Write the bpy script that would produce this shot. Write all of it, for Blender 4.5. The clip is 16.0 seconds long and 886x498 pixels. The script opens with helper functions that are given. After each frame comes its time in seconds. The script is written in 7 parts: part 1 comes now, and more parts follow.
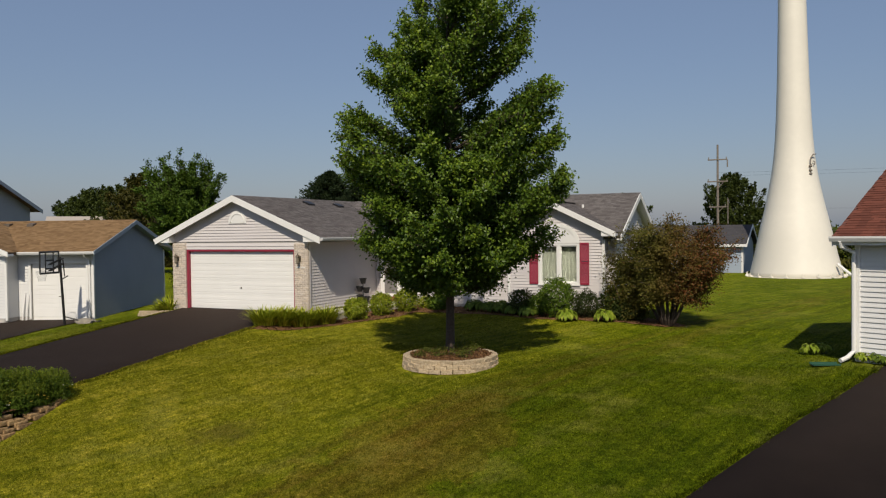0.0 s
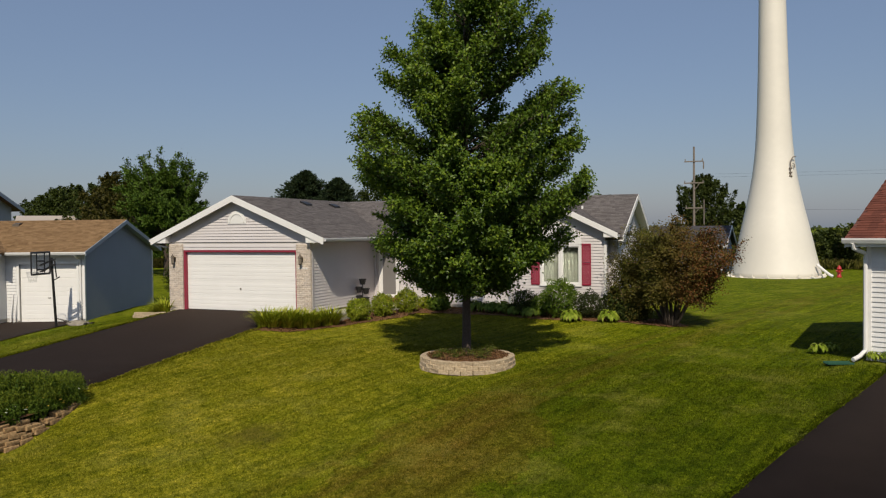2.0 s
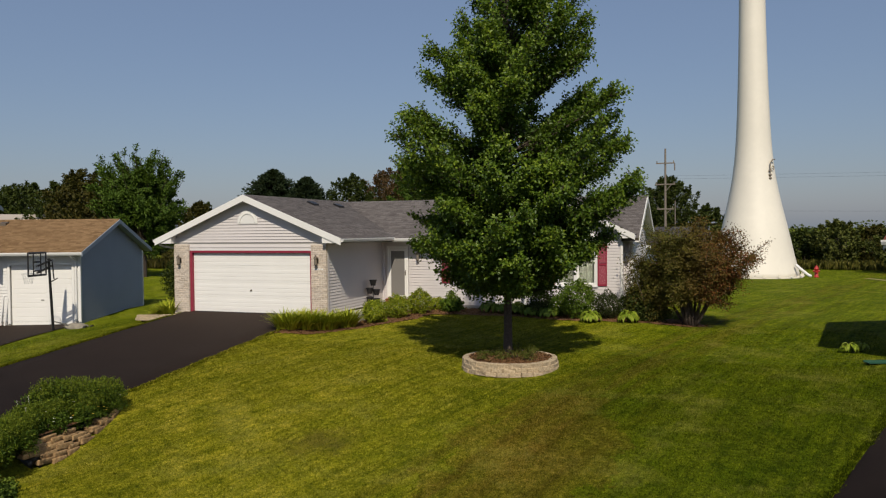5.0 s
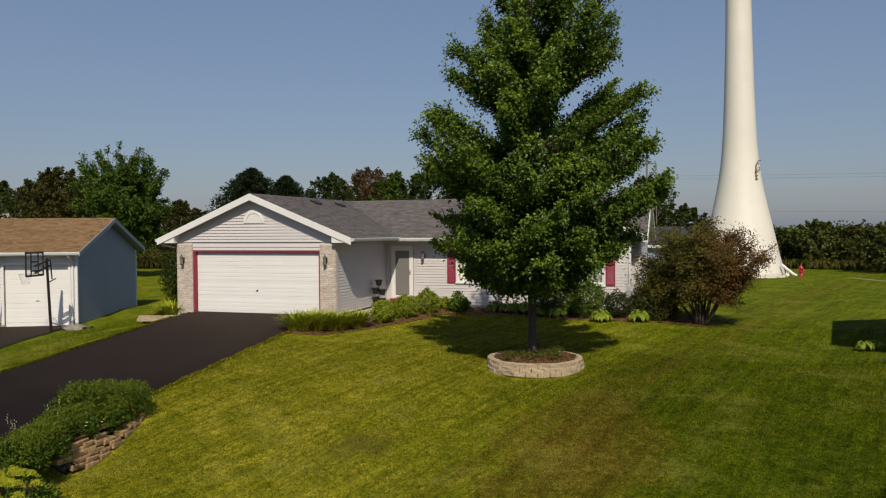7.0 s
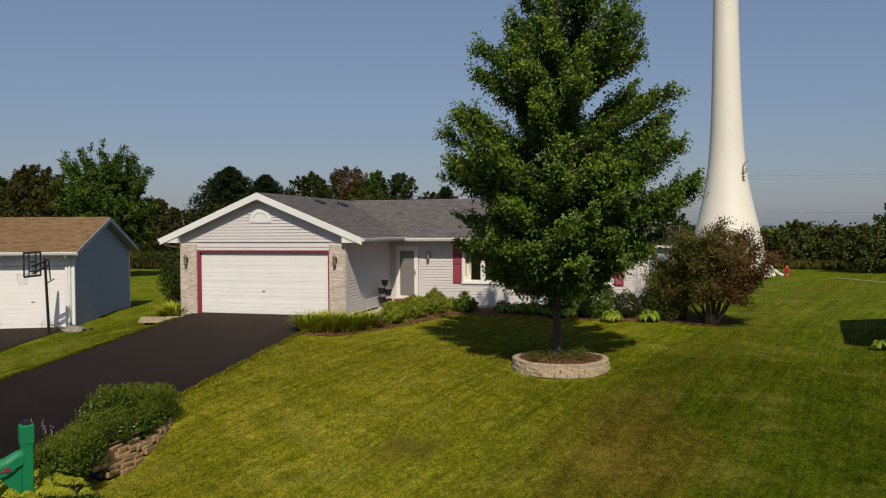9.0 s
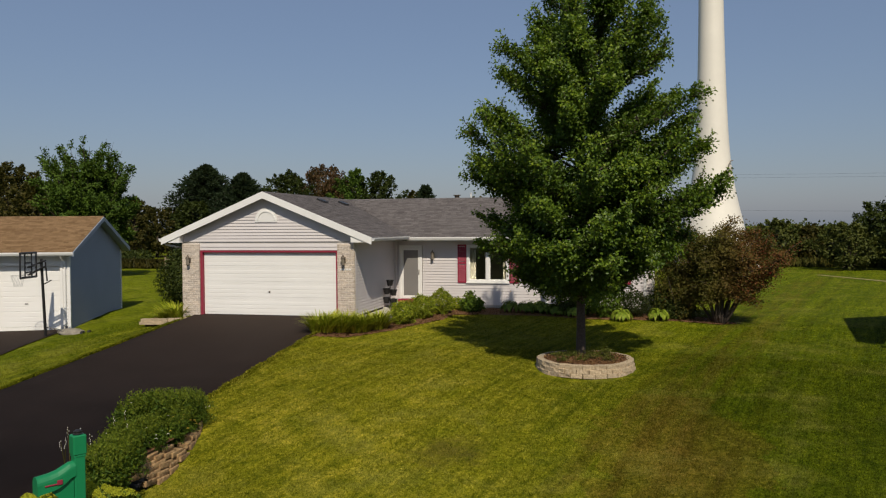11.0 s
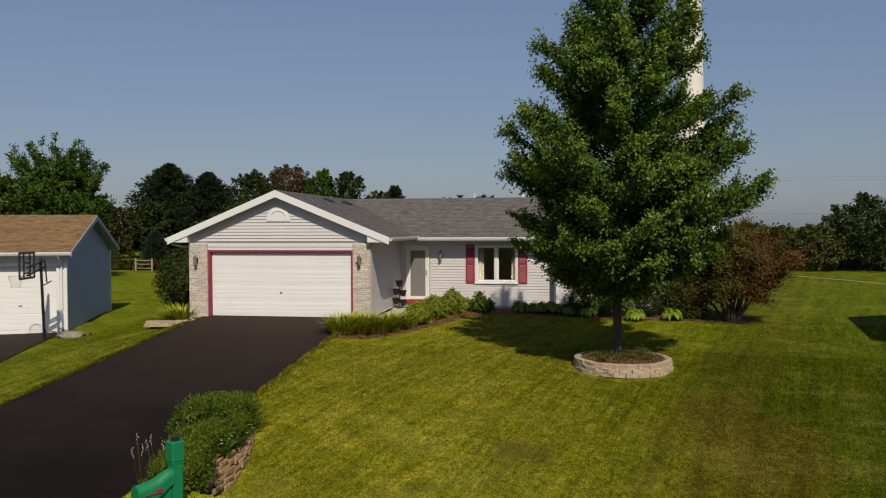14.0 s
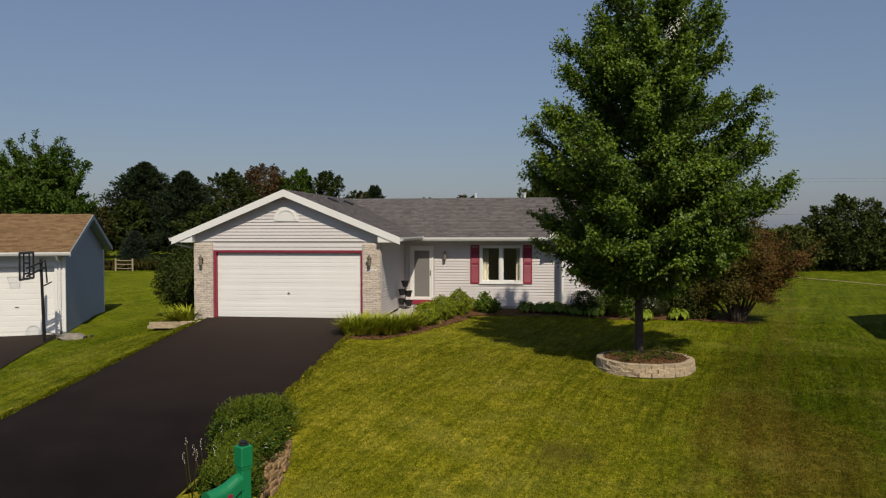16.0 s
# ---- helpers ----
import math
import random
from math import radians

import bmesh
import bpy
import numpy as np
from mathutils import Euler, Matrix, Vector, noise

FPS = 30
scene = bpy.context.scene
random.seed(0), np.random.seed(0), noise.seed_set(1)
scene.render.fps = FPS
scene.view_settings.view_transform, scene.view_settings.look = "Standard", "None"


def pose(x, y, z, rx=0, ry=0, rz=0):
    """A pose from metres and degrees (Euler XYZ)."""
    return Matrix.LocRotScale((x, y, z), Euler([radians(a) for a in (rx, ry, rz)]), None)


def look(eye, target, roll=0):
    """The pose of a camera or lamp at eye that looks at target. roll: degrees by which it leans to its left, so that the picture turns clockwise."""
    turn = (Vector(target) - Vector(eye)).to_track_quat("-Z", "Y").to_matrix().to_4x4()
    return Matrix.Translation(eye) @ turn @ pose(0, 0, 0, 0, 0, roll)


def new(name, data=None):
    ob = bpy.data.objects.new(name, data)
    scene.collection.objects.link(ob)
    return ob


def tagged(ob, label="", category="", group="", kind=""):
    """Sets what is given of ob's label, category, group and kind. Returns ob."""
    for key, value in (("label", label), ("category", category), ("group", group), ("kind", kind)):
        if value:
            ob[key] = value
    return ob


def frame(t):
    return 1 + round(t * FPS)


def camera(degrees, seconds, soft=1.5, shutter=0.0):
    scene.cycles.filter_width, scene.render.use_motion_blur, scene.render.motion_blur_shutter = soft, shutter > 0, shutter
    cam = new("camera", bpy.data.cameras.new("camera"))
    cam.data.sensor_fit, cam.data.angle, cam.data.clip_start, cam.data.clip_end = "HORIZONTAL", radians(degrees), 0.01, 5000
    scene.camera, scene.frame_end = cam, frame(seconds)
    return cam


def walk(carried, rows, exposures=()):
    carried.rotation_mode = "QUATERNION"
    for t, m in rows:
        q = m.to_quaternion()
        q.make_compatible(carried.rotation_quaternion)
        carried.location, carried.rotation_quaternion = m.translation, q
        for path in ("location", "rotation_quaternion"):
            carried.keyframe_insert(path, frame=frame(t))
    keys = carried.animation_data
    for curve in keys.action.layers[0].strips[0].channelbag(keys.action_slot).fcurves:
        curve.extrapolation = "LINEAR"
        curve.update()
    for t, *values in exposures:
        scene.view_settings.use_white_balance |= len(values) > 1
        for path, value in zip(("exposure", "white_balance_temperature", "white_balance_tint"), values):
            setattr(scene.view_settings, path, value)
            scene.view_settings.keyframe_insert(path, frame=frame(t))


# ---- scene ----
cam = camera(59.5, 16.0, 1.2)
PATH = [
    (0, (21.516, -22.344, 2.786), (20.647, -20.543, 2.74), -0.7),
    (0.5, (21.254, -22.483, 2.801), (20.405, -20.673, 2.755), -0.6),
    (1, (20.995, -22.615, 2.806), (20.164, -20.796, 2.76), -0.6),
    (1.5, (20.677, -22.738, 2.822), (19.866, -20.91, 2.775), -0.6),
    (2, (20.385, -22.886, 2.83), (19.593, -21.05, 2.783), -0.6),
    (2.5, (20.047, -23.012, 2.845), (19.275, -21.167, 2.798), -0.5),
    (3, (19.682, -23.141, 2.874), (18.929, -21.289, 2.825), -0.5),
    (3.5, (19.299, -23.235, 2.887), (18.565, -21.375, 2.837), -0.5),
    (4, (18.913, -23.344, 2.872), (18.199, -21.476, 2.823), -0.5),
    (6.5, (17.21, -23.775, 2.883), (16.587, -21.875, 2.833), -0.4),
    (7, (16.863, -23.863, 2.886), (16.26, -21.957, 2.836), -0.4),
    (7.5, (16.526, -23.906, 2.895), (15.94, -21.994, 2.845), -0.4),
    (8, (16.174, -23.994, 2.905), (15.608, -22.076, 2.854), -0.3),
    (8.5, (15.84, -24.043, 2.901), (15.293, -22.12, 2.85), -0.3),
    (9, (15.499, -24.085, 2.9), (14.97, -22.157, 2.849), -0.3),
    (11.5, (13.754, -24.231, 2.96), (13.324, -22.278, 2.903), -0.4),
    (12, (13.388, -24.267, 2.943), (12.979, -22.311, 2.887), -0.4),
    (12.5, (13.029, -24.319, 2.939), (12.642, -22.358, 2.884), -0.3),
    (13, (12.669, -24.361, 2.927), (12.303, -22.395, 2.872), -0.3),
    (13.5, (12.328, -24.397, 2.917), (11.981, -22.428, 2.864), -0.2),
    (14, (11.977, -24.42, 2.908), (11.649, -22.448, 2.855), -0.2),
    (14.5, (11.611, -24.419, 2.92), (11.303, -22.444, 2.866), -0.2),
    (15, (11.274, -24.461, 2.916), (10.986, -22.482, 2.862), -0.1),
    (15.5, (10.941, -24.489, 2.896), (10.673, -22.507, 2.844), -0.2),
    (16, (10.621, -24.506, 2.911), (10.373, -22.522, 2.858), -0.1),
]
walk(cam, [(t, look(eye, target, roll)) for t, eye, target, roll in PATH], [(0, 0.06), (4, 0.04), (9, 0.0), (12.5, -0.04), (16, -0.07)])

# ---- world, sun ----
world = bpy.data.worlds.new("sky")
scene.world = world
world.use_nodes = True
wn = world.node_tree
sky = wn.nodes.new("ShaderNodeTexSky")
sky.sky_type = "NISHITA"
sky.sun_disc = False
sky.sun_elevation = radians(44.4)
sky.sun_rotation = radians(158.5)
sky.altitude = 200
sky.air_density = 1.3
sky.dust_density = 1.2
sky.ozone_density = 5.0
tint = wn.nodes.new("ShaderNodeMix")
tint.data_type, tint.blend_type = "RGBA", "MULTIPLY"
tint.inputs[0].default_value = 1.0
tint.inputs[7].default_value = (1.045, 0.99, 1.055, 1)
wn.links.new(sky.outputs[0], tint.inputs[6])
haze = wn.nodes.new("ShaderNodeMix")
haze.data_type = "RGBA"
haze.inputs[0].default_value = 0.4
haze.inputs[7].default_value = (3.5, 4.45, 6.3, 1)
wn.links.new(tint.outputs[2], haze.inputs[6])
wn.links.new(haze.outputs[2], wn.nodes["Background"].inputs[0])
wn.nodes["Background"].inputs[1].default_value = 0.067
sun = new("sun", bpy.data.lights.new("sun", "SUN"))
sun.data.energy = 3.87
sun.data.angle = radians(0.6)
sun.data.color = (1.0, 0.90, 0.74)
sun.matrix_world = look((33.5, -85, 89.5), (0, 0, 0))


# ---- materials ----
def material(name):
    m = bpy.data.materials.new(name)
    m.use_nodes = True
    n = m.node_tree
    return m, n, n.nodes["Principled BSDF"]


def node(n, kind, **kw):
    x = n.nodes.new(kind)
    for k, v in kw.items():
        x.inputs[k].default_value = v
    return x


def coords(n, scale=(1, 1, 1), world_space=False):
    if world_space:
        src = n.nodes.new("ShaderNodeNewGeometry").outputs["Position"]
    else:
        src = n.nodes.new("ShaderNodeTexCoord").outputs["Object"]
    mp = n.nodes.new("ShaderNodeMapping")
    mp.inputs["Scale"].default_value = scale
    n.links.new(src, mp.inputs["Vector"])
    return mp.outputs[0]


def ramp(n, fac, stops):
    r = n.nodes.new("ShaderNodeValToRGB")
    e = r.color_ramp.elements
    while len(e) < len(stops):
        e.new(0.5)
    for el, (p, c) in zip(e, stops):
        el.position = p
        el.color = (*c, 1)
    n.links.new(fac, r.inputs[0])
    return r.outputs[0]


def mix(n, a, b, fac, mode="MIX"):
    x = n.nodes.new("ShaderNodeMix")
    x.data_type = "RGBA"
    x.blend_type = mode
    for sock, v in ((x.inputs[6], a), (x.inputs[7], b), (x.inputs[0], fac)):
        if isinstance(v, (int, float)):
            sock.default_value = v
        elif isinstance(v, tuple):
            sock.default_value = (*v, 1)
        else:
            n.links.new(v, sock)
    return x.outputs[2]


def noise_tex(n, vec, scale, detail=4.0, rough=0.55):
    t = node(n, "ShaderNodeTexNoise", Scale=scale, Detail=detail, Roughness=rough)
    n.links.new(vec, t.inputs["Vector"])
    return t.outputs["Fac"]


def bump(n, p, height, strength, dist=0.01):
    b = node(n, "ShaderNodeBump", Strength=strength, Distance=dist)
    n.links.new(height, b.inputs["Height"])
    n.links.new(b.outputs[0], p.inputs["Normal"])


def painted(name, col, rough=0.5, var=0.08, scale=1.2, fine=60, bumps=0.12):
    """Paint, vinyl or plastic: soft stains, fine grain and faint relief."""
    m, n, p = material(name)
    v = coords(n, world_space=True)
    a = noise_tex(n, v, scale, 5)
    b = noise_tex(n, v, fine, 2)
    dark = tuple(c * (1 - 2.2 * var) for c in col)
    lite = tuple(min(1, c * (1 + 0.8 * var)) for c in col)
    c = ramp(n, a, [(0.3, dark), (0.72, lite)])
    c = mix(n, c, tuple(x * 0.9 for x in col), b)
    n.links.new(c, p.inputs["Base Color"])
    r = node(n, "ShaderNodeMapRange")
    n.links.new(a, r.inputs[0])
    r.inputs[3].default_value = rough - 0.08
    r.inputs[4].default_value = rough + 0.1
    n.links.new(r.outputs[0], p.inputs["Roughness"])
    bump(n, p, b, bumps, 0.004)
    return m


def shingle(name, c1, c2, c3):
    """Asphalt shingles: courses follow the height, tabs vary in tone."""
    m, n, p = material(name)
    geo = n.nodes.new("ShaderNodeTexCoord").outputs["Object"]
    sep = n.nodes.new("ShaderNodeSeparateXYZ")
    n.links.new(geo, sep.inputs[0])
    add = n.nodes.new("ShaderNodeMath")
    n.links.new(sep.outputs[0], add.inputs[0])
    n.links.new(sep.outputs[1], add.inputs[1])
    comb = n.nodes.new("ShaderNodeCombineXYZ")
    n.links.new(add.outputs[0], comb.inputs[0])
    n.links.new(sep.outputs[2], comb.inputs[1])
    br = node(n, "ShaderNodeTexBrick", Scale=1.0)
    br.offset = 0.37
    br.inputs["Mortar Size"].default_value = 0.009
    br.inputs["Mortar Smooth"].default_value = 0.3
    br.inputs["Brick Width"].default_value = 0.26
    br.inputs["Row Height"].default_value = 0.058
    br.inputs["Color1"].default_value = (*c1, 1)
    br.inputs["Color2"].default_value = (*c2, 1)
    br.inputs["Mortar"].default_value = (*[x * 0.5 for x in c1], 1)
    n.links.new(comb.outputs[0], br.inputs["Vector"])
    v = coords(n)
    c = mix(n, br.outputs[0], c3, ramp(n, noise_tex(n, v, 0.9, 6), [(0.35, (0, 0, 0)), (0.75, (0.55, 0.55, 0.55))]))
    g = noise_tex(n, v, 90, 2)
    c = mix(n, c, tuple(x * 0.5 for x in c1), ramp(n, g, [(0.45, (0, 0, 0)), (0.7, (0.45, 0.45, 0.45))]))
    n.links.new(c, p.inputs["Base Color"])
    p.inputs["Roughness"].default_value = 0.95
    bump(n, p, br.outputs["Fac"], -0.5, 0.01)
    return m


def tabs(name, c1, c2, c3):
    """Single shingle tabs: each its own tone, with grit and weather stains."""
    m, n, p = material(name)
    info = n.nodes.new("ShaderNodeObjectInfo").outputs["Random"]
    geo = n.nodes.new("ShaderNodeNewGeometry")
    ad = n.nodes.new("ShaderNodeMath")
    n.links.new(info, ad.inputs[0])
    n.links.new(geo.outputs["Random Per Island"], ad.inputs[1])
    fr = n.nodes.new("ShaderNodeMath")
    fr.operation = "FRACT"
    n.links.new(ad.outputs[0], fr.inputs[0])
    c = ramp(n, fr.outputs[0], [(0.0, c1), (0.45, c3), (1.0, c2)])
    v = geo.outputs["Position"]
    c = mix(n, c, c3, ramp(n, noise_tex(n, v, 0.8, 5), [(0.35, (0, 0, 0)), (0.75, (0.6, 0.6, 0.6))]))
    g = noise_tex(n, v, 70, 3)
    c = mix(n, c, ramp(n, g, [(0.3, (0.6, 0.6, 0.6)), (0.7, (1.3, 1.3, 1.3))]), 0.7, "MULTIPLY")
    n.links.new(c, p.inputs["Base Color"])
    p.inputs["Roughness"].default_value = 0.95
    p.inputs["Specular IOR Level"].default_value = 0.15
    bump(n, p, g, 0.5, 0.006)
    return m


def leafy(name, cols, spread=0.35, rough=0.6, turn=None, gloss=0.2, through_leaf=(0.16, 0.2, 0.02), thin=0.22):
    """Leaves: each one its own tone; light passes through."""
    m, n, p = material(name)
    geo = n.nodes.new("ShaderNodeNewGeometry")
    k = len(cols)
    c = ramp(n, geo.outputs["Random Per Island"], [(i / max(1, k - 1), col) for i, col in enumerate(cols)])
    big = noise_tex(n, geo.outputs["Position"], 0.9, 3)
    c = mix(n, c, tuple(x * 0.55 for x in cols[0]), ramp(n, big, [(0.4, (0, 0, 0)), (0.75, (spread,) * 3)]))
    if turn:
        c2 = ramp(n, geo.outputs["Random Per Island"], [(0.0, turn[0]), (0.5, turn[1]), (1.0, cols[0])])
        sp = n.nodes.new("ShaderNodeSeparateXYZ")
        n.links.new(geo.outputs["Position"], sp.inputs[0])
        mr = node(n, "ShaderNodeMapRange")
        mr.inputs[1].default_value, mr.inputs[2].default_value = turn[2]
        n.links.new(sp.outputs[0], mr.inputs[0])
        w = n.nodes.new("ShaderNodeMath")
        w.operation = "MULTIPLY_ADD"
        n.links.new(big, w.inputs[0])
        w.inputs[1].default_value = 1.2
        w.inputs[2].default_value = -0.6
        s = n.nodes.new("ShaderNodeMath")
        s.use_clamp = True
        n.links.new(w.outputs[0], s.inputs[0])
        n.links.new(mr.outputs[0], s.inputs[1])
        c = mix(n, c, c2, s.outputs[0])
    n.links.new(c, p.inputs["Base Color"])
    p.inputs["Roughness"].default_value = rough
    p.inputs["Specular IOR Level"].default_value = gloss
    tr = n.nodes.new("ShaderNodeBsdfTranslucent")
    n.links.new(mix(n, c, through_leaf, 0.3), tr.inputs[0])
    ms = n.nodes.new("ShaderNodeMixShader")
    ms.inputs[0].default_value = thin
    n.links.new(p.outputs[0], ms.inputs[1])
    n.links.new(tr.outputs[0], ms.inputs[2])
    n.links.new(ms.outputs[0], n.nodes["Material Output"].inputs[0])
    return m


def stony(name, cols, rough=0.9, scale=9, relief=0.6, per_piece=True):
    m, n, p = material(name)
    v = coords(n, world_space=True)
    a = noise_tex(n, v, scale, 6, 0.65)
    c = ramp(n, a, [(0.25, cols[0]), (0.55, cols[1]), (0.8, cols[2])])
    if per_piece:
        info = n.nodes.new("ShaderNodeObjectInfo")
        isl = n.nodes.new("ShaderNodeNewGeometry")
        mx = n.nodes.new("ShaderNodeMath")
        n.links.new(info.outputs["Random"], mx.inputs[0])
        n.links.new(isl.outputs["Random Per Island"], mx.inputs[1])
        fr = n.nodes.new("ShaderNodeMath")
        fr.operation = "FRACT"
        n.links.new(mx.outputs[0], fr.inputs[0])
        c = mix(n, c, ramp(n, fr.outputs[0], [(0, (0.78, 0.76, 0.74)), (0.5, (0.93, 0.92, 0.9)), (1, (1.1, 1.06, 1.0))]), 0.8, "MULTIPLY")
    n.links.new(c, p.inputs["Base Color"])
    p.inputs["Roughness"].default_value = rough
    bump(n, p, a, relief, 0.02)
    return m


def asphalt():
    m, n, p = material("sealed_asphalt")
    v = coords(n, world_space=True)
    a = noise_tex(n, v, 0.5, 6, 0.6)
    b = noise_tex(n, v, 140, 2)
    c = ramp(n, a, [(0.3, (0.0072, 0.0050, 0.0046)), (0.7, (0.0158, 0.0112, 0.0102))])
    c = mix(n, c, (0.036, 0.029, 0.027), ramp(n, b, [(0.6, (0, 0, 0)), (0.8, (0.5, 0.5, 0.5))]))
    sp = n.nodes.new("ShaderNodeSeparateXYZ")
    n.links.new(v, sp.inputs[0])
    ms = n.nodes.new("ShaderNodeMath")
    ms.operation = "MULTIPLY_ADD"
    n.links.new(noise_tex(n, v, 0.35, 5, 0.6), ms.inputs[0])
    ms.inputs[1].default_value = 7.0
    n.links.new(sp.outputs[1], ms.inputs[2])
    dm = node(n, "ShaderNodeMapRange")
    dm.inputs[1].default_value, dm.inputs[2].default_value = -8.0, 4.0
    n.links.new(ms.outputs[0], dm.inputs[0])
    c = mix(n, c, (0.052, 0.037, 0.028), ramp(n, dm.outputs[0], [(0.0, (0, 0, 0)), (1.0, (0.6, 0.6, 0.6))]))
    spots = noise_tex(n, v, 2.2, 6, 0.75)
    c = mix(n, c, (0.06, 0.052, 0.046), ramp(n, spots, [(0.66, (0, 0, 0)), (0.78, (0.4, 0.4, 0.4))]))
    n.links.new(c, p.inputs["Base Color"])
    p.inputs["Roughness"].default_value = 0.85
    p.inputs["Specular IOR Level"].default_value = 0.07
    bump(n, p, b, 0.35, 0.006)
    return m


def stretched(n, v, ang, scale, freq):
    """Noise drawn out along one direction: tracks of mowers and wheels."""
    rot = n.nodes.new("ShaderNodeMapping")
    rot.vector_type = "TEXTURE"
    rot.inputs["Rotation"].default_value = (0, 0, radians(ang))
    rot.inputs["Scale"].default_value = scale
    n.links.new(v, rot.inputs[0])
    return noise_tex(n, rot.outputs[0], freq, 4, 0.6)


def lawn(name="mown_grass", blade=False):
    """Mown grass: mowing tracks, dry patches, greener turf on the far side, light fall-off put into the colour, and a
    coarse nap.
    """
    m, n, p = material(name)
    v = coords(n, world_space=True)
    big = noise_tex(n, v, 0.16, 4, 0.6)
    mid = noise_tex(n, v, 1.3, 6, 0.7)
    clump = noise_tex(n, v, 11.0, 5, 0.75)
    fine = noise_tex(n, v, 30, 4, 0.75)
    c = ramp(n, mid, [(0.28, (0.12, 0.127, 0.0042)), (0.5, (0.161, 0.154, 0.007)), (0.74, (0.214, 0.191, 0.016))])
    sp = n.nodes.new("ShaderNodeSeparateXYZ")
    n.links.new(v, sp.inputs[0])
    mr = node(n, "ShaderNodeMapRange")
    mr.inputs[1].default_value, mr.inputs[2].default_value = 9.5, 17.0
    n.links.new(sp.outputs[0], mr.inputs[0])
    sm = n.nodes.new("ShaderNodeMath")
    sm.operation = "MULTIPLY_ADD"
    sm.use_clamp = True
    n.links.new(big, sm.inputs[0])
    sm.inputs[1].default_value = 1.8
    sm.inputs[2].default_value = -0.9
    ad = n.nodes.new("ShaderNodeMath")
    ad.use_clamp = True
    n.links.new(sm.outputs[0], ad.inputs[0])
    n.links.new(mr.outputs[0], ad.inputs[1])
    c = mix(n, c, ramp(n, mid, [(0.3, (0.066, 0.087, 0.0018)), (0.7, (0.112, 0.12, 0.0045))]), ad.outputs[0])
    # tracks: broad and narrow ones along the slope, a faint one across
    for ang, sc, lo, hi in ((-38, (5, 0.4, 1), (0.86, 0.88, 0.86), (1.1, 1.08, 1.1)), (69, (5, 0.36, 1), (0.8, 0.84, 0.8), (1.14, 1.11, 1.14)), (75, (1.6, 0.11, 1), (0.72, 0.77, 0.68), (1.27, 1.23, 1.38))):
        c = mix(n, c, ramp(n, stretched(n, v, ang, sc, 1.0), [(0.36, lo), (0.62, hi)]), 0.85, "MULTIPLY")
    # darker towards high x: light fall-off across the view put into the turf colour
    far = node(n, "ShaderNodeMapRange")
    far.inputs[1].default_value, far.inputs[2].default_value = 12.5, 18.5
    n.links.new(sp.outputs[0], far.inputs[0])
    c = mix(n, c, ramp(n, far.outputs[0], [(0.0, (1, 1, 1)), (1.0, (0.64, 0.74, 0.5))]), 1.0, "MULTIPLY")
    # east part: lower tone near the street, higher towards the back
    back = node(n, "ShaderNodeMapRange")
    back.inputs[1].default_value, back.inputs[2].default_value = -9.0, 2.0
    n.links.new(sp.outputs[1], back.inputs[0])
    east_part = node(n, "ShaderNodeMapRange")
    east_part.inputs[1].default_value, east_part.inputs[2].default_value = 11.5, 15.5
    n.links.new(sp.outputs[0], east_part.inputs[0])
    c = mix(n, c, ramp(n, back.outputs[0], [(0.0, (0.88, 0.9, 0.85)), (0.45, (1.05, 1.05, 1.0)), (1.0, (1.38, 1.33, 1.2))]), east_part.outputs[0], "MULTIPLY")
    br = n.nodes.new("ShaderNodeVectorMath")
    br.operation = "DOT_PRODUCT"
    n.links.new(v, br.inputs[0])
    br.inputs[1].default_value = (0.957, -0.29, 0)
    bs = n.nodes.new("ShaderNodeMath")
    bs.operation = "SUBTRACT"
    n.links.new(br.outputs["Value"], bs.inputs[0])
    bs.inputs[1].default_value = 16.7
    ba = n.nodes.new("ShaderNodeMath")
    ba.operation = "ABSOLUTE"
    n.links.new(bs.outputs[0], ba.inputs[0])
    bw = ramp(n, ba.outputs[0], [(0.5, (1, 1, 1)), (1.0, (0.12, 0.12, 0.12))])
    streak = ramp(n, stretched(n, v, 73, (4, 0.3, 1), 1.0), [(0.42, (0, 0, 0)), (0.62, (0.45, 0.45, 0.45))])
    c = mix(n, c, (0.095, 0.066, 0.009), mix(n, streak, bw, 1.0, "MULTIPLY"))
    # dry brown stretch of the slope
    pd = n.nodes.new("ShaderNodeVectorMath")
    pd.operation = "SUBTRACT"
    n.links.new(v, pd.inputs[0])
    pd.inputs[1].default_value = (15.0, -10.2, 0)
    pe = n.nodes.new("ShaderNodeMapping")
    pe.inputs["Rotation"].default_value = (0, 0, radians(-17))
    pe.inputs["Scale"].default_value = (0.36, 0.17, 0)
    n.links.new(pd.outputs[0], pe.inputs[0])
    pl = n.nodes.new("ShaderNodeVectorMath")
    pl.operation = "LENGTH"
    n.links.new(pe.outputs[0], pl.inputs[0])
    pm = n.nodes.new("ShaderNodeMath")
    pm.operation = "MULTIPLY_ADD"
    n.links.new(noise_tex(n, v, 0.9, 5, 0.65), pm.inputs[0])
    pm.inputs[1].default_value = 0.9
    n.links.new(pl.outputs["Value"], pm.inputs[2])
    c = mix(n, c, (0.107, 0.07, 0.009), ramp(n, pm.outputs[0], [(0.55, (0.62, 0.62, 0.62)), (1.0, (0.3, 0.3, 0.3)), (1.5, (0, 0, 0))]))
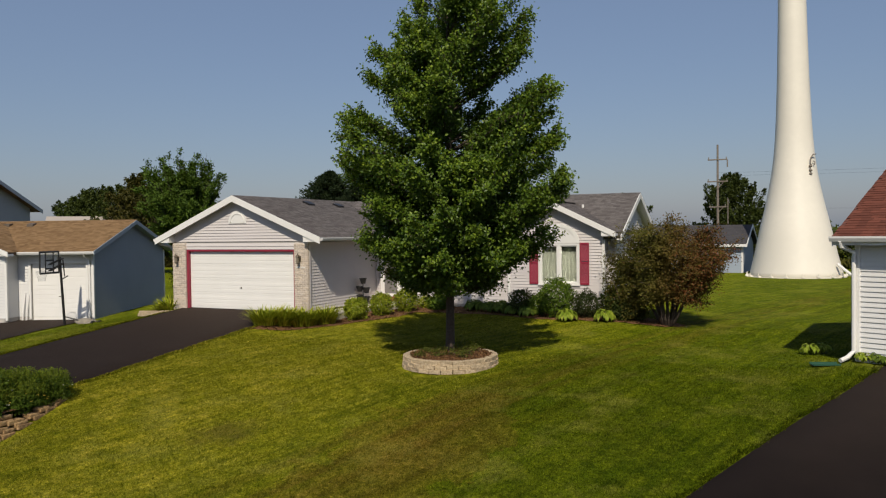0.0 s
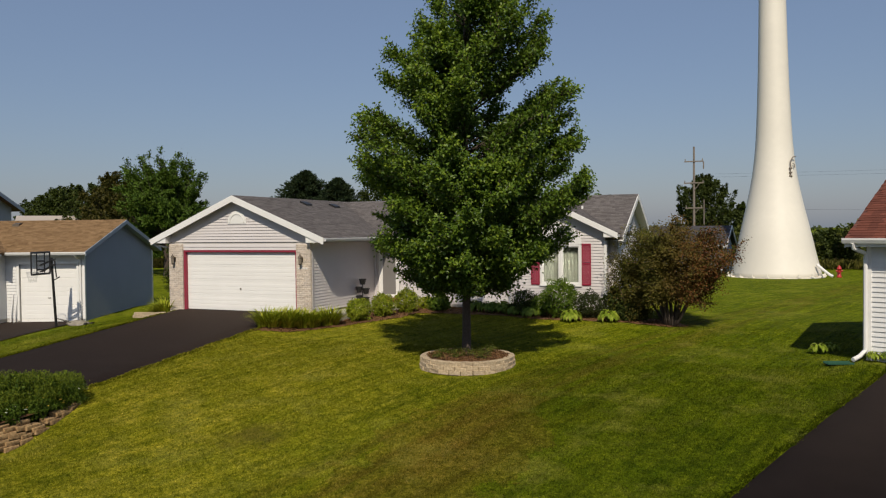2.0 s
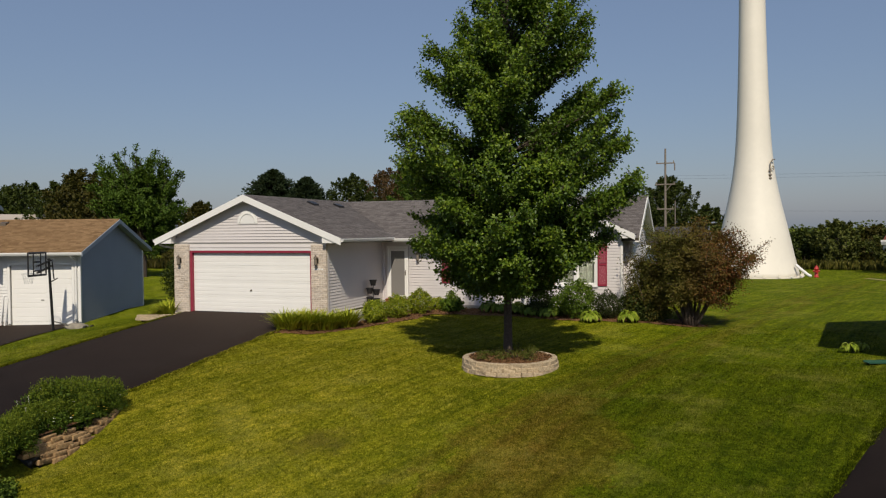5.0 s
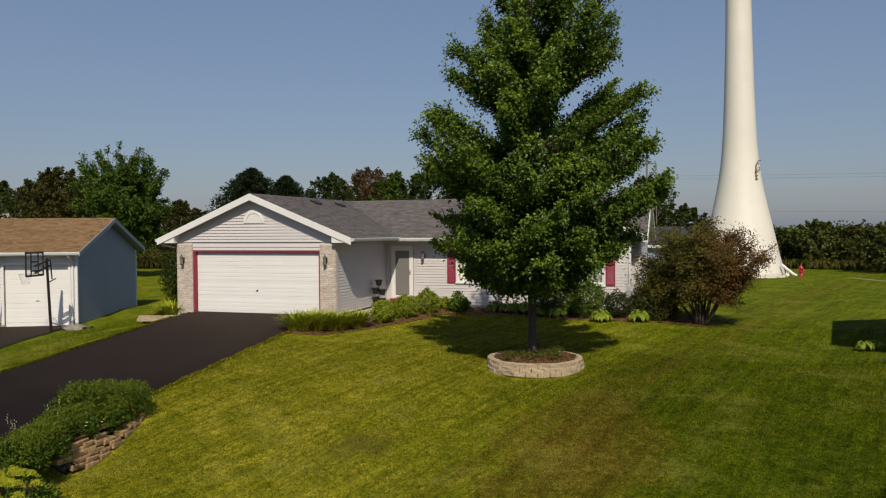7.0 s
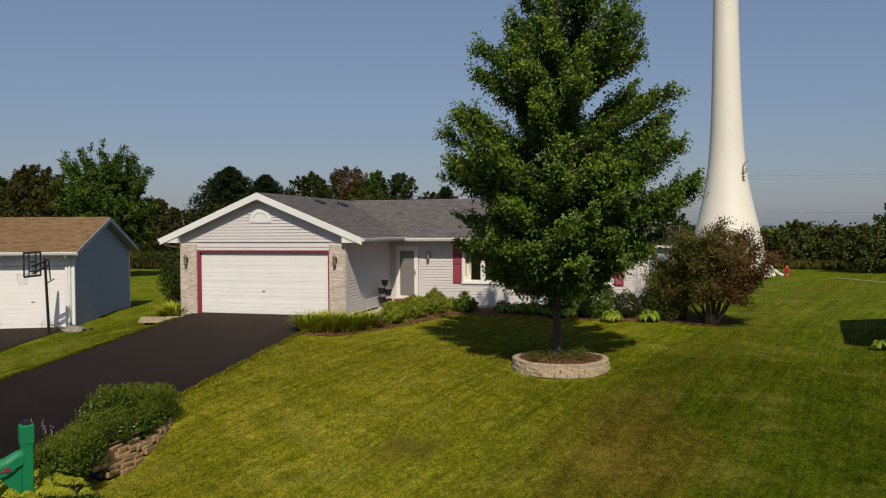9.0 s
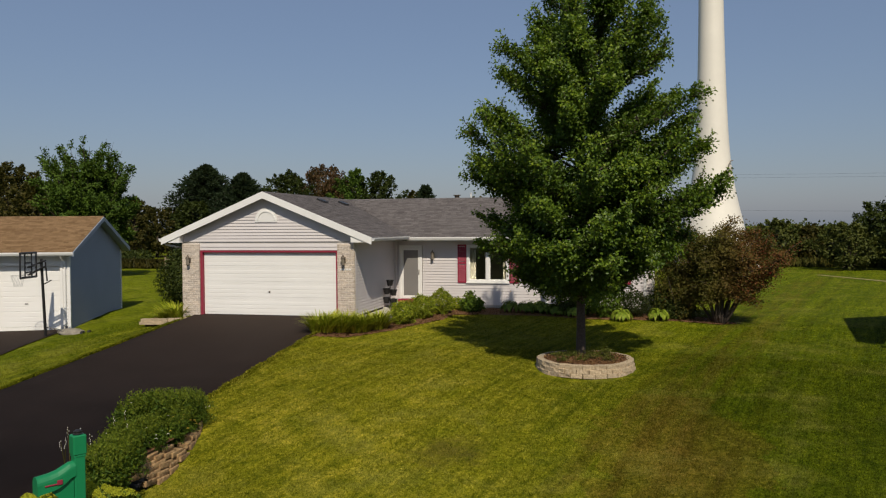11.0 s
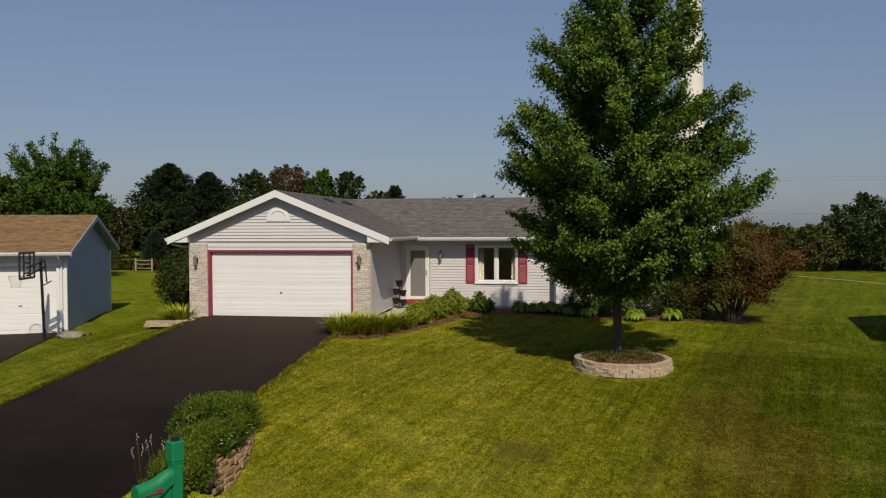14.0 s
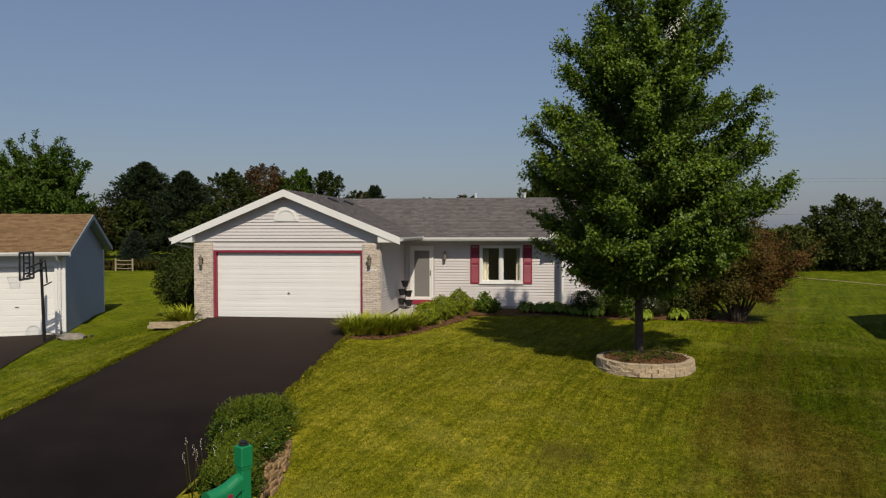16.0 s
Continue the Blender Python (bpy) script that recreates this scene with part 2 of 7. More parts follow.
    # faint wheel tracks toward the corner of the house
    for off in (-0.85, 0.0, 0.75, 1.6):
        d = n.nodes.new("ShaderNodeVectorMath")
        d.operation = "DOT_PRODUCT"
        n.links.new(v, d.inputs[0])
        d.inputs[1].default_value = (0.957, -0.29, 0)
        k = n.nodes.new("ShaderNodeMath")
        k.operation = "MULTIPLY_ADD"
        n.links.new(noise_tex(n, v, 0.8, 5, 0.7), k.inputs[0])
        k.inputs[1].default_value = 0.6
        n.links.new(d.outputs["Value"], k.inputs[2])
        q = n.nodes.new("ShaderNodeMath")
        q.operation = "SUBTRACT"
        n.links.new(k.outputs[0], q.inputs[0])
        q.inputs[1].default_value = 17.0 + off
        ab = n.nodes.new("ShaderNodeMath")
        ab.operation = "ABSOLUTE"
        n.links.new(q.outputs[0], ab.inputs[0])
        c = mix(n, c, ramp(n, ab.outputs[0], [(0.02, (0.6, 0.53, 0.45)), (0.24, (1, 1, 1))]), ramp(n, noise_tex(n, v, 0.9, 4, 0.7), [(0.4, (0.1, 0.1, 0.1)), (0.62, (0.65, 0.65, 0.65))]), "MULTIPLY")
    # strip beside the drive, mown along it
    band = n.nodes.new("ShaderNodeMapRange")
    band.inputs[1].default_value, band.inputs[2].default_value = -4.4, -0.3
    onstrip = node(n, "ShaderNodeMath")
    onstrip.operation = "LESS_THAN"
    n.links.new(sp.outputs[0], onstrip.inputs[0])
    onstrip.inputs[1].default_value = 0.5
    n.links.new(sp.outputs[0], band.inputs[0])
    c = mix(n, c, ramp(n, band.outputs[0], [(0.0, (0.62, 0.78, 0.42)), (0.42, (0.5, 0.65, 0.4)), (0.5, (0.66, 0.78, 0.55)), (0.66, (0.7, 0.8, 0.58)), (0.69, (0.42, 0.54, 0.4)), (0.73, (0.66, 0.76, 0.58)), (0.83, (0.56, 0.68, 0.5)), (0.86, (0.42, 0.54, 0.42)), (0.9, (0.62, 0.72, 0.56)), (1.0, (0.66, 0.72, 0.6))]), onstrip.outputs[0], "MULTIPLY")
    tuft = noise_tex(n, v, 4.2, 4, 0.7)
    c = mix(n, c, ramp(n, tuft, [(0.34, (0.66, 0.72, 0.62)), (0.52, (1, 1, 1)), (0.66, (1.3, 1.26, 1.6))]), 0.85, "MULTIPLY")
    c = mix(n, c, ramp(n, clump, [(0.3, (0.4, 0.48, 0.36)), (0.48, (0.9, 0.92, 0.85)), (0.68, (1.6, 1.5, 2.0))]), 0.9, "MULTIPLY")
    c = mix(n, c, ramp(n, fine, [(0.3, (0.38, 0.42, 0.34)), (0.5, (0.92, 0.92, 0.9)), (0.68, (1.75, 1.7, 2.4))]), 0.9, "MULTIPLY")
    dry = ramp(n, noise_tex(n, v, 0.55, 5, 0.7), [(0.52, (0, 0, 0)), (0.74, (0.42, 0.42, 0.42))])
    c = mix(n, c, ramp(n, fine, [(0.35, (0.13, 0.118, 0.011)), (0.65, (0.32, 0.3, 0.06))]), dry)
    # worn patch of bare turf
    sub = n.nodes.new("ShaderNodeVectorMath")
    sub.operation = "DISTANCE"
    n.links.new(v, sub.inputs[0])
    sub.inputs[1].default_value = (11.05, -10.6, -1.05)
    wob = n.nodes.new("ShaderNodeMath")
    wob.operation = "MULTIPLY_ADD"
    n.links.new(noise_tex(n, v, 3.0, 5, 0.7), wob.inputs[0])
    wob.inputs[1].default_value = 1.6
    n.links.new(sub.outputs["Value"], wob.inputs[2])
    half = n.nodes.new("ShaderNodeMath")
    half.operation = "MULTIPLY"
    n.links.new(wob.outputs[0], half.inputs[0])
    half.inputs[1].default_value = 0.5
    c = mix(n, c, (0.085, 0.072, 0.012), ramp(n, half.outputs[0], [(0.5, (0.7, 0.7, 0.7)), (0.85, (0, 0, 0))]))
    p.inputs["Roughness"].default_value = 0.95
    p.inputs["Diffuse Roughness"].default_value = 1.0
    p.inputs["Specular IOR Level"].default_value = 0.05
    if blade:
        isl = n.nodes.new("ShaderNodeNewGeometry").outputs["Random Per Island"]
        c = mix(n, c, ramp(n, isl, [(0, (0.4, 0.48, 0.36)), (0.5, (0.9, 0.92, 0.85)), (0.8, (1.4, 1.35, 1.6)), (1, (1.85, 1.8, 4.2))]), 1.0, "MULTIPLY")
    else:
        bump(n, p, clump, 1.0, 0.06)
    n.links.new(c, p.inputs["Base Color"])
    return m


def glass_pane():
    m, n, p = material("window_glass")
    p.inputs["Base Color"].default_value = (0.9, 0.94, 0.95, 1)
    p.inputs["Roughness"].default_value = 0.02
    p.inputs["Transmission Weight"].default_value = 1.0
    p.inputs["IOR"].default_value = 1.45
    return m


SIDING = painted("vinyl_siding", (0.63, 0.59, 0.58), 0.5, 0.05, 0.9, 40)
WHITE = painted("white_trim", (0.80, 0.79, 0.76), 0.45, 0.04, 1.5, 50)
DOORWHITE = painted("garage_door_white", (0.84, 0.825, 0.79), 0.42, 0.03, 1.0, 220)
RED = painted("red_paint", (0.29, 0.022, 0.05), 0.5, 0.1, 3, 90)
BRICKTAN = stony("tumbled_brick", [(0.36, 0.29, 0.23), (0.56, 0.49, 0.42), (0.74, 0.68, 0.61)], 0.9, 20, 0.6)
MORTAR = stony("mortar", [(0.54, 0.47, 0.4), (0.64, 0.57, 0.5), (0.7, 0.63, 0.56)], 0.95, 30, 0.3, False)
ROOFGREY = shingle("grey_shingles", (0.08, 0.07, 0.067), (0.19, 0.172, 0.165), (0.125, 0.112, 0.108))
ROOFBROWN = shingle("brown_shingles", (0.14, 0.085, 0.042), (0.31, 0.2, 0.10), (0.22, 0.14, 0.072))
ROOFRED = shingle("red_shingles", (0.10, 0.036, 0.026), (0.19, 0.066, 0.045), (0.14, 0.05, 0.034))
TABGREY = tabs("grey_shingle_tabs", (0.1, 0.088, 0.085), (0.168, 0.151, 0.145), (0.131, 0.117, 0.112))
TABBROWN = tabs("brown_shingle_tabs", (0.15, 0.09, 0.043), (0.29, 0.185, 0.095), (0.215, 0.133, 0.066))
TABRED = tabs("red_shingle_tabs", (0.10, 0.036, 0.026), (0.19, 0.066, 0.045), (0.14, 0.05, 0.034))
ROOFDARK = shingle("dark_shingles", (0.045, 0.042, 0.045), (0.07, 0.065, 0.068), (0.055, 0.05, 0.055))
ASPHALT = asphalt()
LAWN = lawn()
CONCRETE = stony("concrete", [(0.36, 0.33, 0.29), (0.46, 0.43, 0.38), (0.53, 0.5, 0.45)], 0.9, 18, 0.25, False)
GLASS = glass_pane()
MULCH = stony("bark_mulch", [(0.06, 0.024, 0.009), (0.17, 0.078, 0.028), (0.32, 0.18, 0.075)], 0.95, 38, 1.0, False)
BLOCK = stony("wall_block", [(0.26, 0.195, 0.12), (0.49, 0.39, 0.26), (0.66, 0.555, 0.41)], 0.92, 22, 1.0)
FIELDSTONE = stony("weathered_stone", [(0.15, 0.078, 0.032), (0.4, 0.26, 0.122), (0.6, 0.43, 0.235)], 0.92, 14, 0.8)
ROCK = stony("grey_rock", [(0.12, 0.105, 0.085), (0.24, 0.22, 0.18), (0.36, 0.33, 0.28)], 0.9, 7, 0.6)
BARK = stony("bark", [(0.03, 0.021, 0.015), (0.07, 0.052, 0.038), (0.125, 0.098, 0.074)], 0.95, 22, 1.0, False)
POLEWOOD = stony("weathered_wood", [(0.12, 0.095, 0.075), (0.2, 0.17, 0.14), (0.27, 0.23, 0.19)], 0.9, 12, 0.5, False)
BLUESIDING = painted("blue_siding", (0.36, 0.378, 0.388), 0.55, 0.08, 0.8, 40)
BLUETRIM = painted("blue_grey_trim", (0.32, 0.36, 0.41), 0.5, 0.06, 1.5, 60)
WHITESIDING = painted("white_siding", (0.74, 0.735, 0.72), 0.5, 0.04, 0.8, 40)
PALEBLUE = painted("pale_blue_siding", (0.36, 0.42, 0.50), 0.55, 0.05, 0.6, 40)
TOWERPAINT = painted("tower_paint", (0.80, 0.755, 0.655), 0.5, 0.05, 0.35, 3.0, 0.05)
BLACK = painted("black_metal", (0.014, 0.013, 0.013), 0.45, 0.1, 4, 80)
BRONZE = painted("aged_bronze", (0.10, 0.075, 0.05), 0.45, 0.15, 9, 80)
GREEN = painted("green_plastic", (0.004, 0.2, 0.07), 0.5, 0.06, 4, 120)
HYDRANTRED = painted("hydrant_red", (0.42, 0.02, 0.02), 0.4, 0.1, 5, 90)
SCREEN = painted("storm_door_screen", (0.2, 0.19, 0.18), 0.35, 0.03, 2, 200)
CURTAIN = painted("curtain_cloth", (0.52, 0.47, 0.36), 0.9, 0.08, 5, 160)
BLIND = painted("blind_cloth", (0.25, 0.26, 0.21), 0.9, 0.1, 6, 160)
PLASTER = painted("plaster", (0.55, 0.52, 0.48), 0.9, 0.03, 1, 60)
LAMPGLASS = painted("smoked_glass", (0.22, 0.19, 0.15), 0.2, 0.1, 9, 60)
PIPE = painted("drain_pipe", (0.03, 0.03, 0.032), 0.6, 0.1, 5, 60)
PALEROOF = painted("metal_barn_roof", (0.46, 0.40, 0.34), 0.6, 0.08, 0.4, 9)
FENCEWOOD = stony("cedar_fence", [(0.26, 0.2, 0.13), (0.38, 0.3, 0.2), (0.47, 0.39, 0.28)], 0.9, 10, 0.4, False)
NET = painted("net_cord", (0.6, 0.6, 0.58), 0.9, 0.02, 9, 90)
CHIPS = leafy("bark_chips", [(0.05, 0.022, 0.010), (0.11, 0.05, 0.02), (0.2, 0.1, 0.04), (0.3, 0.19, 0.09)], 0.3, 0.9)
CLEAR = painted("clear_acrylic", (0.7, 0.72, 0.74), 0.08, 0.0, 5, 60, 0.0)
CLEAR.node_tree.nodes["Principled BSDF"].inputs["Alpha"].default_value = 0.14
GROUNDCOVER = leafy("ground_cover", [(0.05, 0.065, 0.008), (0.09, 0.11, 0.012), (0.15, 0.14, 0.03)], 0.3)
PATH_GRAVEL = stony("pale_gravel", [(0.2, 0.165, 0.06), (0.27, 0.225, 0.09), (0.34, 0.29, 0.14)], 0.95, 3, 0.3, False)

# crown shade and sunlight held in two leaf colours, darker inside, lighter outside
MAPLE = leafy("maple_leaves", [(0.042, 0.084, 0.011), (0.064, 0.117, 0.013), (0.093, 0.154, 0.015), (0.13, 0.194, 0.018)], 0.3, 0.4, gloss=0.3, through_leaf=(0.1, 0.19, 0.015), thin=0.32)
MAPLETIP = leafy("sunlit_maple_leaves", [(0.09, 0.158, 0.015), (0.128, 0.208, 0.018), (0.178, 0.262, 0.022), (0.255, 0.33, 0.028)], 0.2, 0.42, gloss=0.3, through_leaf=(0.18, 0.28, 0.02), thin=0.38)
BUSHLEAF = leafy("turning_leaves", [(0.068, 0.076, 0.011), (0.11, 0.112, 0.016), (0.15, 0.14, 0.024), (0.12, 0.07, 0.018)],
                 turn=((0.185, 0.05, 0.018), (0.15, 0.072, 0.02), (16.7, 18.5)))
THICKET = leafy("thicket_leaves", [(0.055, 0.07, 0.014), (0.088, 0.104, 0.02), (0.135, 0.145, 0.03)])
ASHLEAF = leafy("ash_leaves", [(0.045, 0.09, 0.01), (0.075, 0.135, 0.014), (0.125, 0.2, 0.022)])
DARKLEAF = leafy("dark_leaves", [(0.026, 0.041, 0.0065), (0.042, 0.06, 0.009), (0.065, 0.082, 0.013)])
CONIFER = leafy("conifer_needles", [(0.014, 0.027, 0.011), (0.022, 0.038, 0.015), (0.034, 0.053, 0.02)], rough=0.7)
BLUESPRUCE = leafy("spruce_needles", [(0.02, 0.034, 0.024), (0.034, 0.052, 0.034)], rough=0.7)
RUSSET = leafy("russet_leaves", [(0.055, 0.045, 0.014), (0.10, 0.052, 0.020), (0.13, 0.065, 0.028)])
OLIVE = leafy("olive_leaves", [(0.036, 0.037, 0.006), (0.06, 0.054, 0.009), (0.092, 0.074, 0.013)])
SHRUBYEL = leafy("golden_shrub", [(0.13, 0.185, 0.01), (0.23, 0.285, 0.015), (0.4, 0.41, 0.028)])
SHRUBGREEN = leafy("green_shrub", [(0.046, 0.09, 0.007), (0.085, 0.145, 0.011), (0.15, 0.215, 0.018)])
NEWGROWTH = leafy("young_shoots", [(0.075, 0.115, 0.008), (0.12, 0.165, 0.011), (0.2, 0.235, 0.02)], 0.2)
SHRUBDARK = leafy("dark_shrub", [(0.022, 0.035, 0.009), (0.04, 0.06, 0.014), (0.07, 0.07, 0.02)])
HOSTA = leafy("hosta_leaves", [(0.066, 0.115, 0.011), (0.105, 0.16, 0.016), (0.17, 0.22, 0.028)], 0.2)
HOSTALIGHT = leafy("light_hosta", [(0.15, 0.22, 0.014), (0.24, 0.31, 0.025), (0.36, 0.4, 0.06)], 0.1)
STRAP = leafy("strap_leaves", [(0.2, 0.26, 0.014), (0.33, 0.37, 0.022), (0.5, 0.47, 0.05)], 0.2)
PERENNIAL = leafy("perennial_leaves", [(0.034, 0.07, 0.005), (0.064, 0.112, 0.008), (0.15, 0.19, 0.013)], 0.5)
SEDUM = leafy("sedum_heads", [(0.34, 0.37, 0.02), (0.46, 0.47, 0.03), (0.58, 0.57, 0.05)], 0.1)
DRYGRASS = leafy("dry_grass", [(0.07, 0.075, 0.012), (0.12, 0.115, 0.02), (0.18, 0.16, 0.035)], 0.3)
PETALW = painted("white_petals", (0.8, 0.78, 0.7), 0.7, 0.02, 9, 90)
PETALY = painted("yellow_petals", (0.75, 0.5, 0.06), 0.7, 0.05, 9, 90)
BLADES = lawn("grass_blades", True)


# ---- mesh helpers ----
class Build:
    """Collects vertices and faces; box, prism, tube, lathe and the like."""

    def __init__(self):
        self.v, self.f, self.smooth = [], [], False

    def add(self, vs, fs):
        k = len(self.v)
        self.v += [tuple(p) for p in vs]
        self.f += [tuple(i + k for i in f) for f in fs]
        return self

    def box(self, a, b, c=0.0, m=None):
        """Box from corner a to corner b with chamfer c."""
        lo = [min(p, q) for p, q in zip(a, b)]
        hi = [max(p, q) for p, q in zip(a, b)]
        if c <= 0:
            vs = [(x, y, z) for x in (lo[0], hi[0]) for y in (lo[1], hi[1]) for z in (lo[2], hi[2])]
            fs = [(0, 1, 3, 2), (4, 6, 7, 5), (0, 4, 5, 1), (2, 3, 7, 6), (0, 2, 6, 4), (1, 5, 7, 3)]
        else:
            bm = bmesh.new()
            bmesh.ops.create_cube(bm, size=1)
            for q in bm.verts:
                q.co = Vector([lo[i] if q.co[i] < 0 else hi[i] for i in range(3)])
            bmesh.ops.bevel(bm, geom=bm.edges[:], offset=min(c, 0.45 * min(h - l for h, l in zip(hi, lo))), segments=1, affect="EDGES", profile=0.5)
            bm.verts.index_update()
            vs = [tuple(q.co) for q in bm.verts]
            fs = [tuple(q.index for q in f.verts) for f in bm.faces]
            bm.free()
        if m is not None:
            vs = [tuple(m @ Vector(p)) for p in vs]
        return self.add(vs, fs)

    def prism(self, poly, off):
        """Closed prism: a planar polygon of 3D points pushed along off."""
        k = len(poly)
        off = Vector(off)
        vs = [Vector(p) for p in poly] + [Vector(p) + off for p in poly]
        fs = [tuple(range(k)), tuple(range(2 * k - 1, k - 1, -1))]
        fs += [(i, i + k, (i + 1) % k + k, (i + 1) % k) for i in range(k)]
        return self.add(vs, fs)

    def tube(self, pts, radii, sides=8, cap=True):
        pts = [Vector(p) for p in pts]
        if not hasattr(radii, "__len__"):
            radii = [radii] * len(pts)
        vs, fs = [], []
        prev = None
        for i, p in enumerate(pts):
            d = (pts[min(i + 1, len(pts) - 1)] - pts[max(i - 1, 0)]).normalized()
            up = Vector((0, 0, 1)) if abs(d.z) < 0.95 else Vector((1, 0, 0))
            u = d.cross(up).normalized() if prev is None else (prev - d * prev.dot(d)).normalized()
            prev = u
            w = d.cross(u)
            for j in range(sides):
                a = 2 * math.pi * j / sides
                vs.append(p + (u * math.cos(a) + w * math.sin(a)) * radii[i])
        for i in range(len(pts) - 1):
            for j in range(sides):
                k = (j + 1) % sides
                fs.append((i * sides + j, i * sides + k, (i + 1) * sides + k, (i + 1) * sides + j))
        if cap:
            fs.append(tuple(range(sides - 1, -1, -1)))
            fs.append(tuple(range((len(pts) - 1) * sides, len(pts) * sides)))
        return self.add(vs, fs)

    def lathe(self, prof, centre, sides=32):
        """Surface of revolution from (radius, z) pairs."""
        cx, cy, cz = centre
        vs = [(cx + r * math.cos(2 * math.pi * j / sides), cy + r * math.sin(2 * math.pi * j / sides), cz + z) for r, z in prof for j in range(sides)]
        fs = [(i * sides + j, i * sides + (j + 1) % sides, (i + 1) * sides + (j + 1) % sides, (i + 1) * sides + j) for i in range(len(prof) - 1) for j in range(sides)]
        fs += [tuple(range(sides - 1, -1, -1)), tuple(range((len(prof) - 1) * sides, len(prof) * sides))]
        return self.add(vs, fs)

    def mesh(self, name, mat, smooth=False):
        me = bpy.data.meshes.new(name)
        me.from_pydata(self.v, [], self.f)
        me.materials.append(mat)
        if smooth:
            me.polygons.foreach_set("use_smooth", [True] * len(me.polygons))
        me.update()
        return me


def part(name, b, mat, parent=None, label="", smooth=False, kind=""):
    ob = new(name, b.mesh(name, mat, smooth) if isinstance(b, Build) else b)
    if parent is not None:
        ob.parent = parent
    return tagged(ob, label, kind=kind)


def thing(name, label, category, at=None, group="", kind=""):
    ob = new(name)
    ob.empty_display_size = 0.2
    if at is not None:
        ob.matrix_basis = at
    return tagged(ob, label, category, group, kind)


def leaf_mesh(name, mat, pts, dirs, sizes, rng, width=0.62, droop=0.25, face=None):
    """Folded leaves: four points each, base, two sides and tip."""
    n = len(pts)
    dirs = dirs / np.linalg.norm(dirs, axis=1, keepdims=True)
    r = rng.normal(size=(n, 3))
    side = np.cross(dirs, r) if face is None else np.cross(face + r * 0.45, dirs)
    side /= np.linalg.norm(side, axis=1, keepdims=True)
    nor = np.cross(dirs, side)
    s = sizes[:, None]
    mid = pts + dirs * s * 0.5
    v = np.empty((n, 4, 3))
    v[:, 0] = pts
    v[:, 1] = mid + side * s * width * 0.5 + nor * s * 0.14
    v[:, 2] = pts + dirs * s - nor * s * droop
    v[:, 3] = mid - side * s * width * 0.5 + nor * s * 0.14
    me = bpy.data.meshes.new(name)
    me.vertices.add(4 * n)
    me.vertices.foreach_set("co", v.reshape(-1))
    idx = (np.arange(n)[:, None] * 4 + np.array([0, 1, 2, 0, 2, 3])).reshape(-1)
    me.loops.add(6 * n)
    me.loops.foreach_set("vertex_index", idx.astype(np.int32))
    me.polygons.add(2 * n)
    me.polygons.foreach_set("loop_start", (np.arange(2 * n) * 3).astype(np.int32))
    me.update(calc_edges=True)
    me.validate()
    me.materials.append(mat)
    return me


# ---- ground ----
GY = [-60, -20, -16, -13, -11, -9, -7, -5, -3, 0, 2, 4.5, 8, 20, 40, 120]
GZ = [-1.75, -1.7, -1.6, -1.38, -1.16, -0.92, -0.70, -0.54, -0.43, -0.33, -0.24, -0.13, -0.2, -0.32, -0.45, -0.5]


def smooth01(a, b, x):
    t = np.clip((x - a) / (b - a), 0, 1)
    return t * t * (3 - 2 * t)


def drive_z(y):
    return np.where(y > 0, 0.0, 0.097 * np.maximum(y, -14)) - 0.012


def ground_z(x, y):
    x, y = np.asarray(x, float), np.asarray(y, float)
    z = np.interp(y, GY, GZ)
    z = z - 0.085 * np.clip(-0.8 - x, 0, 5) * (1 - smooth01(7, 16, y))
    z = z - 0.1 * smooth01(15.5, 18, x) * smooth01(-6, -1, y) * (1 - smooth01(6, 14, y))
    z = z - 0.24 * np.exp(-((x - 6.4) ** 2 / 0.6 + (y + 12.3) ** 2 / 1.6))
    z = z + 0.2 * np.exp(-((x - 22.4) ** 2 + (y + 2.6) ** 2) / 2.2)
    d = np.maximum(np.maximum(-0.36 - x, x - 5.0), np.maximum(y - 0.3, -16 - y))
    w = 1 - smooth01(0.0, 1.1, d)
    z = z * (1 - w) + (drive_z(y) - 0.02) * w
    z = np.where(d < 0, drive_z(y) - 0.06, z)
    return z


def grid_mesh(name, xs, ys, fz, mat):
    X, Y = np.meshgrid(xs, ys)
    Z = fz(X, Y)
    nx, ny = len(xs), len(ys)
    vs = np.stack([X, Y, Z], -1).reshape(-1, 3).tolist()
    fs = [(j * nx + i, j * nx + i + 1, (j + 1) * nx + i + 1, (j + 1) * nx + i) for j in range(ny - 1) for i in range(nx - 1)]
    b = Build()
    b.v, b.f = vs, fs
    return b.mesh(name, mat, True)


far_lo = [-3000, -1200, -500, -220, -120, -70]
far_hi = [70, 120, 220, 500, 1200, 3000]
gx = np.concatenate([far_lo, np.arange(-45, -2, 0.9), np.arange(-2, 26, 0.25), np.arange(26, 50, 1.0), far_hi])
gy = np.concatenate([far_lo, np.arange(-45, -17, 1.5), np.arange(-17, 8, 0.25), np.arange(8, 50, 1.0), far_hi])
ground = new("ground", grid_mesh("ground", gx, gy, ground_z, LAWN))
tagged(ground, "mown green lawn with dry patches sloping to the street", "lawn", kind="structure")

dx = np.array([-0.34, -0.3, 0.2, 1.1, 2.1, 3.1, 4.1, 4.93, 4.97])
dy = np.concatenate([np.arange(-16, 0.05, 0.5), [0.12]])


def drive_wob(X, Y):
    return drive_z(Y) - 0.03 * ((X < -0.32) | (X > 4.95))


driveway = new("driveway", grid_mesh("driveway", dx, dy, drive_wob, ASPHALT))
tagged(driveway, "freshly sealed black asphalt driveway up to the garage", "driveway", kind="structure")
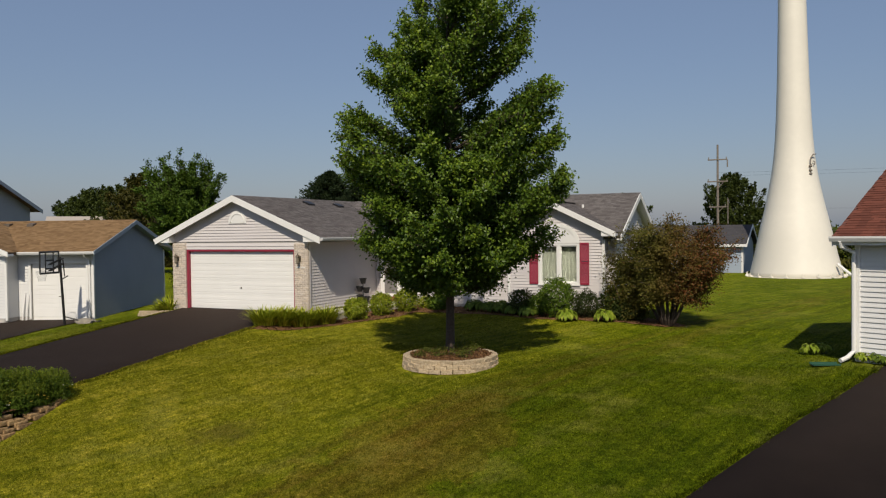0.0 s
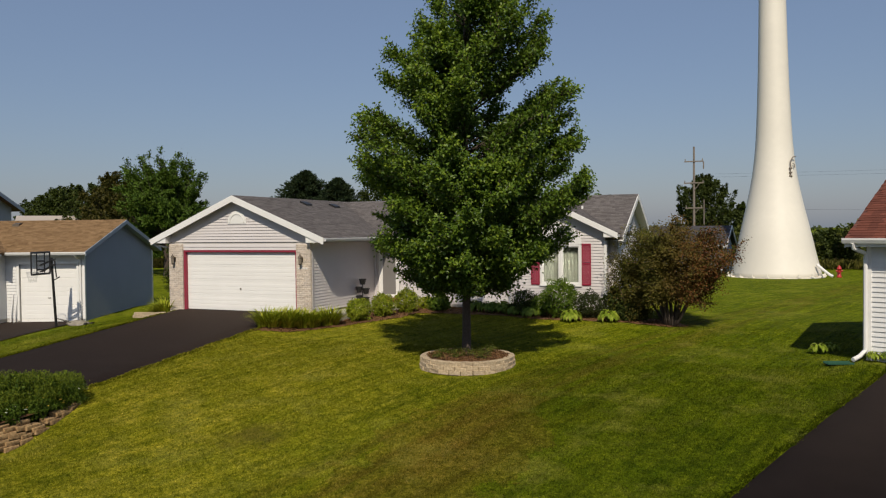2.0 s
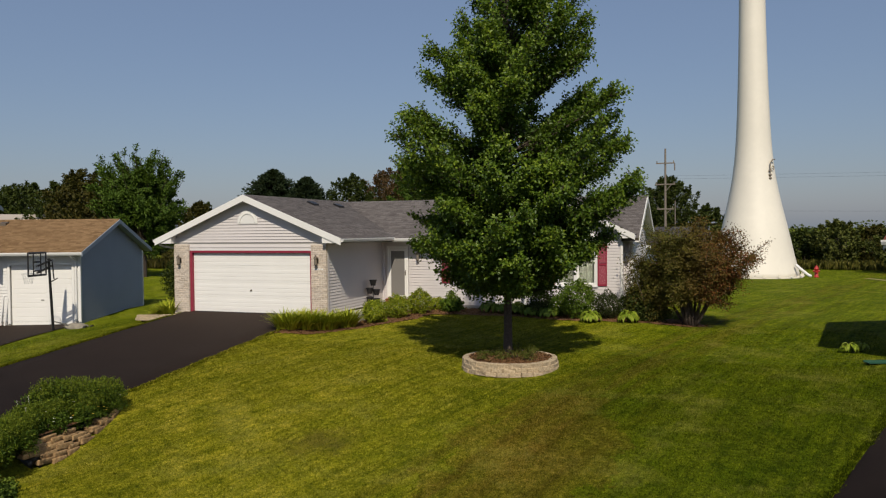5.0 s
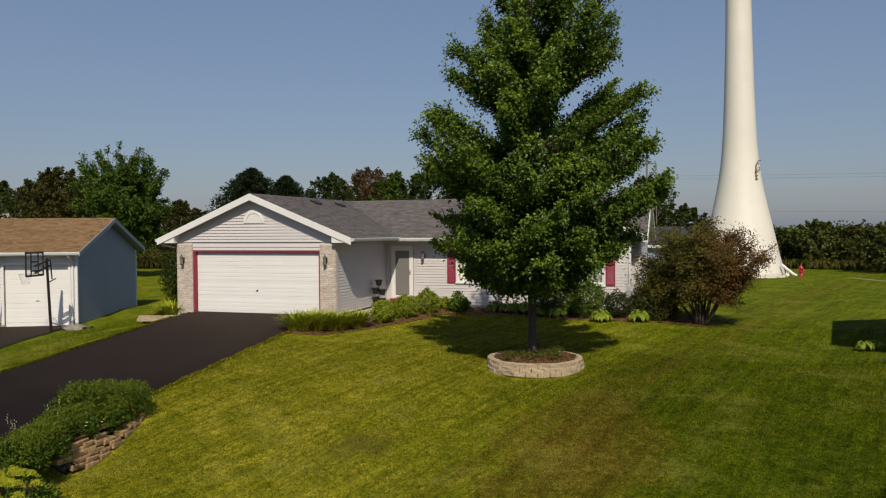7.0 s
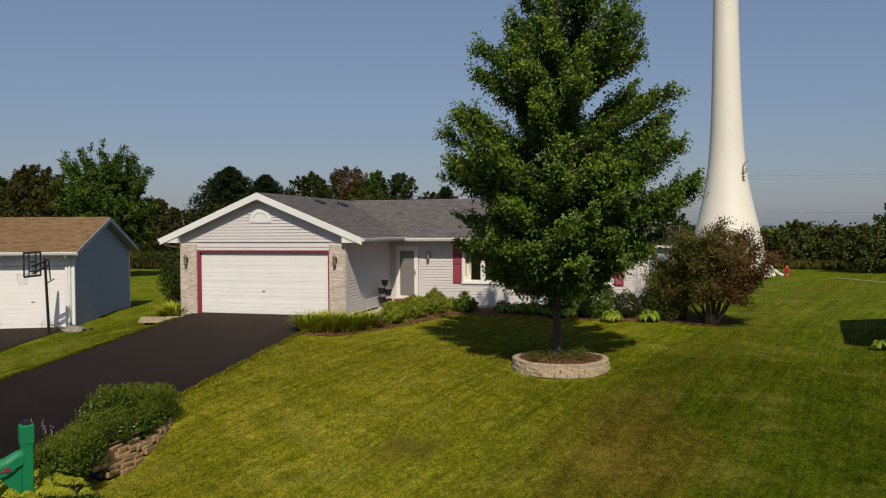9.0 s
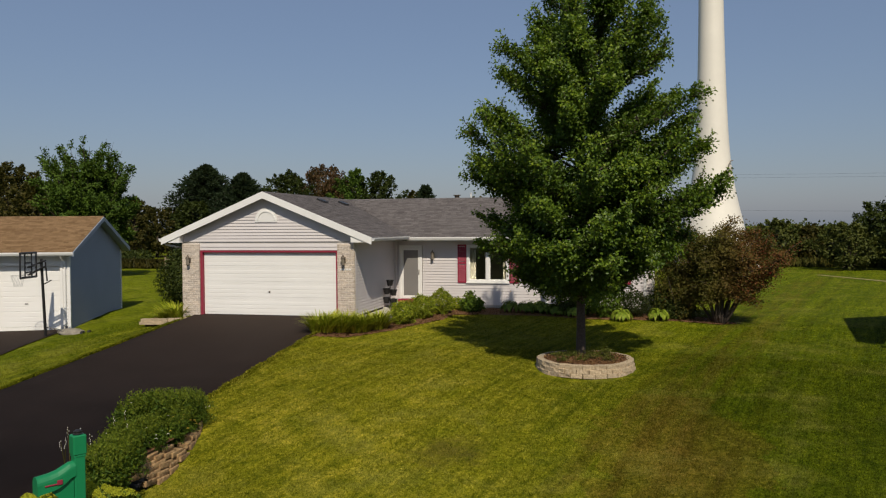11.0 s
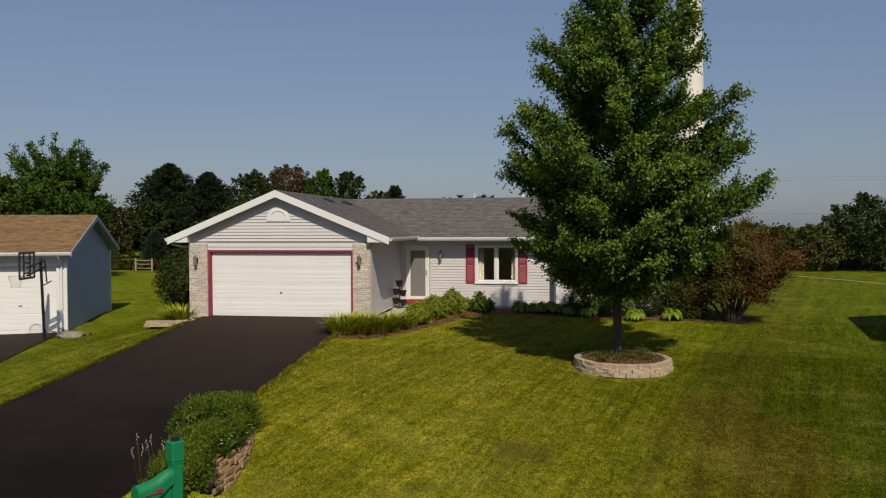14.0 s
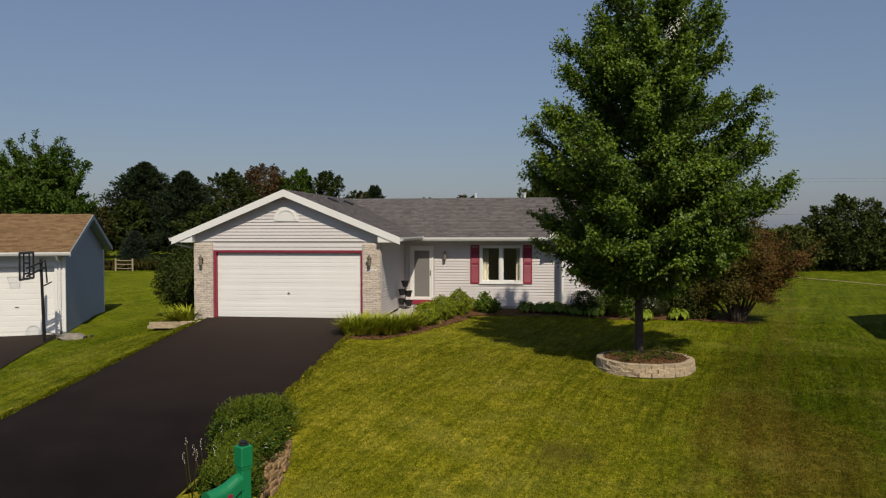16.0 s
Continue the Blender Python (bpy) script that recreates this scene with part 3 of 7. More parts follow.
# the neighbour's driveway beside the lawn
b = Build()
e0, e1 = Vector((17.35, -17.1)), Vector((23.3, -1.6))
out = Vector((0.94, -0.34))
rows = 24
for i in range(rows + 1):
    p = e0.lerp(e1, i / rows)
    for j in range(9):
        q = p + out * (0.0 if j == 0 else 0.04 + (j - 1) * 0.9)
        zz = float(ground_z(q.x, q.y)) + (0.0 if j == 0 else 0.03)
        b.v.append((q.x, q.y, zz))
for i in range(rows):
    for j in range(8):
        b.f.append((i * 9 + j, i * 9 + j + 1, (i + 1) * 9 + j + 1, (i + 1) * 9 + j))
tagged(new("side_driveway", b.mesh("side_driveway", ASPHALT, True)), "black asphalt driveway of the neighbouring house", "driveway", kind="structure")
b = Build()
for i in range(13):
    for j in range(9):
        x = -12.6 + j * 0.9
        y = -9.5 + i * 0.8
        q = Vector((-5.75, 0.35)) + Vector((-0.942, -0.335)) * (j * 0.9 - 0.02) + Vector((0.335, -0.942)) * (i * 0.75)
        b.v.append((q.x, q.y, float(ground_z(q.x, q.y)) + 0.03))
for i in range(12):
    for j in range(8):
        b.f.append((i * 9 + j, (i + 1) * 9 + j, (i + 1) * 9 + j + 1, i * 9 + j + 1))
tagged(new("neighbour_driveway", b.mesh("neighbour_driveway", ASPHALT, True)), "worn dark asphalt apron before the neighbouring garage", "driveway", kind="structure")
# far gravel lane
b = Build()
bend = [Vector(p) for p in ((26.8, 31.5), (27.6, 29.0), (28.8, 25.5), (29.9, 21.5), (30.8, 16.0), (31.5, 8.0), (32.0, -5.0))]
for i in range(len(bend) - 1):
    for k in range(8):
        p = bend[i].lerp(bend[i + 1], k / 8)
        d = (bend[i + 1] - bend[i]).normalized()
        for w in (-0.22, 0.22):
            x, y = p.x - d.y * w, p.y + d.x * w
            b.v.append((x, y, float(ground_z(x, y)) + 0.02))
for i in range(len(b.v) // 2 - 1):
    b.f.append((2 * i, 2 * i + 2, 2 * i + 3, 2 * i + 1))
tagged(new("gravel_lane", b.mesh("gravel_lane", PATH_GRAVEL)), "pale gravel lane bending across the far lawn", "lane", kind="structure")


# ---- houses ----
def spans(a, b, z0, z1, holes):
    """What is left of the strip a..b between heights z0 and z1 outside the holes."""
    left = [(a, b)]
    for ha, hb, hz0, hz1 in holes:
        if hz0 < z1 - 1e-4 and hz1 > z0 + 1e-4:
            left = [q for p, r in left for q in ((p, min(r, ha)), (max(p, hb), r)) if q[1] - q[0] > 1e-3]
    return left


def siding(parent, mat, p0, p1, z0, edge, out, holes=(), lap=0.086, depth=0.028):
    """Lapped boards along p0-p1, each a piece of its own; edge(z) gives the covered stretch at a height, or None above the top."""
    p0, p1, out = Vector(p0), Vector(p1), Vector(out)
    u = (p1 - p0).normalized()
    z = z0
    while True:
        cuts = sorted({z, z + lap} | {h for q in holes for h in q[2:] if z < h < z + lap})
        if edge(z + 0.004) is None:
            break
        for za, zb in zip(cuts, cuts[1:]):
            ea, eb = edge(za), edge(zb)
            if ea is None:
                break
            if eb is None:
                eb = ((ea[0] + ea[1]) / 2 - 0.01, (ea[0] + ea[1]) / 2 + 0.01) if ea[1] - ea[0] < 0.8 else ea
            for s0, s1 in spans(ea[0], ea[1], za, zb, holes):
                t0 = eb[0] if s0 == ea[0] else s0
                t1 = eb[1] if s1 == ea[1] else s1
                oa = depth - (depth - 0.003) * (za - z) / lap
                ob_ = depth - (depth - 0.003) * (zb - z) / lap
                def at(s, o, zz):
                    q = p0 + u * s + out * o
                    return (q.x, q.y, zz)
                vs = [at(s0, oa, za), at(s1, oa, za), at(t1, ob_, zb), at(t0, ob_, zb), at(s0, 0, za), at(s1, 0, za), at(t1, 0, zb), at(t0, 0, zb)]
                part("siding_board", Build().add(vs, [(0, 1, 2, 3), (4, 5, 1, 0), (5, 6, 2, 1), (7, 4, 0, 3)]), mat, parent)
        z += lap


def slab(b, p0, p1, z0, z1, out, holes=(), thick=0.14):
    """The wall behind the boards, with the holes left open."""
    p0, p1, out = Vector(p0), Vector(p1), Vector(out)
    u, L = (p1 - p0).normalized(), (p1 - p0).length
    zs = sorted({z0, z1} | {min(max(h, z0), z1) for q in holes for h in q[2:]})
    for za, zb in zip(zs, zs[1:]):
        for s0, s1 in spans(0, L, za, zb, holes):
            a, c = p0 + u * s0, p0 + u * s1
            b.prism([(a.x, a.y, za), (c.x, c.y, za), (c.x, c.y, zb), (a.x, a.y, zb)], (-out.x * thick, -out.y * thick, 0))
    return b


def gable_edge(L, eave, peak, mid=None):
    mid = L / 2 if mid is None else mid

    def edge(z):
        if z > peak - 0.03:
            return None
        if z <= eave:
            return (0, L)
        f = (z - eave) / (peak - eave)
        return (mid * f, L - (L - mid) * f)
    return edge


def flat_edge(L, top):
    return lambda z: (0, L) if z < top - 0.01 else None


def roof_plane(b, p, q, r, s, thick=0.12):
    """A sloped roof slab through four corner points."""
    n = (Vector(q) - Vector(p)).cross(Vector(s) - Vector(p)).normalized()
    if n.z < 0:
        n = -n
    return b.prism([p, q, r, s], -n * thick)


def shingles(roof, p, q, s, mat, skip=None, single=0, seed=1, start=0.0):
    """Courses of tabs on the slope p-q (eave) to s (above p); the first courses of 'single' tabs as pieces, the rest as one layer."""
    p, q, s = Vector(p), Vector(q), Vector(s)
    u, w = (q - p).normalized(), (s - p).normalized()
    L, H = (q - p).length, (s - p).length
    nor = u.cross(w)
    if nor.z < 0:
        nor = -nor
    rng = random.Random(seed)
    frame3 = Matrix((u, w, nor)).transposed().to_4x4()
    ex = 0.125
    kit = []
    for width in (0.15, 0.2, 0.26):
        b = Build()
        t0, t1, d = rng.uniform(0.012, 0.016), 0.003, ex + 0.03
        b.add([(0, 0, 0), (width - 0.005, 0, 0), (width - 0.005, d, 0), (0, d, 0), (0, 0, t0), (width - 0.005, 0, t0), (width - 0.005, d, t1), (0, d, t1)],
              [(4, 5, 6, 7), (0, 1, 5, 4), (1, 2, 6, 5), (3, 0, 4, 7)])
        kit.append((width, b.mesh("shingle", mat), b))
    rest, count, h = Build(), 0, 0.0
    while h < H - 0.05:
        x = -rng.uniform(0, 0.2)
        while x < L:
            width, me, proto = kit[rng.randrange(3)]
            at = p + u * x + w * h + nor * (0.002 + rng.uniform(0, 0.004))
            mid = at + u * width / 2
            fits = x >= 0 and x + width <= L
            if (fits or x + width / 2 < L and x + width / 2 > 0) and not (skip and skip(mid)):
                m = Matrix.Translation(at if fits else (p + u * max(0, min(x, L - width)) + w * h + nor * 0.001)) @ frame3
                if fits and count < single and x >= start:
                    ob = new("shingle", me)
                    ob.parent = roof
                    ob.matrix_basis = m
                    count += 1
                else:
                    rest.add([m @ Vector(v) for v in proto.v], proto.f)
            x += width
        h += ex
    if rest.v:
        part("shingle_layer", rest, mat, roof, kind="stuff")


def board(b, p, q, height, thick, out):
    """A board hung below the line p-q, its face thick towards out."""
    p, q = Vector(p), Vector(q)
    d = Vector((0, 0, -height))
    return b.prism([p, q, q + d, p + d], Vector((out[0], out[1], 0)) * thick)


def gutter(b, p, q, out, size=0.11):
    p, q, o = Vector(p), Vector(q), Vector((out[0], out[1], 0))
    prof = [(0, 0), (0, -size), (size * 0.7, -size), (size, -size * 0.35), (size, 0), (size - 0.012, 0), (size - 0.012, -size * 0.3), (size * 0.65, -size + 0.012), (0.012, -size + 0.012), (0.012, 0)]
    return b.prism([p + o * x + Vector((0, 0, z)) for x, z in prof], q - p)


def coach_lamp(parent, at, out, name="wall_lamp"):
    m = Matrix.Translation(at) @ Matrix.Rotation(math.atan2(out[1], out[0]) + math.pi / 2, 4, "Z")
    b = Build()
    b.box((-0.045, -0.02, -0.1), (0.045, 0.0, 0.1), 0.012, m)
    b.tube([m @ Vector(p) for p in ((0, -0.01, 0.06), (0, -0.08, 0.13), (0, -0.13, 0.12))], 0.012, 6)
    lamp = part(name, b, BRONZE, parent, "aged bronze coach lamp")
    b = Build()
    prof = [(0.015, 0.19), (0.03, 0.15), (0.085, 0.08), (0.09, 0.07), (0.07, 0.065), (0.055, -0.13), (0.06, -0.15), (0.02, -0.19)]
    b.lathe(prof[:4], tuple(m @ Vector((0, -0.13, 0))), 8)
    part("lamp_roof", b, BRONZE, lamp)
    b = Build()
    b.lathe(prof[5:], tuple(m @ Vector((0, -0.13, 0))), 8)
    part("lamp_base", b, BRONZE, lamp)
    b = Build()
    b.lathe([(0.062, 0.065), (0.05, -0.13)], tuple(m @ Vector((0, -0.13, 0))), 8)
    part("lamp_glass", b, LAMPGLASS, lamp, "frosted lamp glass")
    return lamp


def casement(parent, p0, p1, z0, z1, out, bays=2, curtains=True, name="window", blinds=False):
    """A window: frame, mullions, panes with sash, curtains inside."""
    p0, p1, out = Vector(p0), Vector(p1), Vector(out)
    u, L = (p1 - p0).normalized(), (p1 - p0).length

    def at(s, o, z):
        q = p0 + u * s + out * o
        return Vector((q.x, q.y, z))

    def bar(b, s0, s1, za, zb, o0, o1):
        return b.prism([at(s0, o1, za), at(s1, o1, za), at(s1, o1, zb), at(s0, o1, zb)], at(0, o0, 0) - at(0, o1, 0))
    fr = Build()
    w = 0.07
    bar(fr, 0, L, z0, z0 + w, -0.1, 0.05)
    bar(fr, 0, L, z1 - w, z1, -0.1, 0.05)
    bar(fr, 0, w, z0 + w, z1 - w, -0.1, 0.05)
    bar(fr, L - w, L, z0 + w, z1 - w, -0.1, 0.05)
    for i in range(1, bays):
        bar(fr, L * i / bays - 0.05, L * i / bays + 0.05, z0 + w, z1 - w, -0.1, 0.046)
    win = part(name, fr, WHITE, parent, "white vinyl window")
    sl = Build()
    bar(sl, -0.03, L + 0.03, z0 - 0.04, z0 - 0.002, -0.02, 0.08)
    part("sill", sl, WHITE, win)
    for i in range(bays):
        s0 = L * i / bays + (w if i == 0 else 0.05)
        s1 = L * (i + 1) / bays - (w if i == bays - 1 else 0.05)
        sa = Build()
        t = 0.036
        bar(sa, s0, s1, z0 + w, z0 + w + t, -0.06, 0.02)
        bar(sa, s0, s1, z1 - w - t, z1 - w, -0.06, 0.02)
        bar(sa, s0, s0 + t, z0 + w + t, z1 - w - t, -0.06, 0.02)
        bar(sa, s1 - t, s1, z0 + w + t, z1 - w - t, -0.06, 0.02)
        part("sash", sa, WHITE, win)
        g = Build()
        bar(g, s0 + t, s1 - t, z0 + w + t, z1 - w - t, -0.025, -0.02)
        pane = part("pane", g, GLASS, win)
        pane.visible_shadow = False
        if curtains:
            c = Build()
            outer = i == 0
            full = blinds
            cs0, cs1 = (s0 - 0.05, s0 + (s1 - s0) * 0.36) if outer else (s1 - (s1 - s0) * 0.26, s1 + 0.05)
            if full:
                cs0, cs1 = s0 - 0.05, s1 + 0.05
            k = 22 if not full else 60
            for a in range(k + 1):
                s = cs0 + (cs1 - cs0) * a / k
                o = -0.17 - 0.025 * math.sin(a * 1.9)
                c.v += [tuple(at(s, o, z0 - 0.05)), tuple(at(s, o, z1 - 0.02))]
            for a in range(k):
                c.f.append((2 * a, 2 * a + 2, 2 * a + 3, 2 * a + 1))
            part("curtain", c, BLIND if full else CURTAIN, win, "grey-green gathered curtain" if full else "pale gathered curtain", True)
    return win


def shutter(parent, s0, s1, z0, z1, y):
    b = Build()
    b.box((s0, y - 0.03, z0), (s0 + 0.045, y, z1), 0.006)
    b.box((s1 - 0.045, y - 0.03, z0), (s1, y, z1), 0.006)
    mid = z0 + (z1 - z0) * 0.52
    for za, zb in ((z0, z0 + 0.07), (mid - 0.04, mid + 0.04), (z1 - 0.07, z1)):
        b.box((s0 + 0.045, y - 0.028, za), (s1 - 0.045, y, zb), 0.004)
    z = z0 + 0.075
    while z < z1 - 0.09:
        if abs(z + 0.016 - mid) > 0.058:
            b.prism([(s0 + 0.045, y - 0.022, z), (s0 + 0.045, y - 0.008, z + 0.034), (s0 + 0.045, y - 0.002, z + 0.03), (s0 + 0.045, y - 0.012, z)], (s1 - s0 - 0.09, 0, 0))
        z += 0.036
    return part("shutter", b, RED, parent, "louvred red shutter")


# main house: garage wing, entrance wall and gabled bay
house = thing("house", "single-storey house with beige vinyl siding, grey shingle roof and red trim", "house", pose(0, 0, 0))
GX0, GX1, GPK, GZP = -0.70, 5.50, 2.41, 4.17
EAVE = 2.60
MY, MR, MZ, MX1, MYB = 4.65, 7.30, 4.14, 15.20, 9.95
BX0, BX1, BY, BPK, BZP = 11.46, 14.90, 4.05, 13.18, 3.76
slope_g = (GZP - EAVE) / (6.22 - GPK)

# walls
b = Build()
slab(b, (GX0, 0), (GX1, 0), -0.3, 2.46, (0, -1), [(0.62, 5.68, -0.3, 2.2)])
b.prism([(GX0, 0, 2.46), (GX1, 0, 2.46), (GX1, 0, 2.75), (GPK, 0, 4.0), (GX0, 0, 2.75)], (0, 0.14, 0))
slab(b, (GX1, 0), (GX1, MYB), -0.3, 2.46, (1, 0), [(4.65, MYB, -0.3, 2.46)])
slab(b, (GX0, 0.14), (GX0, MYB), -0.3, 2.46, (-1, 0))
garage_wall = part("wall", b, PLASTER, house, "garage wall clad in beige lapped vinyl boards")
b = Build()
slab(b, (GX1, MY), (BX0, MY), -0.3, 2.46, (0, -1), [(0.22, 1.14, 0.0, 2.26), (2.88, 4.48, 0.86, 2.27)])
slab(b, (BX0, BY), (BX1, BY), -0.3, 2.46, (0, -1), [(1.12, 2.6, 0.86, 2.3)])
b.prism([(BX0, BY, 2.46), (BX1, BY, 2.46), (BX1, BY, 2.75), (BPK, BY, 3.6), (BX0, BY, 2.75)], (0, 0.14, 0))
slab(b, (BX1, BY), (BX1, MY + 0.1), -0.3, 2.46, (1, 0))
slab(b, (BX1, MY), (MX1, MY), -0.3, 2.46, (0, -1))
slab(b, (MX1, MY), (MX1, MYB), -0.3, 2.46, (1, 0))
slab(b, (BX0, BY + 0.14), (BX0, MY + 0.1), -0.3, 2.46, (-1, 0))
b.prism([(MX1, 4.65, 2.46), (MX1, MYB, 2.46), (MX1, MYB, 2.7), (MX1, MR, 3.97), (MX1, 4.65, 2.7)], (-0.14, 0, 0))
slab(b, (GX0, MYB), (MX1, MYB), -0.3, 2.46, (0, 1))
room_wall = part("wall", b, PLASTER, house, "front wall clad in beige lapped vinyl boards")
b = Build()
b.box((GX0 + 0.15, 0.16, -0.05), (GX1 - 0.15, MYB - 0.1, -0.012))
b.box((GX1 - 0.15, 4.8, -0.05), (BX1 - 0.15, MYB - 0.1, 0.1))
part("floor_slab", b, CONCRETE, house)
b = Build()
b.box((GX0 + 0.15, 0.16, 2.4), (GX1 - 0.15, MYB - 0.1, 2.44))
b.box((GX1 - 0.15, 4.8, 2.4), (BX1 - 0.15, MYB - 0.1, 2.44))
part("inner_ceiling", b, PLASTER, house)

# lapped boards
siding(garage_wall, SIDING, (GX0, -0.01), (GX1, -0.01), 2.50, gable_edge(GX1 - GX0, 2.77, 4.03, GPK - GX0), (0, -1), lap=0.105)
siding(garage_wall, SIDING, (-0.10, -0.01), (4.96, -0.01), 2.21, flat_edge(5.06, 2.44), (0, -1), lap=0.11)
siding(garage_wall, SIDING, (GX1, 0.09), (GX1, MY), 0.03, flat_edge(MY - 0.09, 2.46), (1, 0), lap=0.105)
siding(garage_wall, SIDING, (GX0, MYB), (GX0, 0.09), 0.03, flat_edge(MYB - 0.09, 2.46), (-1, 0), lap=0.105)
siding(room_wall, SIDING, (GX1 + 0.02, MY), (BX0, MY), 0.0, flat_edge(BX0 - GX1 - 0.02, 2.42), (0, -1), [(0.2, 1.12, 0.0, 2.26), (2.86, 4.46, 0.86, 2.27)], lap=0.105)
siding(room_wall, SIDING, (BX0, BY), (BX1, BY), 0.0, gable_edge(BX1 - BX0, 2.77, 3.62, BPK - BX0), (0, -1), [(1.12, 2.6, 0.86, 2.3)], lap=0.105)
siding(room_wall, SIDING, (BX1, BY), (BX1, MY), 0.0, flat_edge(MY - BY, 2.46), (1, 0), lap=0.105)
siding(room_wall, SIDING, (BX1, MY), (MX1, MY), 0.0, flat_edge(MX1 - BX1, 2.46), (0, -1), lap=0.105)
siding(room_wall, SIDING, (MX1, MY), (MX1, MYB), 0.0, gable_edge(MYB - MY, 2.72, 3.98), (1, 0), lap=0.105)
for x, y in ((GX1 + 0.012, 0.035), (BX0 - 0.012, BY - 0.012), (BX1 + 0.012, BY - 0.012), (MX1 + 0.012, MY - 0.012), (GX0 - 0.012, 0.035), (GX1 + 0.055, MY - 0.03)):
    b = Build()
    b.box((x - 0.045, y - 0.04, -0.05), (x + 0.045, y + 0.045, 2.42), 0.01)
    part("corner_post", b, WHITE if x > 10 else SIDING, house)

BRICKS = {}


def brick(parent, x, y, z, length, deep):
    """One brick of that length and depth; alike bricks share their mesh."""
    key = (round(length, 2), deep)
    if key not in BRICKS:
        b = Build()
        b.box((-length / 2, -deep / 2, -0.031), (length / 2, deep / 2, 0.031), 0.006)
        BRICKS[key] = b.mesh("brick", BRICKTAN)
    ob = new("brick", BRICKS[key])
    ob.parent = parent
    ob.matrix_basis = pose(x, y, z)


# brick piers beside the garage door
for x0, x1 in ((-0.755, -0.088), (4.943, 5.545)):
    b = Build()
    b.box((x0 + 0.012, -0.071, -0.25), (x1 - 0.012, 0.09, 2.445))
    core = part("brick_pier", b, MORTAR, house, "tan tumbled brick pier")
    rng = random.Random(3)
    z, row = -0.2, 0
    while z < 2.39:
        x = x0 - (0.1 if row % 2 else 0.0)
        while x < x1 - 0.02:
            xa, xb = max(x0, x) + 0.004, min(x1, x + 0.2) - 0.006
            if xb - xa > 0.03:
                brick(core, (xa + xb) / 2, -0.036 - rng.uniform(0.0, 0.012), z + 0.035, xb - xa, 0.072)
            x += 0.2
        xs = x0 + 0.0115 if x0 < 0 else x1 - 0.007
        brick(core, xs, 0.018, z + 0.035, 0.026, 0.134)
        z += 0.0725
        row += 1

# garage door with red trim
b = Build()
b.box((-0.085, -0.03, -0.02), (-0.002, 0.14, 2.2), 0.006)
b.box((4.882, -0.03, -0.02), (4.94, 0.14, 2.2), 0.006)
b.box((-0.002, -0.03, 2.13), (4.882, 0.14, 2.2), 0.006)
part("garage_door_trim", b, RED, house, "red painted door trim")
b = Build()
b.box((0.0, 0.11, -0.012), (4.88, 0.14, 2.129))
door = part("garage_door", b, DOORWHITE, house, "white sectional double garage door")
for i in range(4):
    b = Build()
    z0 = i * 0.532
    b.box((0.004, 0.085, z0 + 0.001), (4.876, 0.112, z0 + 0.531), 0.004)
    for j in range(1, 4):
        zz = z0 + 0.006 + j * 0.13
        b.box((0.01, 0.0795, zz - 0.052 - 0.004), (4.87, 0.0852, zz + 0.052), 0.005)
    part("door_section", b, DOORWHITE, door)
b = Build()
b.tube([(2.44, 0.08, 0.79), (2.44, 0.05, 0.79)], [0.035, 0.02], 10)
b.box((2.40, 0.042, 0.785), (2.48, 0.054, 0.797), 0.003)
part("handle", b, BRONZE, door, "small metal lock handle")

# roofs
EX0, EX1, EY = -1.40, 6.22, -0.30
b = Build()
roof_plane(b, (EX1, EY, EAVE + 0.02), (EX1, MR, EAVE + 0.02), (GPK, MR, GZP), (GPK, EY, GZP))
roof_plane(b, (EX0, EY, EAVE + 0.02), (EX0, (MYB + 0.6), EAVE + 0.02), (GPK, (MYB + 0.6), GZP), (GPK, EY, GZP))
roof_plane(b, (EX1, MR, EAVE + 0.02), (EX1, (MYB + 0.6), EAVE + 0.02), (GPK, (MYB + 0.6), GZP), (GPK, MR, GZP))
roof = part("roof", b, ROOFGREY, house, "grey asphalt shingle roof over the garage")
MXE = 15.50
BE0, BE1 = 10.98, 15.40


def garage_top(p):
    return EAVE + 0.02 + (EX1 - p.x) * slope_g


def main_top(p):
    return 2.56 + (p.y - 4.05) * (MZ - 2.56) / (MR - 4.05)


def bay_top(p):
    return BZP - abs(p.x - BPK) * (BZP - 2.68) / (BE1 - BPK) if p.y < 6.6 and BE0 < p.x < BE1 else 0


shingles(roof, (EX1, EY, EAVE + 0.02), (EX1, MR, EAVE + 0.02), (GPK, EY, GZP), TABGREY, lambda p: main_top(p) > p.z + 0.05, 150, 61)
b = Build()
for k in range(32):
    y = EY + k * 0.33
    b.prism([(GPK - 0.15, y, GZP - 0.055), (GPK, y, GZP + 0.012), (GPK + 0.15, y, GZP - 0.055), (GPK + 0.15, y, GZP - 0.07), (GPK - 0.15, y, GZP - 0.07)], (0, 0.325, 0.004))
part("ridge_cap", b, ROOFGREY, roof, kind="stuff")
b = Build()
roof_plane(b, (GPK, 4.05, 2.56), (MXE, 4.05, 2.56), (MXE, MR, MZ), (GPK, MR, MZ))
roof_plane(b, (GPK, (MYB + 0.6), 2.56), (MXE, (MYB + 0.6), 2.56), (MXE, MR, MZ), (GPK, MR, MZ))
roof = part("roof", b, ROOFGREY, house, "grey asphalt shingle roof over the living rooms")
shingles(roof, (GPK, 4.05, 2.56), (MXE, 4.05, 2.56), (GPK, MR, MZ), TABGREY, lambda p: (p.x < EX1 and garage_top(p) > p.z + 0.05) or bay_top(p) > p.z + 0.05, 150, 62)
b = Build()
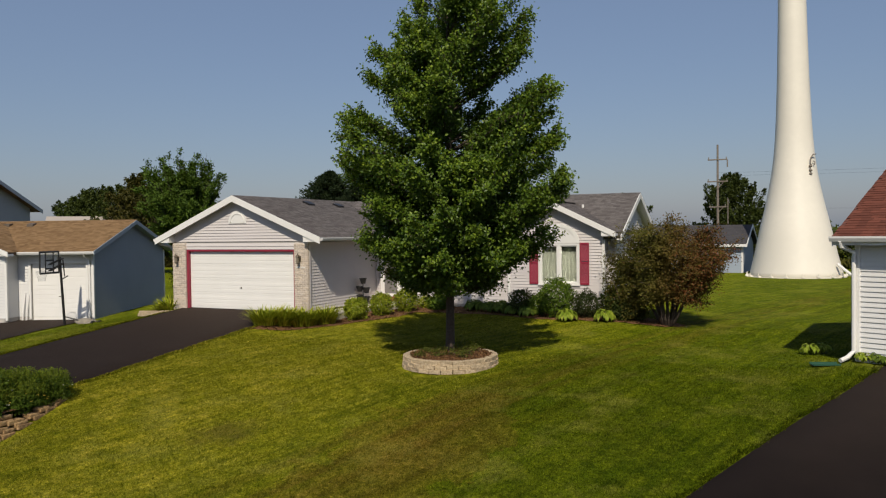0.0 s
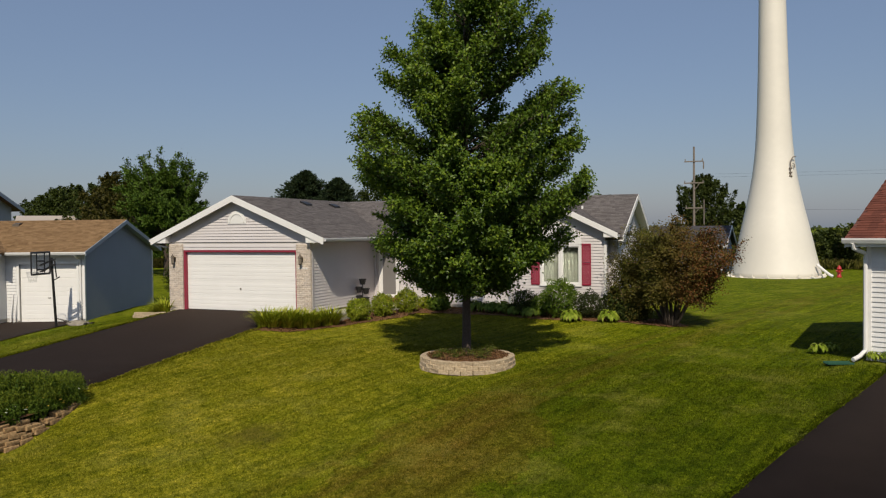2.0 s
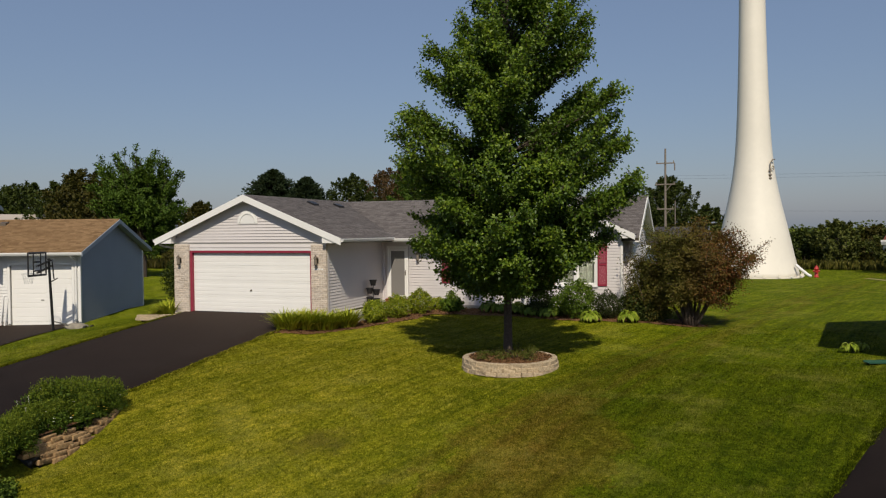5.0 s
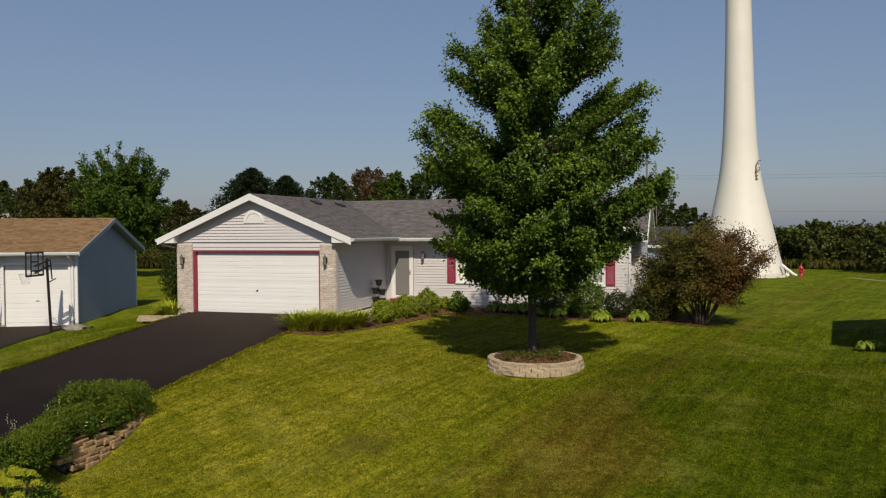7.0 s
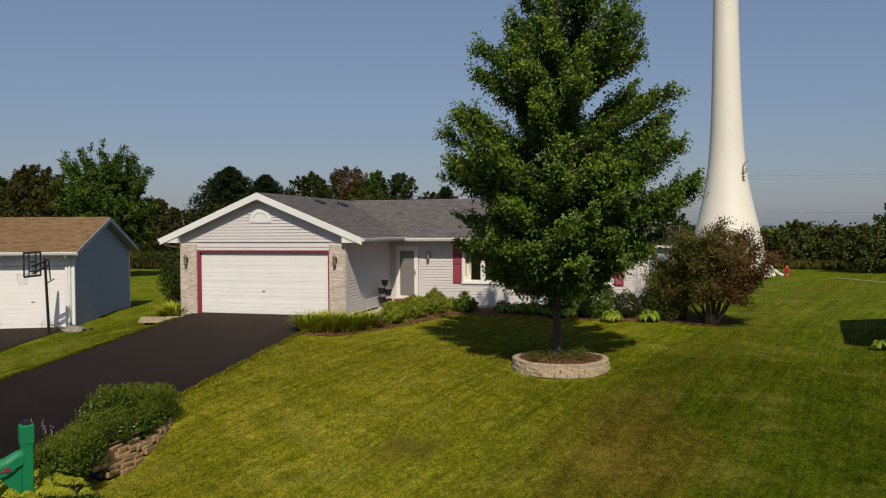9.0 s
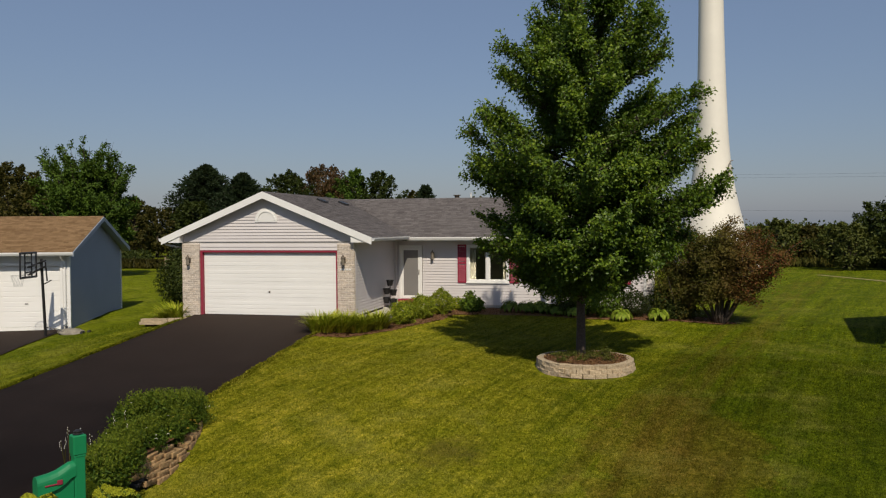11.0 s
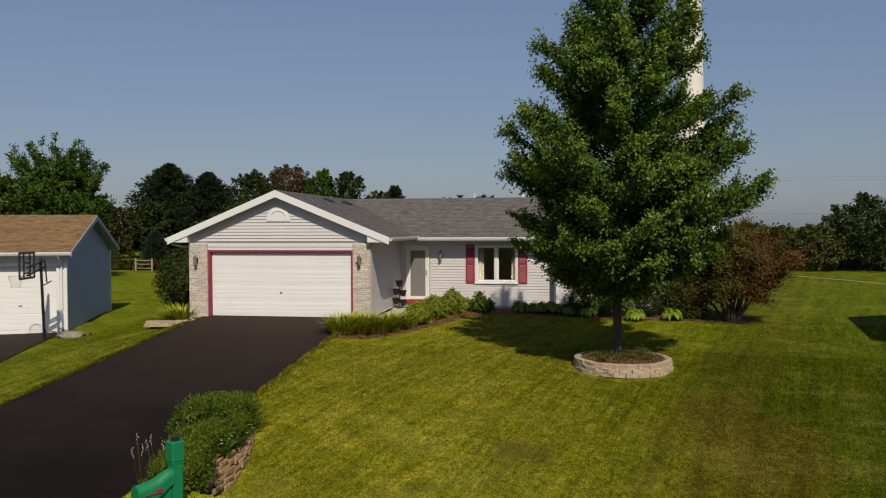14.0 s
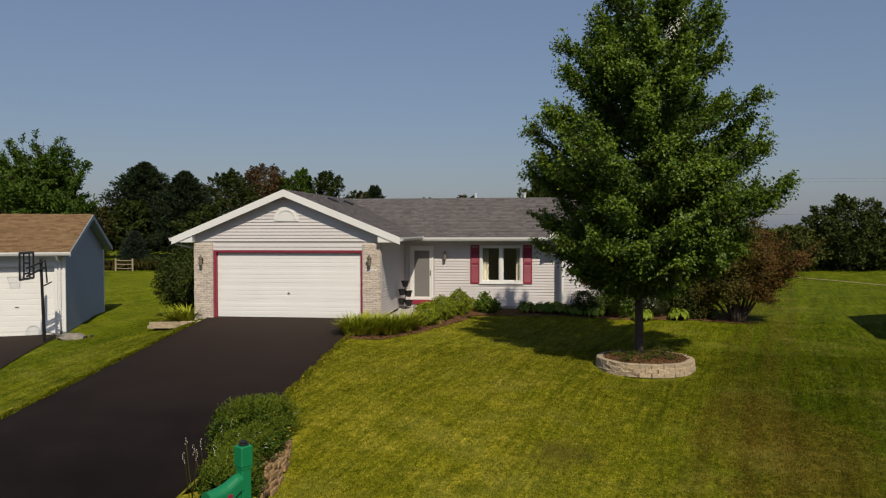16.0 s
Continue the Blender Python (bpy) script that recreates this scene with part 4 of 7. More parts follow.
for k in range(40):
    x = GPK + k * 0.328
    b.prism([(x, MR - 0.15, MZ - 0.05), (x, MR, MZ + 0.012), (x, MR + 0.15, MZ - 0.05), (x, MR + 0.15, MZ - 0.065), (x, MR - 0.15, MZ - 0.065)], (0.323, 0, 0.004))
part("ridge_cap", b, ROOFGREY, roof, kind="stuff")
b = Build()
roof_plane(b, (BE1, 3.75, 2.68), (BE1, 6.6, 2.68), (BPK, 6.6, BZP), (BPK, 3.75, BZP))
roof_plane(b, (BE0, 3.75, 2.68), (BE0, 6.6, 2.68), (BPK, 6.6, BZP), (BPK, 3.75, BZP))
roof = part("roof", b, ROOFGREY, house, "small grey shingle gable roof over the bay")
shingles(roof, (BE1, 3.75, 2.68), (BE1, 6.6, 2.68), (BPK, 3.75, BZP), TABGREY, lambda p: main_top(p) > p.z + 0.05, 0, 63)
shingles(roof, (BE0, 3.75, 2.68), (BE0, 6.6, 2.68), (BPK, 3.75, BZP), TABGREY, lambda p: main_top(p) > p.z + 0.05, 0, 64)

# roof vents and pipes
for x, y in ((2.95, 3.6), (3.05, 5.6)):
    z = GZP - (x - GPK) * slope_g
    b = Build()
    b.prism([(x - 0.17, y - 0.2, z + 0.02), (x + 0.2, y - 0.2, z - 0.12), (x + 0.2, y - 0.2, z + 0.01), (x - 0.1, y - 0.2, z + 0.13)], (0, 0.4, 0))
    part("roof_vent", b, BLACK, house, "low black roof vent")
for x, y, h, r in ((8.0, 7.45, 0.2, 0.03), (7.4, 7.5, 0.12, 0.1), (10.0, 7.45, 0.2, 0.05)):
    b = Build()
    b.tube([(x, y, MZ - 0.15), (x, y, MZ + h)], r, 10)
    b.tube([(x, y, MZ + h), (x, y, MZ + h + 0.03)], r * 1.6, 10)
    part("roof_pipe", b, BRONZE if r > 0.05 else WHITE, house, "short roof pipe with cap")
b = Build()
b.tube([(13.6, 6.2, 3.3), (13.6, 6.2, 3.72)], 0.045, 10)
part("roof_pipe", b, WHITE, house, "short roof pipe with cap")

# rake boards, returns, soffits, gutters
for xe in (EX0, EX1):
    b = Build()
    board(b, (xe, EY - 0.004, EAVE + 0.03), (GPK, EY - 0.004, GZP + 0.01), 0.23, 0.03, (0, -1))
    part("rake_board", b, WHITE, house)
for s, xe, xw in ((-1, EX0, GX0), (1, EX1, GX1)):
    zi = EAVE + abs(xw - xe) * slope_g
    b = Build()
    b.prism([(xe, EY, EAVE - 0.13), (xw, EY, EAVE - 0.13), (xw, EY, zi - 0.05), (xe, EY, EAVE - 0.02)], (0, 0.3, 0))
    part("eave_return", b, WHITE, house)
b = Build()
b.box((GX1, 0.0, EAVE - 0.13), (EX1, 4.05, EAVE - 0.115))
b.box((EX0, 0.0, EAVE - 0.13), (GX0, (MYB + 0.6), EAVE - 0.115))
b.box((GX1 - 0.0, 4.05, 2.425), (BX0, MY, 2.44))
for xe in (EX0, EX1):
    b.prism([(xe, EY, EAVE - 0.115), (GPK, EY, GZP - 0.135), (GPK, EY, GZP - 0.15), (xe, EY, EAVE - 0.13)], (0, 0.3, 0))
part("soffit", b, WHITE, house, "white vented soffit")
b = Build()
b.box((EX1 - 0.02, EY + 0.01, EAVE - 0.13), (EX1, 4.05, EAVE))
b.box((EX1 - 0.02, 4.03, 2.43), (BE0 + 0.1, 4.05, 2.56))
part("fascia", b, WHITE, house, "white fascia boards")
for ga, gb, go in (((EX1, EY, EAVE + 0.02), (EX1, 4.0, EAVE + 0.02), (1, 0)), ((EX0, MYB + 0.6, EAVE + 0.02), (EX0, EY, EAVE + 0.02), (-1, 0)), ((BE0 + 0.05, 4.05, 2.575), (EX1 + 0.02, 4.05, 2.575), (0, -1))):
    b = Build()
    gutter(b, ga, gb, go)
    part("gutter", b, WHITE, house, "white metal gutter")
b = Build()
b.tube([(EX0 - 0.02, -0.12, EAVE - 0.1), (EX0 + 0.06, -0.1, EAVE - 0.2), (GX0 - 0.28, 0.0, EAVE - 0.28), (GX0 - 0.13, 0.3, EAVE - 0.32), (GX0 - 0.1, 0.42, EAVE - 0.45), (GX0 - 0.1, 0.42, -0.05)], 0.035, 8)
part("downspout", b, SIDING, house, "narrow downspout")
for xe in (BE0, BE1):
    b = Build()
    board(b, (xe, 3.746, 2.69), (BPK, 3.746, BZP + 0.01), 0.2, 0.03, (0, -1))
    part("rake_board", b, WHITE, house)
b = Build()
b.prism([(BE1, 3.75, 2.55), (BX1, 3.75, 2.55), (BX1, 3.75, 2.86), (BE1, 3.75, 2.64)], (0, 0.3, 0))
b.prism([(BE0, 3.75, 2.55), (BX0, 3.75, 2.55), (BX0, 3.75, 2.86), (BE0, 3.75, 2.64)], (0, 0.3, 0))
for xe in (BE0, BE1):
    b.prism([(xe, 3.75, 2.565), (BPK, 3.75, BZP - 0.13), (BPK, 3.75, BZP - 0.145), (xe, 3.75, 2.55)], (0, 0.3, 0))
part("bay_soffit", b, WHITE, house)
for ye in (4.05, (MYB + 0.6)):
    b = Build()
    board(b, (MXE, ye, 2.57), (MXE, MR, MZ + 0.01), 0.2, 0.03, (1, 0))
    b.prism([(MXE, ye, 2.43), (MXE, MR, MZ - 0.135), (MXE, MR, MZ - 0.15), (MXE, ye, 2.415)], (-0.32, 0, 0))
    part("rake_board", b, WHITE, house)

# half-round vent on the garage gable
b = Build()
arc = [(2.41 + 0.41 * math.cos(a), -0.03, 3.2 + 0.42 * math.sin(a)) for a in np.linspace(0, math.pi, 25)]
b.prism([(2.82, -0.03, 3.16), *arc, (2.0, -0.03, 3.16)], (0, -0.025, 0))
vent = part("gable_vent", b, WHITE, house, "white half-round gable vent")
b = Build()
ring = [(2.41 + r * math.cos(a), -0.055, 3.21 + r * math.sin(a)) for r in (0.29, 0.33) for a in np.linspace(0, math.pi, 25)]
for i in range(24):
    b.prism([ring[i], ring[i + 1], ring[i + 26], ring[i + 25]], (0, -0.02, 0))
part("vent_ring", b, WHITE, vent)

for x, y, z, o in ((-0.46, -0.075, 1.86, (0, -1)), (5.2, -0.075, 1.88, (0, -1)), (7.06, MY - 0.02, 1.88, (0, -1))):
    coach_lamp(house, (x, y, z), o)
# number plaque drawn as plain bars
b = Build()
for k in range(4):
    b.box((5.05 + k * 0.1, -0.085, 1.55), (5.12 + k * 0.1, -0.078, 1.6), 0.002)
part("plaque_bars", b, WHITE, house, "row of small pale bars")

# front door
b = Build()
for x0, x1, z0, z1 in ((5.71, 5.79, 0.19, 2.26), (6.54, 6.62, 0.19, 2.26), (5.79, 6.54, 2.17, 2.26)):
    b.box((x0, MY - 0.05, z0), (x1, MY + 0.1, z1), 0.008)
front = part("front_door", b, WHITE, house, "white storm door with a grey screen")
b = Build()
for x0, x1, z0, z1 in ((5.79, 5.88, 0.2, 2.165), (6.46, 6.54, 0.2, 2.165), (5.88, 6.46, 2.07, 2.165), (5.88, 6.46, 0.2, 0.32)):
    b.box((x0, MY - 0.035, z0), (x1, MY + 0.01, z1), 0.006)
part("door_leaf", b, WHITE, front)
b = Build()
b.box((5.88, MY - 0.015, 0.32), (6.46, MY - 0.009, 2.07))
part("door_screen", b, SCREEN, front, "grey insect screen")
b = Build()
b.box((6.485, MY - 0.06, 1.12), (6.515, MY - 0.034, 1.32), 0.008)
b.tube([(6.5, MY - 0.055, 1.26), (6.5, MY - 0.09, 1.24), (6.5, MY - 0.085, 1.16)], 0.009, 6)
part("door_handle", b, BRONZE, front, "dark door handle")
b = Build()
b.box((5.68, MY - 0.16, 0.04), (6.66, MY + 0.1, 0.19), 0.01)
part("door_step", b, RED, house, "red painted door step")

casement(house, (8.38, MY), (9.98, MY), 0.86, 2.27, (0, -1))
for s0, s1 in ((8.02, 8.355), (10.0, 10.335)):
    shutter(house, s0, s1, 0.83, 2.29, MY - 0.022)
casement(house, (12.58, BY), (14.06, BY), 0.86, 2.3, (0, -1), blinds=True)
for s0, s1 in ((12.23, 12.555), (14.085, 14.41)):
    shutter(house, s0, s1, 0.86, 2.33, BY - 0.022)
b = Build()
arc = [(13.32 + 0.76 * math.cos(a), BY - 0.022, 2.31 + 0.68 * math.sin(a)) for a in np.linspace(0, math.pi, 29)]
b.prism(arc, (0, -0.022, 0))
for i in range(28):
    q = [(13.32 + r * math.cos(a), BY - 0.044, 2.31 + r * 0.9 * math.sin(a)) for r in (0.62, 0.76) for a in (math.pi * i / 28, math.pi * (i + 1) / 28)]
    b.prism([q[0], q[1], q[3], q[2]], (0, -0.02, 0))
part("window_arch", b, WHITE, house, "white arched panel over the window")
b = Build()
b.box((8.84, MY - 0.08, 0.1), (8.9, MY - 0.01, 0.17), 0.01)
b.tube([(8.87, MY - 0.03, 0.13), (8.87, MY - 0.11, 0.1)], 0.015, 6)
part("hose_tap", b, BRONZE, house, "small metal outside tap")
b = Build()
b.box((GX1 + 0.02, 3.98, 0.42), (GX1 + 0.07, 4.08, 0.56), 0.01)
part("outlet_box", b, SIDING, house, "small covered outlet box")
b = Build()
b.box((GX1 + 0.01, MY - 0.02, -0.4), (BX0, MY + 0.1, 0.0))
b.box((BX0 + 0.01, BY - 0.0, -0.4), (BX1, BY + 0.1, 0.0))
b.box((GX1 - 0.1, 0.1, -0.4), (GX1 + 0.0, MY, 0.03))
part("foundation", b, CONCRETE, house, "grey concrete foundation")
b = Build()
b.tube([(BX0 - 0.08, BY + 0.25, 2.4), (BX0 - 0.08, BY + 0.25, 0.1), (BX0 - 0.1, BY - 0.1, 0.0)], 0.035, 8)
part("downspout", b, WHITE, house, "white downspout by the bay")

# stoop and walk
b = Build()
b.box((5.53, 0.25, -0.4), (6.35, 3.0, -0.03), 0.02)
b.box((5.53, 3.01, -0.4), (7.05, MY - 0.17, 0.02), 0.02)
tagged(part("stoop", b, CONCRETE), "pale concrete stoop and walk along the garage wall", "stoop", kind="structure")


# neighbouring house with brown roof, turned about its near corner
NA = math.atan2(0.335, 0.942)
nb = thing("neighbour_house", "white house with blue-grey end wall and brown shingle roof", "house", pose(-5.7, 0.42, 0, 0, 0, math.degrees(NA)))
# local: x to the right along the front, y to the back; the near corner is the origin
b = Build()
slab(b, (-3.35, 0), (0, 0), -0.9, 2.05, (0, -1), [(0.6, 3.05, -0.9, 1.62)])
slab(b, (0, 0), (0, 6.25), -1.0, 2.05, (1, 0))
slab(b, (-12, 6.25), (0, 6.25), -1.0, 2.05, (0, 1))
b.prism([(0, 0, 2.05), (0, 6.25, 2.05), (0, 3.12, 3.3)], (-0.14, 0, 0))
slab(b, (-12, -0.75), (-3.35, -0.75), -0.9, 2.05, (0, -1))
slab(b, (-3.35, -0.75), (-3.35, 0), -0.9, 2.05, (1, 0))
b.prism([(-8.6, -0.75, 2.05), (-3.35, -0.75, 2.05), (-5.97, -0.75, 3.2)], (0, 0.14, 0))
nb_wall = part("wall", b, PLASTER, nb, "wall clad in white and blue-grey lapped boards")
siding(nb_wall, BLUESIDING, (0, 0), (0, 6.25), -0.85, gable_edge(6.25, 2.16, 3.3), (1, 0), lap=0.125, depth=0.055)
siding(nb_wall, WHITESIDING, (-3.35, 0), (0, 0), -0.6, flat_edge(3.35, 2.05), (0, -1), [(0.6, 3.05, -0.9, 1.62)], lap=0.125)
siding(nb_wall, WHITESIDING, (-3.35, -0.75), (-3.35, 0), -0.6, flat_edge(0.75, 2.05), (1, 0), lap=0.125)
siding(nb_wall, WHITESIDING, (-8.6, -0.75), (-3.35, -0.75), -0.6, gable_edge(5.25, 2.06, 3.15), (0, -1), lap=0.125)
b = Build()
for x, y in ((0.012, -0.012), (0.012, 6.262), (-3.338, -0.762)):
    b.box((x - 0.05, y - 0.05, -0.7), (x + 0.05, y + 0.05, 2.05), 0.01)
part("corner_trim", b, WHITE, nb, kind="stuff")
b = Build()
for x0, x1, z0, z1 in ((-2.85, -2.75, -0.7, 1.72), (-0.3, -0.2, -0.7, 1.72), (-2.75, -0.3, 1.62, 1.72)):
    b.box((x0, -0.05, z0), (x1, 0.08, z1), 0.01)
part("door_trim", b, WHITE, nb)
b = Build()
b.box((-2.745, 0.07, -0.95), (-0.305, 0.1, -0.63), 0.008)
gd = part("garage_door", b, DOORWHITE, nb, "white single garage door")
for i in range(4):
    b = Build()
    b.box((-2.745, 0.074, -0.625 + i * 0.56), (-0.305, 0.105, -0.066 + i * 0.56), 0.004)
    for j in range(3):
        zz = -0.6 + i * 0.56 + j * 0.18
        b.box((-2.73, 0.069, zz), (-0.32, 0.076, zz + 0.155), 0.004)
    part("door_section", b, DOORWHITE, gd)
b = Build()
b.box((-1.58, 0.048, 0.22), (-1.46, 0.07, 0.25), 0.004)
part("handle", b, BRONZE, gd)
b = Build()
roof_plane(b, (-12, -0.45, 2.13), (0.3, -0.45, 2.13), (0.3, 3.12, 3.45), (-12, 3.12, 3.45))
roof_plane(b, (-12, 6.7, 2.13), (0.3, 6.7, 2.13), (0.3, 3.12, 3.45), (-12, 3.12, 3.45))
roof_plane(b, (-3.0, -1.1, 2.13), (-3.0, 3.0, 2.13), (-5.97, 3.0, 3.4), (-5.97, -1.1, 3.4))
roof_plane(b, (-8.94, -1.1, 2.13), (-8.94, 3.0, 2.13), (-5.97, 3.0, 3.4), (-5.97, -1.1, 3.4))
roof = part("roof", b, ROOFBROWN, nb, "brown asphalt shingle roof")


def cross_top(p):
    return 3.4 - abs(p.x + 5.97) * 1.27 / 2.97 if p.y < 3.0 else 0


shingles(roof, (-8.9, -0.45, 2.13), (0.3, -0.45, 2.13), (-8.9, 3.12, 3.45), TABBROWN, lambda p: cross_top(p) > p.z + 0.04, 300, 65, 5.8)
shingles(roof, (-3.0, -1.1, 2.13), (-3.0, 3.0, 2.13), (-5.97, -1.1, 3.4), TABBROWN, lambda p: 2.13 + (p.y + 0.45) * 1.32 / 3.57 > p.z + 0.04, 0, 66)
for ye in (-0.45, 6.7):
    b = Build()
    board(b, (0.304, ye, 2.14), (0.304, 3.12, 3.46), 0.17, 0.03, (1, 0))
    b.prism([(0.3, ye, 2.0), (0.3, 3.12, 3.33), (0.3, 3.12, 3.31), (0.3, ye, 1.98)], (-0.3, 0, 0))
    part("rake_board", b, BLUETRIM, nb)
b = Build()
b.box((-3.3, -0.45, 1.98), (0.3, -0.43, 2.12))
b.box((-3.3, -0.43, 1.98), (0.0, 0, 1.995))
gutter(b, (0.3, -0.45, 2.13), (-3.1, -0.45, 2.13), (0, -1))
for xe in (-3.0, -8.94):
    board(b, (xe, -1.104, 2.14), (-5.97, -1.104, 3.41), 0.2, 0.03, (0, -1))
b.prism([(-3.0, -1.1, 1.98), (-3.35, -1.1, 1.98), (-3.35, -1.1, 2.2), (-3.0, -1.1, 2.06)], (0, 0.35, 0))
part("gutter", b, WHITE, nb, "white gutter and fascia")
b = Build()
b.tube([(-0.12, -0.5, 2.05), (-0.12, -0.4, 1.92), (-0.12, -0.06, 1.8), (-0.12, -0.06, -0.5), (-0.12, -0.25, -0.56)], 0.04, 8)
part("downspout", b, WHITE, nb, "white downspout")
coach_lamp(nb, (-3.75, -0.77, 1.2), (0, -1))
for x in (-4.6, -5.75):
    b = Build()
    b.prism([(x, 2.45, 3.17), (x, 2.8, 3.3), (x, 2.75, 3.38), (x, 2.48, 3.33)], (0.3, 0, 0))
    part("roof_vent", b, BRONZE, nb, "low brown roof vent")
b = Build()
b.box((-15.1, 2.6, 2.0), (-8.6, 8.6, 4.35))
b.prism([(-8.6, 2.6, 4.35), (-8.6, 8.6, 4.35), (-8.6, 5.6, 5.5)], (-6.5, 0, 0))
up = part("upper_storey", b, BLUESIDING, nb, "blue-grey upper storey")
siding(up, BLUESIDING, (-15.1, 2.59), (-8.6, 2.59), 2.4, flat_edge(6.5, 4.3), (0, -1), lap=0.125)
siding(up, BLUESIDING, (-8.6, 2.6), (-8.6, 8.6), 2.4, gable_edge(6.0, 4.35, 5.45), (1, 0), lap=0.125)
b = Build()
roof_plane(b, (-15.5, 2.1, 4.2), (-8.2, 2.1, 4.2), (-8.2, 5.6, 5.65), (-15.5, 5.6, 5.65))
roof_plane(b, (-15.5, 9.1, 4.2), (-8.2, 9.1, 4.2), (-8.2, 5.6, 5.65), (-15.5, 5.6, 5.65))
part("upper_roof", b, ROOFBROWN, up)
for ye in (2.1, 9.1):
    b = Build()
    board(b, (-8.196, ye, 4.21), (-8.196, 5.6, 5.66), 0.2, 0.03, (1, 0))
    part("upper_rake", b, BLUETRIM, up)

# neighbouring house with red roof
rn = thing("corner_house", "white-sided house with red shingle roof and corner downspout", "house", pose(21.82, -2.6, 0, 0, 0, -24))
b = Build()
slab(b, (0.42, 0.4), (9, 0.4), -0.7, 2.42, (0, -1))
slab(b, (0.42, 0.54), (0.42, 5.8), -0.7, 2.42, (-1, 0))
slab(b, (0.42, 5.8), (9, 5.8), -0.7, 2.42, (0, 1))
slab(b, (9, 0.54), (9, 5.66), -0.7, 2.42, (1, 0))
b.prism([(0.42, 0.4, 2.42), (0.42, 5.8, 2.42), (0.42, 3.1, 3.95)], (0.14, 0, 0))
b.prism([(8.86, 0.4, 2.42), (8.86, 5.8, 2.42), (8.86, 3.1, 3.95)], (0.14, 0, 0))
rn_wall = part("wall", b, PLASTER, rn, "wall clad in white lapped boards")
siding(rn_wall, WHITESIDING, (0.42, 0.4), (9, 0.4), -0.3, flat_edge(8.58, 2.42), (0, -1), lap=0.115)
siding(rn_wall, WHITESIDING, (0.42, 5.8), (0.42, 0.4), -0.3, gable_edge(5.4, 2.6, 3.95), (-1, 0), lap=0.115)
b = Build()
b.box((0.36, 0.35, -0.4), (0.47, 0.46, 2.42), 0.01)
part("corner_post", b, WHITE, rn)
b = Build()
roof_plane(b, (0, 0, 2.55), (9.4, 0, 2.55), (9.4, 3.1, 4.2), (0, 3.1, 4.2))
roof_plane(b, (0, 6.2, 2.55), (9.4, 6.2, 2.55), (9.4, 3.1, 4.2), (0, 3.1, 4.2))
roof = part("roof", b, ROOFRED, rn, "weathered red shingle roof")
shingles(roof, (0, 0, 2.55), (4.5, 0, 2.55), (0, 3.1, 4.2), TABRED, None, 300, 67)
b = Build()
b.box((0, 0.0, 2.36), (9.4, 0.02, 2.53))
b.box((0, 0.02, 2.38), (9.4, 0.4, 2.395))
gutter(b, (9.4, 0, 2.56), (-0.02, 0, 2.56), (0, -1), 0.12)
for ye in (0, 6.2):
    board(b, (0.02, ye, 2.47), (0.02, 3.1, 4.12), 0.14, 0.012, (-1, 0))
part("gutter", b, WHITE, rn, "white gutter and fascia")
b = Build()
b.tube([(0.2, -0.06, 2.46), (0.2, 0.0, 2.33), (0.36, 0.28, 2.2), (0.36, 0.3, 2.05), (0.36, 0.3, -0.05), (0.3, 0.12, -0.18), (0.24, -0.12, -0.24)], 0.05, 8)
part("downspout", b, WHITE, rn, "white downspout with a kicked-out foot")
gz = float(ground_z(21.72, -2.95)) + 0.012
b = Build()
b.prism([(-0.3, -0.12, 0.0), (0.3, -0.09, 0.0), (0.3, 0.09, 0.0), (-0.3, 0.12, 0.0)], (0, 0, 0.02))
b.box((-0.3, -0.13, 0.0), (0.3, -0.11, 0.05), 0.006)
b.box((-0.3, 0.11, 0.0), (0.3, 0.13, 0.05), 0.006)
spl = part("splash_block", b, painted("dark_green_plastic", (0.012, 0.075, 0.04), 0.6, 0.1, 4, 90))
spl.matrix_basis = pose(21.68, -2.98, gz, 0, 0, 20)
tagged(spl, "green plastic splash block below the downspout foot", "splash block")
coach_lamp(rn, (1.35, 0.38, 1.62), (0, -1))

# small outbuilding by the tower
ob2 = thing("outbuilding", "low pale-blue outbuilding with dark roof behind the lawn", "shed", pose(13.6, 36.5, -0.5, 0, 0, -4))
b = Build()
b.box((-4, 0, -0.2), (3.2, 5, 2.1))
b.prism([(3.2, 0, 2.1), (3.2, 5, 2.1), (3.2, 2.5, 3.3)], (-0.2, 0, 0))
siding(part("wall", b, PALEBLUE, ob2), PALEBLUE, (-4, -0.01), (3.2, -0.01), 0.0, flat_edge(7.2, 2.1), (0, -1), lap=0.2, depth=0.02)
b = Build()
roof_plane(b, (-4.4, -0.4, 2.1), (3.5, -0.4, 2.1), (3.5, 2.5, 3.5), (-4.4, 2.5, 3.5))
roof_plane(b, (-4.4, 5.4, 2.1), (3.5, 5.4, 2.1), (3.5, 2.5, 3.5), (-4.4, 2.5, 3.5))
part("roof", b, ROOFDARK, ob2, "dark shingle roof")
b = Build()
b.box((-4.4, -0.44, 1.93), (3.5, -0.4, 2.12))
for ye in (-0.4, 5.4):
    board(b, (3.504, ye, 2.12), (3.504, 2.5, 3.52), 0.2, 0.04, (1, 0))
b.box((3.1, -0.06, -0.2), (3.24, 0.05, 2.0))
part("trim", b, WHITE, ob2, "white trim")
b = Build()
b.box((1.6, -0.06, 1.0), (2.0, -0.02, 1.45), 0.01)
part("window", b, BLACK, ob2, "small dark window")

